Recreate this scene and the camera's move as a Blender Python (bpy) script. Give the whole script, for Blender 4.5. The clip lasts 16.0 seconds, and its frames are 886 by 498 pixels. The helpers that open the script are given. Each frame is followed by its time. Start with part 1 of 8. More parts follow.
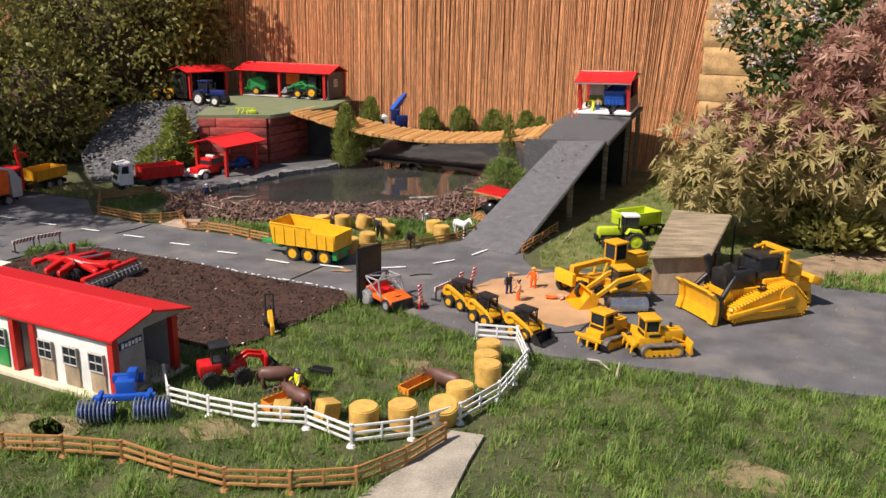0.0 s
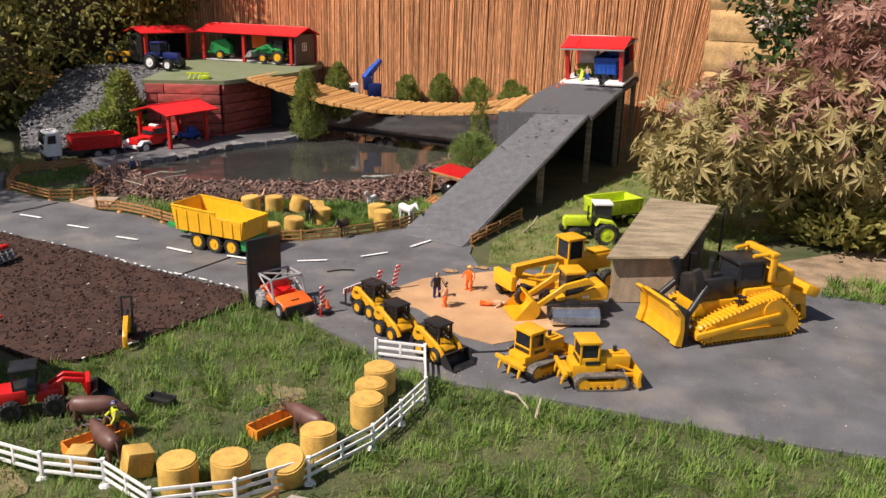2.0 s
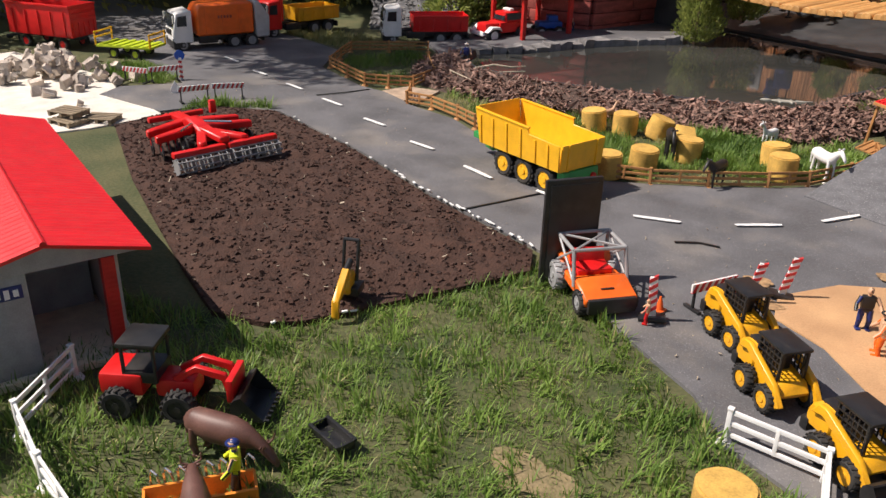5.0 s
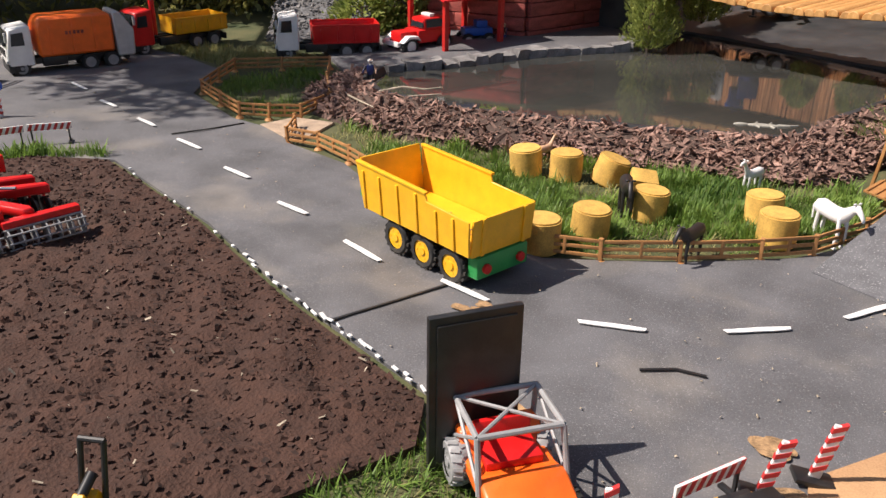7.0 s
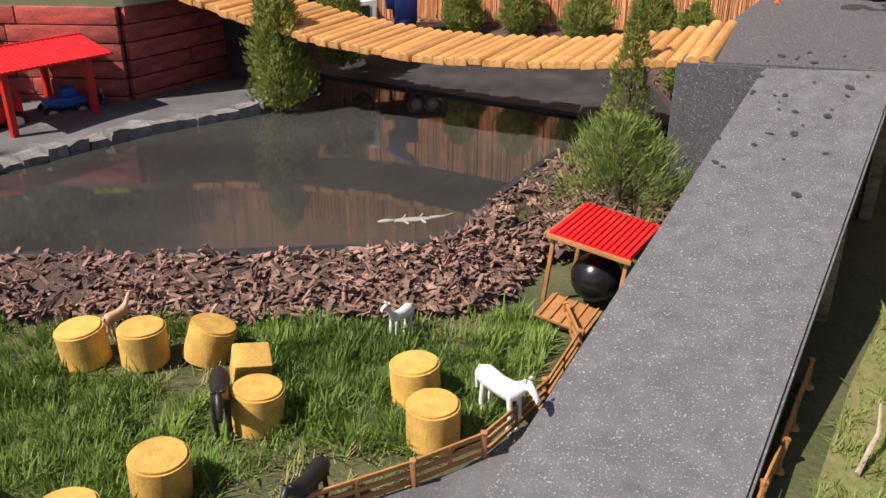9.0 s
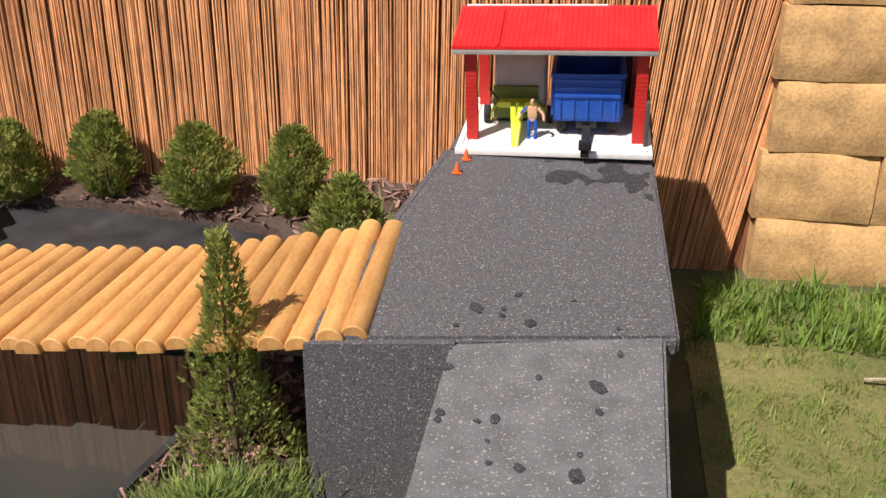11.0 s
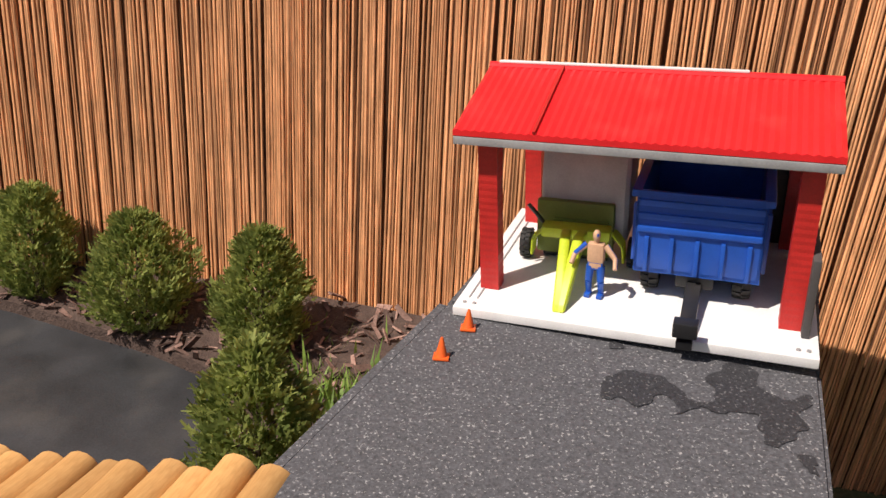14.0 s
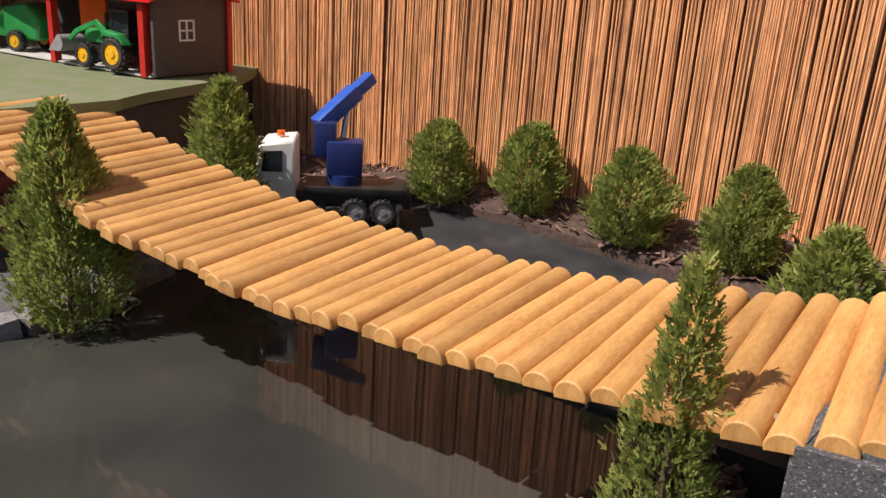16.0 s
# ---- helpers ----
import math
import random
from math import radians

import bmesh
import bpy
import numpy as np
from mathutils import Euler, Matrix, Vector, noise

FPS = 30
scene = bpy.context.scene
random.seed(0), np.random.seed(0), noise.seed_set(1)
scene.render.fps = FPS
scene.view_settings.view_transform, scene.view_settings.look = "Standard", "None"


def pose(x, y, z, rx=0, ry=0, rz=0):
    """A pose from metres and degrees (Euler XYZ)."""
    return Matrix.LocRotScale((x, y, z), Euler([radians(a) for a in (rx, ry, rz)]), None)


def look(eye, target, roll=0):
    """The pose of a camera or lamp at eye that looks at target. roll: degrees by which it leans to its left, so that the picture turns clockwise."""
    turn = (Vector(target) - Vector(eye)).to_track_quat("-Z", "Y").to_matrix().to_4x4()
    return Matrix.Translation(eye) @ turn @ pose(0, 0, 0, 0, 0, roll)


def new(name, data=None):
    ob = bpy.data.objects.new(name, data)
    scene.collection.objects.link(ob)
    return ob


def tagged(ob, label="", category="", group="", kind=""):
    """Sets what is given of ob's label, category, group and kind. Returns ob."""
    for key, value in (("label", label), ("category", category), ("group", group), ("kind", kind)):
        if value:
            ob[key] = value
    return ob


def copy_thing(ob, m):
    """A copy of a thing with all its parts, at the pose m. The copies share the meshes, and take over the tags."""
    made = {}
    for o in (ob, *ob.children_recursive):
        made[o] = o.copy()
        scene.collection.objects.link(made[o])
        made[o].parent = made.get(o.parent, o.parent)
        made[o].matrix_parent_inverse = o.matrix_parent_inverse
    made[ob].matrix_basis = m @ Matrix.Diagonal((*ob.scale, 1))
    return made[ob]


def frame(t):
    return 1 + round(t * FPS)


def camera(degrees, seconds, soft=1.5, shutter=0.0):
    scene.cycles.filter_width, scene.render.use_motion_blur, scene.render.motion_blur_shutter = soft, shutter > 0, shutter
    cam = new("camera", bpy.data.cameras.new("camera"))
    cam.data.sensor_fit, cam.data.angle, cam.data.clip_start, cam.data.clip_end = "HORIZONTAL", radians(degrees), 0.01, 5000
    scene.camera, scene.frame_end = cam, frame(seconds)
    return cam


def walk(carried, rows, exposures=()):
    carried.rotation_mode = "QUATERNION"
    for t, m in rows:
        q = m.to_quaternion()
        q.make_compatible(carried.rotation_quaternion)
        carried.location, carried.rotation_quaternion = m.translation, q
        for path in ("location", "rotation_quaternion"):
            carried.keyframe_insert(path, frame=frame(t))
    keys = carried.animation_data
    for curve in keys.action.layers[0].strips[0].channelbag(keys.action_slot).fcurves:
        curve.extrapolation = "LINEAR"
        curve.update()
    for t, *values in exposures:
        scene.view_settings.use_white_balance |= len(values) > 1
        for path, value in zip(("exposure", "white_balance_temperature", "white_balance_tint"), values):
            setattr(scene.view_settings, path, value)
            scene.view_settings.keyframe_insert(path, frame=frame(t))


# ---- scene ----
# ---- camera ----
cam = camera(56.8, 16.0)
PATH = [
    (0, (0.922, 1.027, 1.278), (0.557, 2.913, 0.721), 1.0),
    (0.5, (0.976, 1.229, 1.261), (0.619, 3.113, 0.692), 1.0),
    (1, (1.045, 1.418, 1.259), (0.697, 3.3, 0.682), 1.0),
    (1.5, (1.134, 1.594, 1.235), (0.781, 3.472, 0.644), 1.1),
    (2, (1.232, 1.763, 1.182), (0.8, 3.614, 0.561), 1.5),
    (2.5, (1.265, 1.95, 1.097), (0.661, 3.733, 0.422), 1.6),
    (3, (1.228, 2.142, 1.032), (0.485, 3.853, 0.31), 1.8),
    (3.5, (1.137, 2.32, 0.986), (0.244, 3.936, 0.216), 2.0),
    (4, (1.052, 2.508, 0.937), (0.016, 4.02, 0.137), 1.9),
    (4.2, (1.023, 2.583, 0.925), (-0.062, 4.053, 0.113), 1.9),
    (6.3, (0.546, 3.349, 0.857), (-0.649, 4.711, 0.01), 1.4),
    (6.5, (0.528, 3.423, 0.845), (-0.658, 4.794, 0.0), 1.2),
    (7, (0.482, 3.602, 0.816), (-0.605, 5.055, -0.023), 0.8),
    (7.5, (0.426, 3.776, 0.821), (-0.471, 5.354, -0.018), 0.7),
    (8, (0.409, 3.983, 0.831), (-0.362, 5.627, -0.007), 0.5),
    (8.5, (0.408, 4.197, 0.855), (-0.257, 5.886, 0.015), 0.3),
    (9, (0.364, 4.429, 0.9), (-0.125, 6.181, 0.067), 0.3),
    (9.5, (0.327, 4.687, 0.983), (0.165, 6.508, 0.173), 0.2),
    (10, (0.317, 4.958, 1.04), (0.422, 6.786, 0.235), 0.7),
    (10.2, (0.332, 5.128, 1.038), (0.505, 6.955, 0.243), 1.0),
    (12.3, (0.767, 6.412, 1.033), (0.915, 8.278, 0.329), 1.3),
    (12.5, (0.789, 6.496, 1.01), (0.926, 8.364, 0.309), 1.4),
    (13, (0.801, 6.61, 0.971), (0.866, 8.494, 0.304), 1.8),
    (13.5, (0.802, 6.639, 0.954), (0.749, 8.536, 0.322), 2.1),
    (14, (0.743, 6.559, 0.945), (0.593, 8.455, 0.329), 2.6),
    (14.5, (0.644, 6.461, 0.89), (0.35, 8.357, 0.326), 3.7),
    (15, (0.559, 6.35, 0.88), (0.134, 8.213, 0.288), 3.3),
    (15.5, (0.444, 6.194, 0.859), (-0.118, 8.011, 0.24), 3.2),
    (16, (0.3, 6.033, 0.864), (-0.405, 7.792, 0.226), 3.5),
]
EXPOSE = 0.3
walk(cam, [(t, look(eye, target, roll)) for t, eye, target, roll in PATH], [(t, EXPOSE + e, 6800, 16) for t, e in ((0, 0), (2.5, 0), (4, -0.1), (6.5, 0.22), (8, 0.2), (9, 0.14), (10, 0.15), (12.5, -0.2), (14, -0.2), (15, -0.14), (16, -0.05))])

# ---- world and sun ----
world = bpy.data.worlds.new("world")
scene.world = world
world.use_nodes = True
wn = world.node_tree.nodes
sky = wn.new("ShaderNodeTexSky")
sky.sky_type = "NISHITA"
sky.sun_disc = False
SUN_EL, SUN_DIR = 51.0, (0.75, 0.66)
sky.sun_elevation = radians(SUN_EL)
sky.sun_rotation = math.atan2(-SUN_DIR[0], -SUN_DIR[1])
wn["Background"].inputs["Strength"].default_value = 0.07
world.node_tree.links.new(sky.outputs[0], wn["Background"].inputs["Color"])
sun = new("sun", bpy.data.lights.new("sun", "SUN"))
sun.data.energy, sun.data.angle, sun.data.color = 5.0, radians(0.53), (1.0, 0.95, 0.87)
ce = math.cos(radians(SUN_EL))
sun.matrix_world = look((0, 0, 5), (SUN_DIR[0] * ce, SUN_DIR[1] * ce, 5 - math.sin(radians(SUN_EL))))

# ---- materials ----
MATS = {}


def mat(name, col, rough=0.5, metal=0.0, var=0.12, scale=30.0, fine=400.0, bump=0.15, col2=None, spec=0.5, dist=0.002, island=0.0, objvar=0.0, coat=0.0, stretch=None, dust=0.0, speck=0.0):
    """A surface with variation at two scales, bump, and optional piece-to-piece variation."""
    if name in MATS:
        return MATS[name]
    m = bpy.data.materials.new(name)
    m.use_nodes = True
    nt = m.node_tree
    N, L = nt.nodes, nt.links
    b = N["Principled BSDF"]
    tc = N.new("ShaderNodeTexCoord")
    src = tc.outputs["Object"]
    if stretch:
        mp = N.new("ShaderNodeMapping")
        mp.inputs["Scale"].default_value = stretch
        L.new(src, mp.inputs[0])
        src = mp.outputs[0]
    n1 = N.new("ShaderNodeTexNoise")
    n1.inputs["Scale"].default_value, n1.inputs["Detail"].default_value = scale, 5
    n2 = N.new("ShaderNodeTexNoise")
    n2.inputs["Scale"].default_value, n2.inputs["Detail"].default_value = fine, 3
    L.new(src, n1.inputs["Vector"])
    L.new(src, n2.inputs["Vector"])
    mixf = N.new("ShaderNodeMix")
    mixf.data_type = "FLOAT"
    mixf.inputs[0].default_value = 0.4
    L.new(n1.outputs[0], mixf.inputs[2])
    L.new(n2.outputs[0], mixf.inputs[3])
    ramp = N.new("ShaderNodeValToRGB")
    lo = [max(0.0, c * (1 - 2.2 * var)) for c in col]
    hi = list(col2) if col2 else [min(1.0, c * (1 + 1.6 * var)) for c in col]
    ramp.color_ramp.elements[0].position, ramp.color_ramp.elements[1].position = 0.33, 0.67
    ramp.color_ramp.elements[0].color, ramp.color_ramp.elements[1].color = (*lo, 1), (*hi, 1)
    if col2:
        ramp.color_ramp.elements[0].color = (*col, 1)
    L.new(mixf.outputs[0], ramp.inputs[0])
    out = ramp.outputs[0]
    for amount, node, sock in ((island, "ShaderNodeNewGeometry", "Random Per Island"), (objvar, "ShaderNodeObjectInfo", "Random")):
        if amount:
            g = N.new(node)
            mr = N.new("ShaderNodeMapRange")
            mr.inputs["To Min"].default_value, mr.inputs["To Max"].default_value = 1 - amount, 1 + amount
            L.new(g.outputs[sock], mr.inputs[0])
            mu = N.new("ShaderNodeMix")
            mu.data_type, mu.blend_type = "RGBA", "MULTIPLY"
            mu.inputs[0].default_value = 1
            L.new(out, mu.inputs[6])
            L.new(mr.outputs[0], mu.inputs[7])
            out = mu.outputs[2]
    if dust:
        n3 = N.new("ShaderNodeTexNoise")
        n3.inputs["Scale"].default_value, n3.inputs["Detail"].default_value = scale * 0.6, 8
        L.new(src, n3.inputs["Vector"])
        r3 = N.new("ShaderNodeMapRange")
        r3.inputs["From Min"].default_value, r3.inputs["From Max"].default_value, r3.inputs["To Max"].default_value = 0.52, 0.75, dust
        L.new(n3.outputs[0], r3.inputs[0])
        mu = N.new("ShaderNodeMix")
        mu.data_type = "RGBA"
        L.new(r3.outputs[0], mu.inputs[0])
        L.new(out, mu.inputs[6])
        mu.inputs[7].default_value = (0.42, 0.36, 0.28, 1)
        out = mu.outputs[2]
    if speck:
        n4 = N.new("ShaderNodeTexNoise")
        n4.inputs["Scale"].default_value, n4.inputs["Detail"].default_value = fine * 0.75, 2
        L.new(src, n4.inputs["Vector"])
        r4 = N.new("ShaderNodeMapRange")
        r4.inputs["From Min"].default_value, r4.inputs["From Max"].default_value, r4.inputs["To Max"].default_value = 0.6, 0.72, speck
        L.new(n4.outputs[0], r4.inputs[0])
        mu = N.new("ShaderNodeMix")
        mu.data_type = "RGBA"
        L.new(r4.outputs[0], mu.inputs[0])
        L.new(out, mu.inputs[6])
        mu.inputs[7].default_value = (0.5, 0.49, 0.48, 1)
        out = mu.outputs[2]
    L.new(out, b.inputs["Base Color"])
    rr = N.new("ShaderNodeMapRange")
    rr.inputs["To Min"].default_value, rr.inputs["To Max"].default_value = max(0.02, rough - 0.1), min(1, rough + 0.1)
    L.new(n1.outputs[0], rr.inputs[0])
    L.new(rr.outputs[0], b.inputs["Roughness"])
    b.inputs["Metallic"].default_value = metal
    b.inputs["Specular IOR Level"].default_value = spec
    b.inputs["Coat Weight"].default_value = coat
    if bump:
        bp = N.new("ShaderNodeBump")
        bp.inputs["Strength"].default_value, bp.inputs["Distance"].default_value = bump, dist
        L.new(mixf.outputs[0], bp.inputs["Height"])
        L.new(bp.outputs[0], b.inputs["Normal"])
    MATS[name] = m
    return m


def leaf_mat(name, col, col2, rough=0.5, trans=0.3, patch=6.0):
    """Leaves: varied from leaf to leaf and in patches, and a little translucent."""
    m = bpy.data.materials.new(name)
    m.use_nodes = True
    N, L = m.node_tree.nodes, m.node_tree.links
    b = N["Principled BSDF"]
    g = N.new("ShaderNodeNewGeometry")
    tc = N.new("ShaderNodeTexCoord")
    n1 = N.new("ShaderNodeTexNoise")
    n1.inputs["Scale"].default_value, n1.inputs["Detail"].default_value = patch, 3
    L.new(tc.outputs["Object"], n1.inputs["Vector"])
    ad = N.new("ShaderNodeMath")
    ad.operation = "MULTIPLY_ADD"
    ad.inputs[1].default_value = 0.5
    L.new(g.outputs["Random Per Island"], ad.inputs[0])
    sub = N.new("ShaderNodeMath")
    sub.operation = "SUBTRACT"
    L.new(n1.outputs[0], sub.inputs[0])
    sub.inputs[1].default_value = 0.25
    L.new(sub.outputs[0], ad.inputs[2])
    ramp = N.new("ShaderNodeValToRGB")
    ramp.color_ramp.elements[0].color, ramp.color_ramp.elements[1].color = (*col, 1), (*col2, 1)
    ramp.color_ramp.elements[0].position, ramp.color_ramp.elements[1].position = 0.1, 0.9
    L.new(ad.outputs[0], ramp.inputs[0])
    L.new(ramp.outputs[0], b.inputs["Base Color"])
    b.inputs["Roughness"].default_value = rough
    b.inputs["Specular IOR Level"].default_value = 0.35
    tr = N.new("ShaderNodeBsdfTranslucent")
    L.new(ramp.outputs[0], tr.inputs[0])
    ms = N.new("ShaderNodeMixShader")
    ms.inputs[0].default_value = trans
    L.new(b.outputs[0], ms.inputs[1])
    L.new(tr.outputs[0], ms.inputs[2])
    L.new(ms.outputs[0], N["Material Output"].inputs[0])
    MATS[name] = m
    return m


ASPHALT = mat("roofing_felt_grey", (0.112, 0.111, 0.117), 0.8, var=0.2, scale=6, fine=420, bump=0.5, dist=0.003, dust=0.3, speck=0.3)
FELT = mat("roofing_felt_ramp", (0.085, 0.085, 0.092), 0.8, var=0.24, scale=210, fine=360, bump=0.6, dist=0.003, speck=0.62)
RAMPFELT = mat("sloping_felt", (0.118, 0.118, 0.125), 0.85, var=0.14, scale=25, fine=330, bump=0.6, dist=0.003, speck=0.55)
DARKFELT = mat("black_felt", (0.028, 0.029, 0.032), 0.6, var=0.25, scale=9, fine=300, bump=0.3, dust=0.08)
EARTH = mat("earth", (0.12, 0.085, 0.05), 0.95, var=0.3, scale=7, fine=120, bump=0.8, dist=0.01, col2=(0.26, 0.2, 0.12))
TURF = mat("turf", (0.03, 0.05, 0.014), 0.95, scale=5, fine=90, bump=0.8, dist=0.01, col2=(0.12, 0.11, 0.048))
SOIL = mat("field_soil", (0.034, 0.014, 0.0085), 0.95, var=0.35, scale=25, fine=160, bump=1.0, dist=0.012, col2=(0.068, 0.03, 0.019))
CLOD = mat("soil_clods", (0.052, 0.023, 0.015), 0.95, var=0.3, scale=60, fine=300, bump=0.8, dist=0.004, island=0.3)
SAND = mat("sand", (0.36, 0.2, 0.1), 0.95, var=0.2, scale=7, fine=300, bump=0.5, dist=0.003, col2=(0.6, 0.36, 0.18))
WHITESAND = mat("white_grit", (0.7, 0.66, 0.58), 0.9, var=0.12, scale=12, fine=250, bump=0.6, dist=0.004)
PAINT_WHITE = mat("road_paint", (0.78, 0.78, 0.76), 0.6, var=0.1, scale=60, fine=400)
REED = mat("reed_canes", (0.71, 0.345, 0.16), 0.55, var=0.2, scale=5, fine=60, stretch=(14, 14, 3), island=0.3, bump=0.2)
# dark brown standing in for the shade between the canes
REED_SHADE = mat("reed_gap_shade", (0.2, 0.085, 0.038), 0.9, var=0.3, scale=6, fine=60, stretch=(30, 30, 1))
STONE = mat("sandstone", (0.58, 0.36, 0.16), 0.9, var=0.2, scale=9, fine=110, bump=0.7, dist=0.006, objvar=0.1)
KERBSTONE = mat("kerb_stone", (0.2, 0.19, 0.185), 0.85, var=0.3, scale=20, fine=200, bump=0.8, dist=0.005, objvar=0.2)
BRICKRED = mat("red_stained_wood", (0.34, 0.075, 0.06), 0.75, var=0.3, scale=12, fine=120, bump=0.4, objvar=0.22, stretch=(1, 1, 3))
LOG = mat("pine_logs", (0.4, 0.19, 0.055), 0.6, var=0.22, scale=8, fine=60, bump=0.25, objvar=0.2, stretch=(6, 1, 6), col2=(0.64, 0.36, 0.13))
BARK = mat("bark_mulch", (0.1, 0.052, 0.039), 0.9, var=0.3, scale=30, fine=200, island=0.55, bump=0.5, col2=(0.34, 0.21, 0.165))
BARK_BED = mat("bark_bed", (0.045, 0.026, 0.02), 0.95, var=0.35, scale=40, fine=200, bump=1, dist=0.01, col2=(0.11, 0.072, 0.056))
WOOD = mat("brown_fence_plastic", (0.42, 0.2, 0.07), 0.55, var=0.15, scale=30, fine=200, bump=0.2, objvar=0.12)
DRIFT = mat("old_wood", (0.27, 0.21, 0.14), 0.85, var=0.3, scale=10, fine=120, bump=0.5, stretch=(1, 5, 5))
BALE = mat("painted_bale", (0.62, 0.37, 0.085), 0.85, var=0.16, scale=28, fine=260, bump=0.5, dist=0.003, objvar=0.08)
WHITE = mat("white_plastic", (0.8, 0.79, 0.77), 0.4, var=0.05, bump=0.03, dust=0.12)
RED = mat("red_plastic", (0.62, 0.012, 0.012), 0.38, var=0.08, bump=0.04)
ROOFRED = mat("red_roof_plastic", (0.72, 0.016, 0.02), 0.42, var=0.06, bump=0.05, dust=0.05)
REDPOST = mat("red_post_plastic", (0.5, 0.02, 0.016), 0.45, var=0.1, bump=0.05)
BLUE = mat("blue_plastic", (0.01, 0.085, 0.43), 0.38, var=0.08, bump=0.03)
NAVY = mat("navy_plastic", (0.012, 0.025, 0.13), 0.4, var=0.1, bump=0.03)
YELLOW = mat("machine_yellow_plastic", (0.76, 0.365, 0.012), 0.38, var=0.08, bump=0.03, dust=0.08)
YELLOW2 = mat("trailer_yellow_plastic", (0.86, 0.45, 0.018), 0.4, var=0.07, bump=0.03)
LIME = mat("lime_plastic", (0.5, 0.62, 0.03), 0.4, var=0.08, bump=0.03)
GREEN = mat("green_plastic", (0.02, 0.28, 0.07), 0.4, var=0.1, bump=0.03)
OLIVE = mat("olive_plastic", (0.16, 0.2, 0.03), 0.5, var=0.1, bump=0.03)
ORANGE = mat("orange_plastic", (0.85, 0.14, 0.015), 0.38, var=0.08, bump=0.03)
BLACK = mat("black_plastic", (0.016, 0.016, 0.017), 0.42, var=0.2, bump=0.05, dust=0.06)
RUBBER = mat("tyre_rubber", (0.022, 0.021, 0.02), 0.75, var=0.25, bump=0.2, dust=0.15)
TRACK = mat("track_rubber", (0.13, 0.115, 0.1), 0.75, var=0.3, scale=60, bump=0.2, dust=0.4)
GREY = mat("grey_plastic", (0.3, 0.3, 0.3), 0.45, var=0.1, bump=0.03)
LIGHTGREY = mat("light_grey_panel", (0.5, 0.49, 0.47), 0.6, var=0.08, bump=0.05)
STEEL = mat("chrome_roller", (0.62, 0.62, 0.62), 0.25, metal=0.9, var=0.1, bump=0.03)
TAN = mat("tan_plywood", (0.4, 0.3, 0.2), 0.8, var=0.2, scale=8, fine=100, bump=0.2, stretch=(3, 1, 1))
PLATE = mat("weathered_board", (0.3, 0.235, 0.15), 0.85, var=0.25, scale=7, fine=90, bump=0.4, stretch=(1, 4, 1))
COWBROWN = mat("brown_cow", (0.13, 0.06, 0.045), 0.5, var=0.2, scale=20, bump=0.1)
HORSEBLACK = mat("black_horse", (0.02, 0.018, 0.018), 0.45, var=0.2, bump=0.1)
SKIN = mat("tan_figure_plastic", (0.6, 0.36, 0.22), 0.5, var=0.1, bump=0.03)
MATGREEN = mat("green_mat", (0.12, 0.17, 0.06), 0.9, var=0.3, scale=12, fine=300, bump=0.5, col2=(0.2, 0.2, 0.14))
GREYMAT = mat("grey_mat", (0.2, 0.21, 0.2), 0.9, var=0.2, scale=12, fine=300, bump=0.4)
GLASS = mat("dark_window_plastic", (0.02, 0.024, 0.03), 0.12, var=0.1, bump=0.0, spec=0.6)
CONE_ORANGE = mat("cone_orange", (0.85, 0.13, 0.02), 0.45, var=0.08, bump=0.03)
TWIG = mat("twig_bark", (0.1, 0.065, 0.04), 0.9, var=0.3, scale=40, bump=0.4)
GRASS = leaf_mat("grass_blades", (0.045, 0.11, 0.016), (0.27, 0.4, 0.082), 0.5, 0.34, 3.4)
DRYGRASS = leaf_mat("dry_grass", (0.17, 0.19, 0.05), (0.46, 0.4, 0.18), 0.6, 0.25, 4)
THUJA = leaf_mat("thuja_leaves", (0.085, 0.14, 0.03), (0.46, 0.5, 0.14), 0.65, 0.5, 16)
HEDGE = leaf_mat("hedge_leaves", (0.1, 0.115, 0.03), (0.5, 0.46, 0.15), 0.45, 0.5, 2.5)
SIDEGRASS = leaf_mat("sunny_grass", (0.07, 0.145, 0.022), (0.34, 0.42, 0.105), 0.55, 0.3, 4)
MAPLE_GREEN = leaf_mat("maple_leaves_green", (0.24, 0.2, 0.07), (0.55, 0.44, 0.2), 0.45, 0.35, 5)
MAPLE_RED = leaf_mat("maple_leaves_red", (0.18, 0.07, 0.058), (0.5, 0.29, 0.2), 0.45, 0.35, 5)

water = bpy.data.materials.new("pond_water")
water.use_nodes = True
wb = water.node_tree.nodes["Principled BSDF"]
wtc = water.node_tree.nodes.new("ShaderNodeTexCoord")
wno = water.node_tree.nodes.new("ShaderNodeTexNoise")
wno.inputs["Scale"].default_value, wno.inputs["Detail"].default_value = 2.2, 5
water.node_tree.links.new(wtc.outputs["Object"], wno.inputs["Vector"])
wrp = water.node_tree.nodes.new("ShaderNodeValToRGB")
wrp.color_ramp.elements[0].color, wrp.color_ramp.elements[1].color = (0.032, 0.033, 0.031, 1), (0.055, 0.054, 0.048, 1)
wrp.color_ramp.elements[0].position, wrp.color_ramp.elements[1].position = 0.35, 0.65
water.node_tree.links.new(wno.outputs[0], wrp.inputs[0])
water.node_tree.links.new(wrp.outputs[0], wb.inputs["Base Color"])
wb.inputs["Roughness"].default_value, wb.inputs["IOR"].default_value = 0.045, 1.38
wbp = water.node_tree.nodes.new("ShaderNodeBump")
wbp.inputs["Strength"].default_value, wbp.inputs["Distance"].default_value = 0.02, 0.01
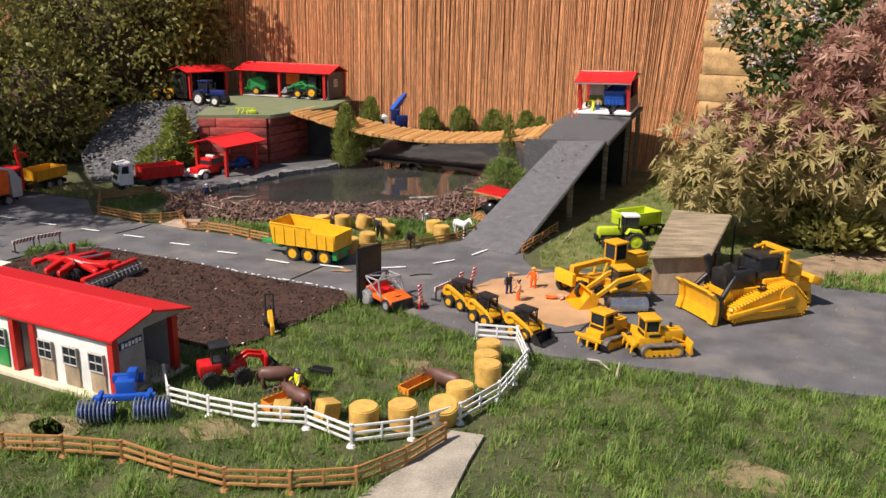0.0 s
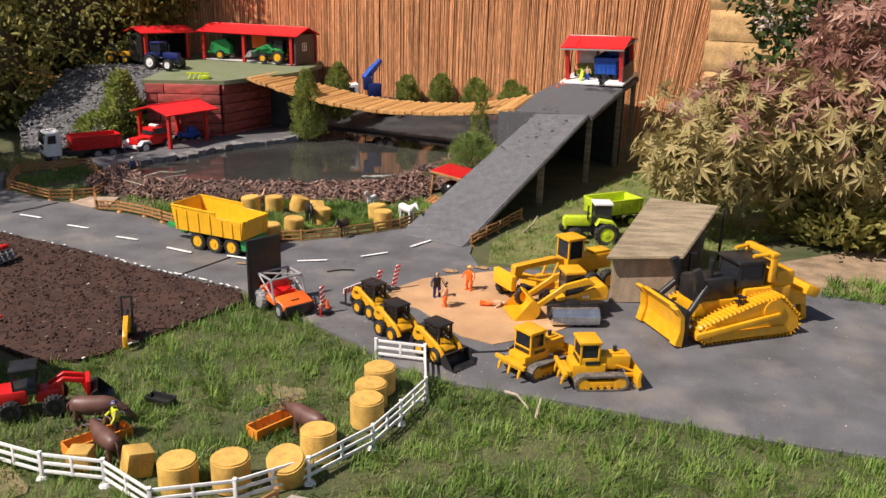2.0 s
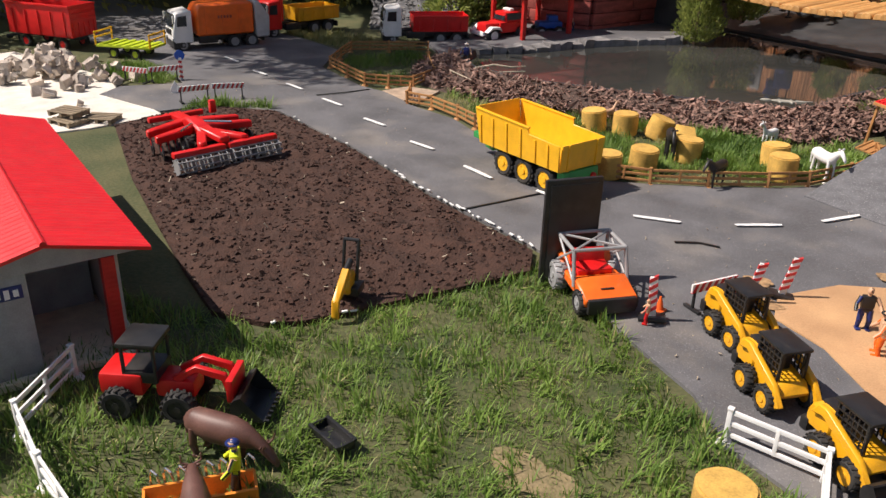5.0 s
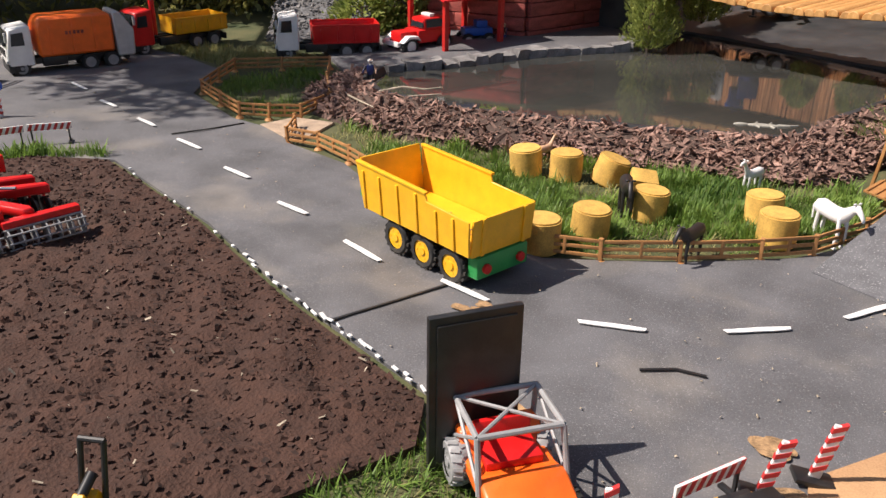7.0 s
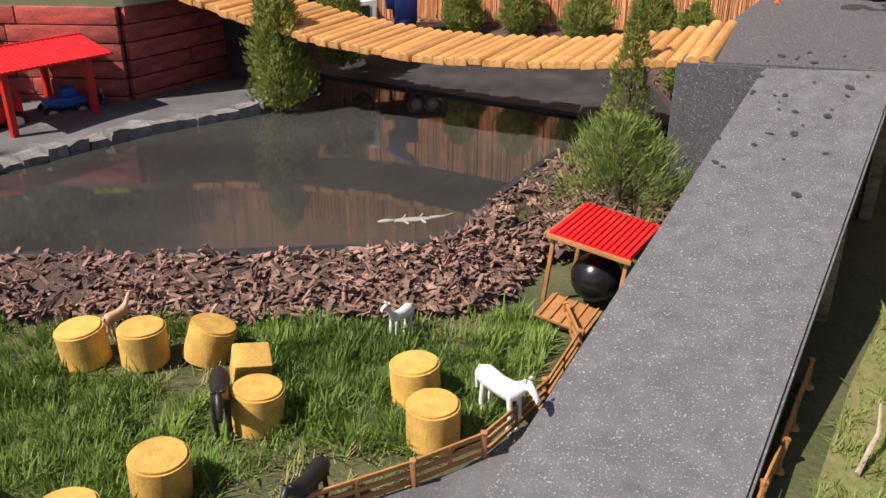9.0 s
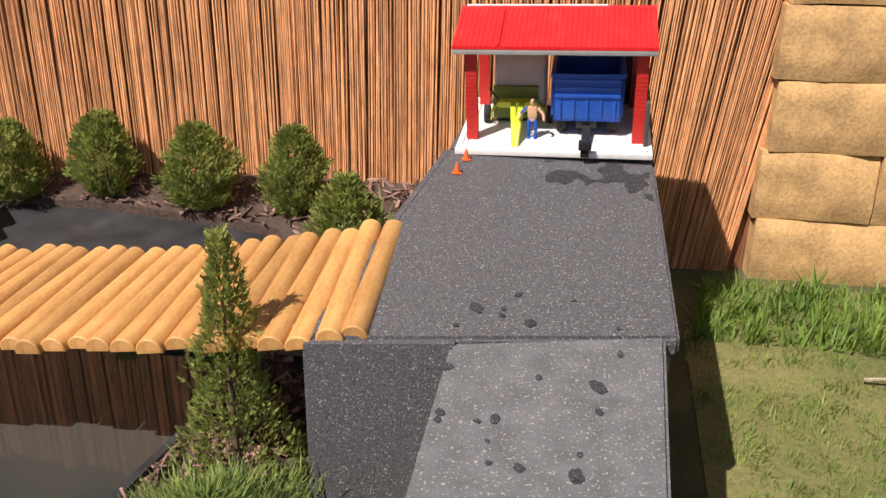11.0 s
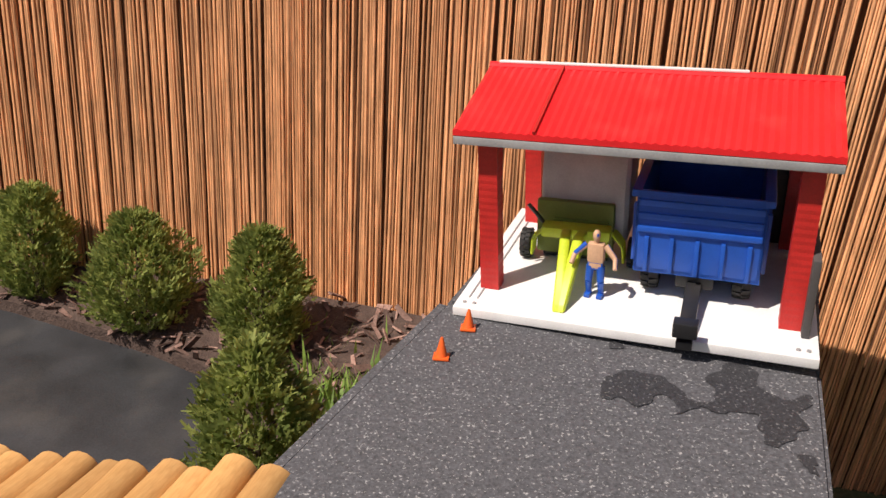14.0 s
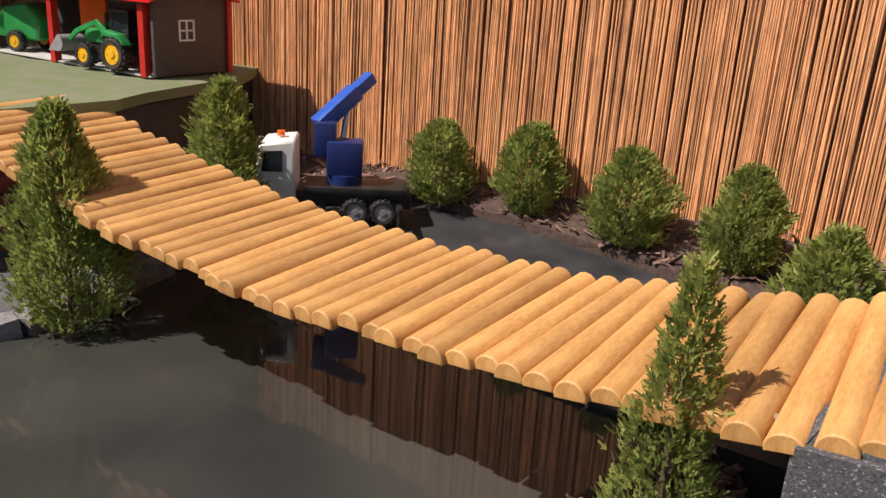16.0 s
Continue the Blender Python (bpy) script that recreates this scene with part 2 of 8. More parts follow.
water.node_tree.links.new(wno.outputs[0], wbp.inputs["Height"])
water.node_tree.links.new(wbp.outputs[0], wb.inputs["Normal"])


# ---- mesh helpers ----
def xf(bm, verts, rot=None, at=(0, 0, 0)):
    m = Matrix.Translation(at)
    if rot:
        m = m @ Euler([radians(a) for a in rot]).to_matrix().to_4x4()
    bmesh.ops.transform(bm, matrix=m, verts=verts)


def box(bm, at, size, rot=None, bevel=0.0, taper=1.0, taper_y=None):
    """A box about at; taper narrows its top in x (and y)."""
    r = bmesh.ops.create_cube(bm, size=1.0)
    vs = r["verts"]
    ty = taper if taper_y is None else taper_y
    for v in vs:
        k = (taper, ty) if v.co.z > 0 else (1, 1)
        v.co = Vector((v.co.x * size[0] * k[0], v.co.y * size[1] * k[1], v.co.z * size[2]))
    if bevel:
        es = list({e for v in vs for e in v.link_edges})
        r2 = bmesh.ops.bevel(bm, geom=es, offset=bevel, segments=2, affect="EDGES", profile=0.6)
        vs = list({v for f in r2["faces"] for v in f.verts} | {v for v in vs if v.is_valid})
    xf(bm, vs, rot, at)
    return bm


def rod(bm, p, q, r, r2=None, n=8, caps=True):
    """A round bar from p to q."""
    p, q = Vector(p), Vector(q)
    d = q - p
    res = bmesh.ops.create_cone(bm, cap_ends=caps, cap_tris=False, segments=n, radius1=r, radius2=r if r2 is None else r2, depth=d.length)
    m = Matrix.Translation((p + q) / 2) @ d.to_track_quat("Z", "Y").to_matrix().to_4x4()
    bmesh.ops.transform(bm, matrix=m, verts=res["verts"])
    return bm


def tube(bm, pts, r, n=6, r_end=None):
    for i, (a, b) in enumerate(zip(pts, pts[1:])):
        if r_end is None:
            rod(bm, a, b, r, n=n)
        else:
            k0, k1 = i / (len(pts) - 1), (i + 1) / (len(pts) - 1)
            rod(bm, a, b, r + (r_end - r) * k0, r + (r_end - r) * k1, n=n)
    return bm


def ball(bm, at, size, rot=None, n=10):
    r = bmesh.ops.create_uvsphere(bm, u_segments=n, v_segments=max(6, n * 2 // 3), radius=0.5)
    for v in r["verts"]:
        v.co = Vector((v.co.x * size[0], v.co.y * size[1], v.co.z * size[2]))
    xf(bm, r["verts"], rot, at)
    return bm


def plate(bm, pts, thick, plane="xz", at=(0, 0, 0), bevel=0.0):
    """A flat outline in the xz, xy or yz plane, given thickness evenly about that plane."""
    vs = []
    for a, b in pts:
        vs.append(bm.verts.new({"xz": (a, -thick / 2, b), "xy": (a, b, -thick / 2), "yz": (-thick / 2, a, b)}[plane]))
    f = bm.faces.new(vs)
    r = bmesh.ops.extrude_face_region(bm, geom=[f])
    up = [e for e in r["geom"] if isinstance(e, bmesh.types.BMVert)]
    d = {"xz": (0, thick, 0), "xy": (0, 0, thick), "yz": (thick, 0, 0)}[plane]
    bmesh.ops.translate(bm, vec=d, verts=up)
    allv = vs + up
    if bevel:
        es = list({e for v in allv for e in v.link_edges})
        r2 = bmesh.ops.bevel(bm, geom=es, offset=bevel, segments=1, affect="EDGES")
        allv = list({v for fc in r2["faces"] for v in fc.verts} | {v for v in allv if v.is_valid})
    bmesh.ops.translate(bm, vec=at, verts=allv)
    bmesh.ops.recalc_face_normals(bm, faces=list({fc for v in allv for fc in v.link_faces}))
    return bm


def mesh_of(name, bm, material, smooth=None):
    me = bpy.data.meshes.new(name)
    bm.to_mesh(me)
    bm.free()
    me.materials.append(material)
    if smooth:
        me.shade_smooth()
        me.set_sharp_from_angle(angle=radians(smooth))
    return me


def part(name, bm, material, parent, label="", smooth=40):
    ob = new(name, mesh_of(name, bm, material, smooth))
    ob.parent = parent
    if label:
        ob["label"] = label
    return ob


def piece(name, me, parent, m):
    """One more object on a shared mesh, under its thing."""
    ob = new(name, me)
    ob.parent = parent
    ob.matrix_local = m
    return ob


def thing(name, at, rz=0.0, label="", category="", group="", kind="", tilt=(0, 0), scale=1.0):
    ob = new(name)
    ob.empty_display_size = 0.02
    ob.matrix_world = pose(at[0], at[1], at[2], tilt[0], tilt[1], rz) @ Matrix.Scale(scale, 4)
    return tagged(ob, label, category, group, kind)


def solid(name, bm, material, label="", category="", group="", kind="", smooth=40):
    ob = new(name, mesh_of(name, bm, material, smooth))
    return tagged(ob, label, category, group, kind)


def raw(name, verts, faces, material, smooth=False):
    me = bpy.data.meshes.new(name)
    me.from_pydata(verts, [], faces)
    me.materials.append(material)
    if smooth:
        me.shade_smooth()
    return new(name, me)


def inside(poly, x, y):
    c, j = False, len(poly) - 1
    for i in range(len(poly)):
        (xi, yi), (xj, yj) = poly[i], poly[j]
        if (yi > y) != (yj > y) and x < (xj - xi) * (y - yi) / (yj - yi) + xi:
            c = not c
        j = i
    return c


def edge_gap(poly, x, y):
    """How far (x, y) lies from the outline."""
    best = 9.0
    for (ax, ay), (bx, by) in zip(poly, poly[1:] + poly[:1]):
        dx, dy = bx - ax, by - ay
        k = max(0, min(1, ((x - ax) * dx + (y - ay) * dy) / (dx * dx + dy * dy)))
        best = min(best, math.hypot(x - ax - k * dx, y - ay - k * dy))
    return best


def sheet(name, poly, z, thick, material, label, kind="structure", ripple=0.0, grid=0.0, z_at=None):
    """A sheet of ground cover with a real edge, cut into a fine net where it ripples."""
    bm = bmesh.new()
    f = bm.faces.new([bm.verts.new((x, y, 0)) for x, y in poly])
    bmesh.ops.triangulate(bm, faces=[f])
    if grid:
        for axis in (0, 1):
            lo, hi = min(p[axis] for p in poly), max(p[axis] for p in poly)
            k = lo + grid
            while k < hi:
                no = (1, 0, 0) if axis == 0 else (0, 1, 0)
                co = (k, 0, 0) if axis == 0 else (0, k, 0)
                bmesh.ops.bisect_plane(bm, geom=bm.verts[:] + bm.edges[:] + bm.faces[:], plane_co=co, plane_no=no)
                k += grid
    for v in bm.verts:
        g = min(1, edge_gap(poly, v.co.x, v.co.y) / 0.06)
        base = z_at(v.co.x, v.co.y) if z_at else z
        v.co.z = base + ripple * g * (noise.fractal(v.co * 9, 1.0, 2.0, 4) + 0.3)
    bmesh.ops.recalc_face_normals(bm, faces=bm.faces)
    if bm.faces[0].normal.z < 0:
        bmesh.ops.reverse_faces(bm, faces=bm.faces)
    rim = [e for e in bm.edges if e.is_boundary]
    r = bmesh.ops.extrude_edge_only(bm, edges=rim)
    bmesh.ops.translate(bm, vec=(0, 0, -thick), verts=[e for e in r["geom"] if isinstance(e, bmesh.types.BMVert)])
    bmesh.ops.recalc_face_normals(bm, faces=bm.faces)
    return solid(name, bm, material, label, name.split("_")[0], kind=kind, smooth=50)

# ---- ground ----
ROAD = [(-5.615, 5.085), (-2.867, 5.030), (-2.397, 4.885), (-2.526, 4.657), (-2.459, 4.523), (-2.058, 4.561), (-2.002, 4.732), (-1.731, 4.893), (-1.120, 4.761), (-0.682, 4.621), (-0.203, 4.513),
        (-0.151, 4.463), (0.182, 4.276), (0.370, 4.183), (0.485, 4.073), (0.767, 3.981), (1.176, 3.952), (1.648, 3.896), (1.963, 3.888), (4.677, 3.681), (4.648, 4.885), (2.315, 5.100), (1.987, 5.188),
        (1.356, 5.167), (0.619, 5.077), (0.548, 5.238), (0.513, 5.534), (0.204, 5.646), (0.103, 5.472), (-0.092, 5.293), (-0.246, 5.178), (-0.359, 5.105), (-0.618, 5.131), (-0.939, 5.197), (-1.169, 5.307),
        (-1.448, 5.341), (-1.603, 5.420), (-1.814, 5.420), (-2.217, 5.553), (-2.483, 5.892), (-2.847, 5.966), (-5.738, 5.940)]
APRON = [(-2.123, 6.276), (-1.864, 6.088), (-1.760, 6.069), (-1.657, 6.213), (-1.427, 6.797), (-1.160, 7.235), (-1.218, 7.844), (-1.589, 8.145), (-2.430, 7.208), (-2.586, 6.955), (-2.526, 6.541)]
FIELD = [(-1.983, 4.327), (-1.996, 4.585), (-1.950, 4.743), (-1.731, 4.872), (-1.120, 4.740), (-0.682, 4.601), (-0.218, 4.492), (-0.156, 4.391), (-0.230, 4.193), (-0.368, 3.856), (-0.422, 3.794), (-0.547, 3.747),
         (-0.761, 3.819), (-1.113, 3.952), (-1.443, 4.079)]
YARD = [(-3.487, 3.514), (-2.143, 3.936), (-2.034, 4.254), (-2.006, 4.541), (-2.438, 4.503), (-2.537, 4.636), (-2.609, 4.717), (-3.554, 4.656)]
SANDPIT = [(0.344, 4.687), (0.433, 4.846), (0.547, 4.927), (0.722, 5.039), (0.984, 5.002), (1.119, 4.805), (1.090, 4.555), (0.986, 4.413), (0.828, 4.291), (0.703, 4.329), (0.620, 4.408), (0.505, 4.517), (0.376, 4.578)]
POND = [(-1.734, 6.136), (-1.661, 5.964), (-1.485, 5.835), (-1.163, 5.820), (-0.814, 5.930), (-0.533, 6.028), (-0.295, 6.122), (-0.160, 6.189), (-0.109, 6.281), (-0.080, 6.533), (0.021, 6.957), (0.229, 7.456), (-0.468, 7.650), (-1.121, 7.846), (-1.110, 7.232), (-1.369, 6.836), (-1.579, 6.321)]
WATER_Z = 0.06

ground = sheet("ground", [(-40, -30), (40, -30), (40, 45), (-40, 45)], 0.0, 0.2, TURF, "short lawn and bare earth of a garden")
tagged(ground, category="ground")
road = sheet("road", ROAD, 0.008, 0.012, ASPHALT, "grey roofing felt laid as a model road", grid=0.12, ripple=0.003)
apron = sheet("road_2", APRON, 0.01, 0.03, ASPHALT, "grey felt forecourt in front of the shelter", grid=0.15, ripple=0.003, z_at=lambda x, y: 0.012 + 0.04 * max(0, min(1, (y - 6.2) / 0.8)))
field = sheet("field", FIELD, 0.014, 0.03, SOIL, "brown tilled soil field", grid=0.018, ripple=0.018)
yard = sheet("yard", YARD, 0.006, 0.012, WHITESAND, "white gritty yard beside the road", grid=0.1, ripple=0.004)
sandpit = sheet("sand", SANDPIT, 0.0125, 0.004, SAND, "orange sand spread over the felt", grid=0.05, ripple=0.004)
pond = sheet("water", POND, WATER_Z, 0.03, water, "still murky pond water")

# pond bank: a raised bed that falls from the water's rim to the grass
bm = bmesh.new()


def ring(off, z):
    c = Vector((-0.6, 6.8))
    out = []
    for x, y in POND:
        d = (Vector((x, y)) - c).normalized()
        out.append(bm.verts.new((x + d.x * off, y + d.y * off, z)))
    return out


rings = [ring(-0.01, WATER_Z - 0.02), ring(0.0, WATER_Z + 0.012), ring(0.05, WATER_Z + 0.02), ring(0.2, 0.03), ring(0.27, -0.01)]
for a, b in zip(rings, rings[1:]):
    for i in range(11):
        bm.faces.new((a[i], a[i + 1], b[i + 1], b[i]))
bmesh.ops.subdivide_edges(bm, edges=bm.edges[:], cuts=3, use_grid_fill=True)
for v in bm.verts:
    v.co.z += 0.012 * noise.fractal(v.co * 8, 1.0, 2.0, 3)
bmesh.ops.recalc_face_normals(bm, faces=bm.faces)
bank = solid("bank", bm, BARK_BED, "dark earth bank round the pond", "bank", kind="structure")

# black liner turned over the rim
bm = bmesh.new()
liner = [ring(-0.02, WATER_Z - 0.01), ring(-0.004, WATER_Z + 0.024), ring(0.022, WATER_Z + 0.026), ring(0.034, WATER_Z + 0.004)]
for a, b in zip(liner, liner[1:]):
    for i in range(11):
        bm.faces.new((a[i], a[i + 1], b[i + 1], b[i]))
bmesh.ops.recalc_face_normals(bm, faces=bm.faces)
solid("pond_liner", bm, DARKFELT, "black pond liner folded over the rim", "liner", kind="structure")

# road dashes
dash_line = thing("road_markings", (0, 0, 0), 0, "white painted centre dashes on the felt road", "marking", kind="structure")

# ---- reed fence ----
FDIR = Vector((0.9867, -0.1628, 0)).normalized()
FN = Vector((-FDIR.y, FDIR.x, 0))
F0 = Vector((-0.62, 8.42, 0))
fence = thing("wall_reed", (0, 0, 0), 0, "tall reed cane screen fence in warm brown", "fence", kind="structure")
# added board behind the canes, coloured as the shade in their gaps
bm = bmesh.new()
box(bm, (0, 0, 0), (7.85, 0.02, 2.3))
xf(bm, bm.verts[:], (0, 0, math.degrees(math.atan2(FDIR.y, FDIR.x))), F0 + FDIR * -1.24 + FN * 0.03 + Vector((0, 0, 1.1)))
part("backing", bm, REED_SHADE, fence)
rng = random.Random(3)
vs, fs = [], []
s = -5.15
while s < 2.26:
    r = rng.uniform(0.0017, 0.0034)
    lean = rng.gauss(0.004, 0.006) + 0.14 * max(0.0, min(1.0, (s - 1.7) / 0.5))
    off = rng.uniform(-0.0035, 0.0025)
    base = len(vs)
    for z in (-0.05, rng.uniform(0.1, 0.35), rng.uniform(0.4, 0.7), rng.uniform(0.8, 1.1), rng.uniform(1.2, 1.7), 2.25):
        p = F0 + FDIR * (s + lean * z + rng.gauss(0, 0.0009)) + FN * (off + rng.gauss(0, 0.0012))
        for k in range(5):
            t = k * math.tau / 5
            q = p + FDIR * (r * math.cos(t)) + FN * (r * math.sin(t))
            vs.append((q.x, q.y, z))
    for h in (0, 5, 10, 15, 20):
        fs += [(base + h + k, base + h + (k + 1) % 5, base + h + 5 + (k + 1) % 5, base + h + 5 + k) for k in range(5)]
    s += r * rng.uniform(1.35, 2.05)
canes = raw("canes", vs, fs, REED, True)
canes.parent = fence
canes["kind"] = "stuff"

# sandstone wall to the side of the reeds
stone_wall = thing("wall_stone", (0, 0, 0), 0, "rough ochre sandstone block garden wall", "wall", kind="structure")
SDIR = Vector((0.97, -0.22, 0)).normalized()
S0 = Vector((1.68, 7.98, 0))
for row in range(9):
    s = -0.01 if row % 2 else 0.005
    while s < 3.6:
        w = rng.uniform(0.3, 0.52)
        bm = bmesh.new()
        box(bm, (0, 0, 0), (w - 0.005, 0.3, 0.207))
        bmesh.ops.subdivide_edges(bm, edges=bm.edges[:], cuts=5, use_grid_fill=True)
        for v in bm.verts:
            edge = max(abs(v.co.x) / (w / 2), abs(v.co.z) / 0.102)
            if v.co.y < 0:
                v.co.y += 0.009 * edge ** 14 - 0.013 * noise.fractal(v.co * 7 + Vector((s, row, 0)), 1, 2, 3)
            v.co += Vector((0, 0, 0.004 * noise.noise(v.co * 12 + Vector((s, 0, row)))))
        ob = part("block", bm, STONE, stone_wall)
        p = S0 + SDIR * (s + w / 2)
        ob.matrix_local = pose(p.x, p.y + 0.15, 0.095 + row * 0.21, 0, 0, math.degrees(math.atan2(SDIR.y, SDIR.x)))
        s += w

# ---- terrace behind the bridge ----
bm = bmesh.new()
T_FRONT = [(-1.545, 7.964), (-0.469, 7.647), (0.234, 7.450), (0.626, 7.403)]
T_BACK = [(-1.589, 8.780), (-0.483, 8.500), (0.297, 8.291), (0.828, 8.133)]
lo = [bm.verts.new((x, y, -0.02)) for x, y in T_FRONT]
up = [bm.verts.new((x, y, 0.075)) for x, y in T_FRONT]
bk = [bm.verts.new((x, y, 0.235)) for x, y in T_BACK]
for i in range(3):
    bm.faces.new((lo[i], lo[i + 1], up[i + 1], up[i]))
    bm.faces.new((up[i], up[i + 1], bk[i + 1], bk[i]))
bmesh.ops.subdivide_edges(bm, edges=bm.edges[:], cuts=4, use_grid_fill=True)
for v in bm.verts:
    v.co.z += 0.008 * noise.noise(v.co * 6)
terrace = solid("terrace", bm, DARKFELT, "black felt track behind the log bridge", "track", kind="structure")
BED = [(-1.502, 8.308), (-0.736, 8.29), (-0.365, 8.205), (0.026, 8.06), (0.218, 7.965), (0.383, 7.522), (0.652, 7.443), (0.807, 8.106), (-0.532, 8.494), (-1.594, 8.816)]


def terrace_z(x, y):
    """The height of the sloping track behind the bridge."""
    return 0.075 + 0.16 * max(0.0, min(1.2, (y - 7.66 + 0.32 * (x + 0.5)) / 0.76))


bed = sheet("bed", BED, 0.0, 0.03, BARK_BED, "narrow planting bed with bark under the reeds", grid=0.06, ripple=0.012, z_at=lambda x, y: terrace_z(x, y) + 0.012)

# ---- platform and ramp ----
platform = thing("ramp_platform", (0, 0, 0), 0, "grey felt covered wooden platform with a long ramp", "ramp", kind="structure")


def slab(name, tops, thick, material, parent, label="", cuts=0):
    """A board from its upper outline, given downwards thickness."""
    bm = bmesh.new()
    t = [bm.verts.new(p) for p in tops]
    b = [bm.verts.new((p[0], p[1], p[2] - thick)) for p in tops]
    bm.faces.new(t)
    bm.faces.new(b[::-1])
    n = len(t)
    for i in range(n):
        bm.faces.new((t[i], b[i], b[(i + 1) % n], t[(i + 1) % n]))
    bmesh.ops.recalc_face_normals(bm, faces=bm.faces)
    bmesh.ops.bevel(bm, geom=bm.edges[:], offset=min(0.006, thick / 3), segments=2, affect="EDGES")
    return part(name, bm, material, parent, label, smooth=50)


def deck_z(x, y):
    """The height of the sloping deck."""
    return 0.415 + 0.154 * (0.25 * (x - 0.381) + 0.968 * (y - 6.896))


def ramp_z(x, y):
    """The height of the ramp board."""
    return 0.01 + 0.265 * (0.2997 * x + 0.9537 * y - 5.2045)


DECK = [(0.381, 6.893), (0.966, 6.835), (1.125, 7.475), (0.668, 7.6)]
slab("deck", [(x, y, deck_z(x, y)) for x, y in DECK], 0.035, FELT, platform)
slab("rear_deck", [(x, y, deck_z(x, y)) for x, y in ((0.668, 7.601), (1.125, 7.476), (1.215, 7.78), (0.77, 7.91))], 0.035, FELT, platform)
slab("ramp_board", [(x, y, ramp_z(x, y)) for x, y in ((0.15, 5.41), (0.5, 5.3), (0.942, 6.836), (0.606, 6.868))], 0.03, RAMPFELT, platform, "sloping felt covered board")


def curtain(name, a, b, z0, material):
    """A felt skirt from the edge a-b down to z0."""
    bm = bmesh.new()
    d = (Vector(b) - Vector(a)).normalized()
    n = Vector((-d.y, d.x, 0)).normalized() * 0.006
    q = [Vector(a), Vector(b), Vector((b[0], b[1], z0)), Vector((a[0], a[1], z0))]
    f = [bm.verts.new(p + n) for p in q]
    k = [bm.verts.new(p - n) for p in q]
    bm.faces.new(f)
    bm.faces.new(k[::-1])
    for i in range(4):
        bm.faces.new((f[i], k[i], k[(i + 1) % 4], f[(i + 1) % 4]))
    bmesh.ops.recalc_face_normals(bm, faces=bm.faces)
    return part(name, bm, material, platform)


curtain("side_skirt", (0.377, 6.893, deck_z(0.381, 6.893) - 0.004), (0.664, 7.6, deck_z(0.668, 7.6) - 0.004), -0.02, FELT)
curtain("front_skirt", (0.374, 6.888, deck_z(0.381, 6.893) - 0.004), (0.612, 6.864, deck_z(0.61, 6.872) - 0.004), -0.02, FELT)
# added black sheet stands in for the shade under the deck, closes the view through
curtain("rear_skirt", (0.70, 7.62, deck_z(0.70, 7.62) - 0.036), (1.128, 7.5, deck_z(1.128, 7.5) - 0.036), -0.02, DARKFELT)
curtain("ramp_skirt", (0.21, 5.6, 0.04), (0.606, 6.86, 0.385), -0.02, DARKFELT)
for x, y in ((0.945, 6.87), (1.1, 7.44), (0.74, 6.2), (1.18, 7.74)):
    bm = bmesh.new()
    zt = deck_z(x, y) - 0.034 if y > 6.5 else ramp_z(x, y) - 0.03
    box(bm, (x, y, zt / 2), (0.035, 0.035, zt), bevel=0.003)
    part("leg", bm, DRIFT, platform, "old timber leg")

# ---- tall block of stained boards with the upper yard ----
block = thing("wall_block", (-1.745, 7.248, 0), 12, "retaining block clad in dark red stained boards", "wall", kind="structure")
# local x runs left along the front (minus), local y back along the side
BW, BD = 0.55, 1.3
for side in range(2):
    for row in range(6):
        pos = 0.0
        total = BW if side == 0 else 0.66
        while pos < total - 0.02:
            w = min(rng.uniform(0.26, 0.5), total - pos)
            bm = bmesh.new()
            box(bm, (0, 0, 0), (w - 0.005, 0.03, 0.066), bevel=0.004)
            ob = part("board", bm, BRICKRED, block)
            z = 0.04 + 0.07 * row
            dz = rng.uniform(-0.004, 0.004)
            ob.matrix_local = pose(-pos - w / 2, dz, z, rng.uniform(-2, 2)) if side == 0 else pose(0.438 * (pos + w / 2 + 0.015) + dz, 0.899 * (pos + w / 2 + 0.015), z, rng.uniform(-2, 2), 0, 64)
            pos += w
bm = bmesh.new()
box(bm, (-BW / 2 - 0.01, BD / 2 + 0.02, 0.2), (BW - 0.03, BD - 0.02, 0.42))
part("core", bm, DARKFELT, block)
UPPER = [(-2.309, 7.141), (-1.722, 7.263), (-1.418, 7.614), (-1.336, 7.724), (-1.362, 8.283), (-1.613, 8.880), (-2.961, 8.916), (-3.524, 8.234), (-2.598, 7.949), (-2.381, 7.567)]
upper_yard = sheet("upper_yard", UPPER, 0.455, 0.03, MATGREEN, "green and grey mat covering the upper yard", grid=0.1, ripple=0.004, z_at=lambda x, y: 0.44 + 0.06 * max(0, min(1, (y - 7.1) / 0.7)))
bm = bmesh.new()
plate(bm, [(-1.822, 7.807), (-1.367, 7.744), (-1.386, 8.256), (-1.594, 8.801), (-2.908, 8.867), (-3.469, 8.279), (-2.596, 7.966)], 0.46, "xy", (0, 0, 0.23))
upper_base = solid("upper_base", bm, DARKFELT, "dark earth bank under the upper yard", "bank", kind="structure")

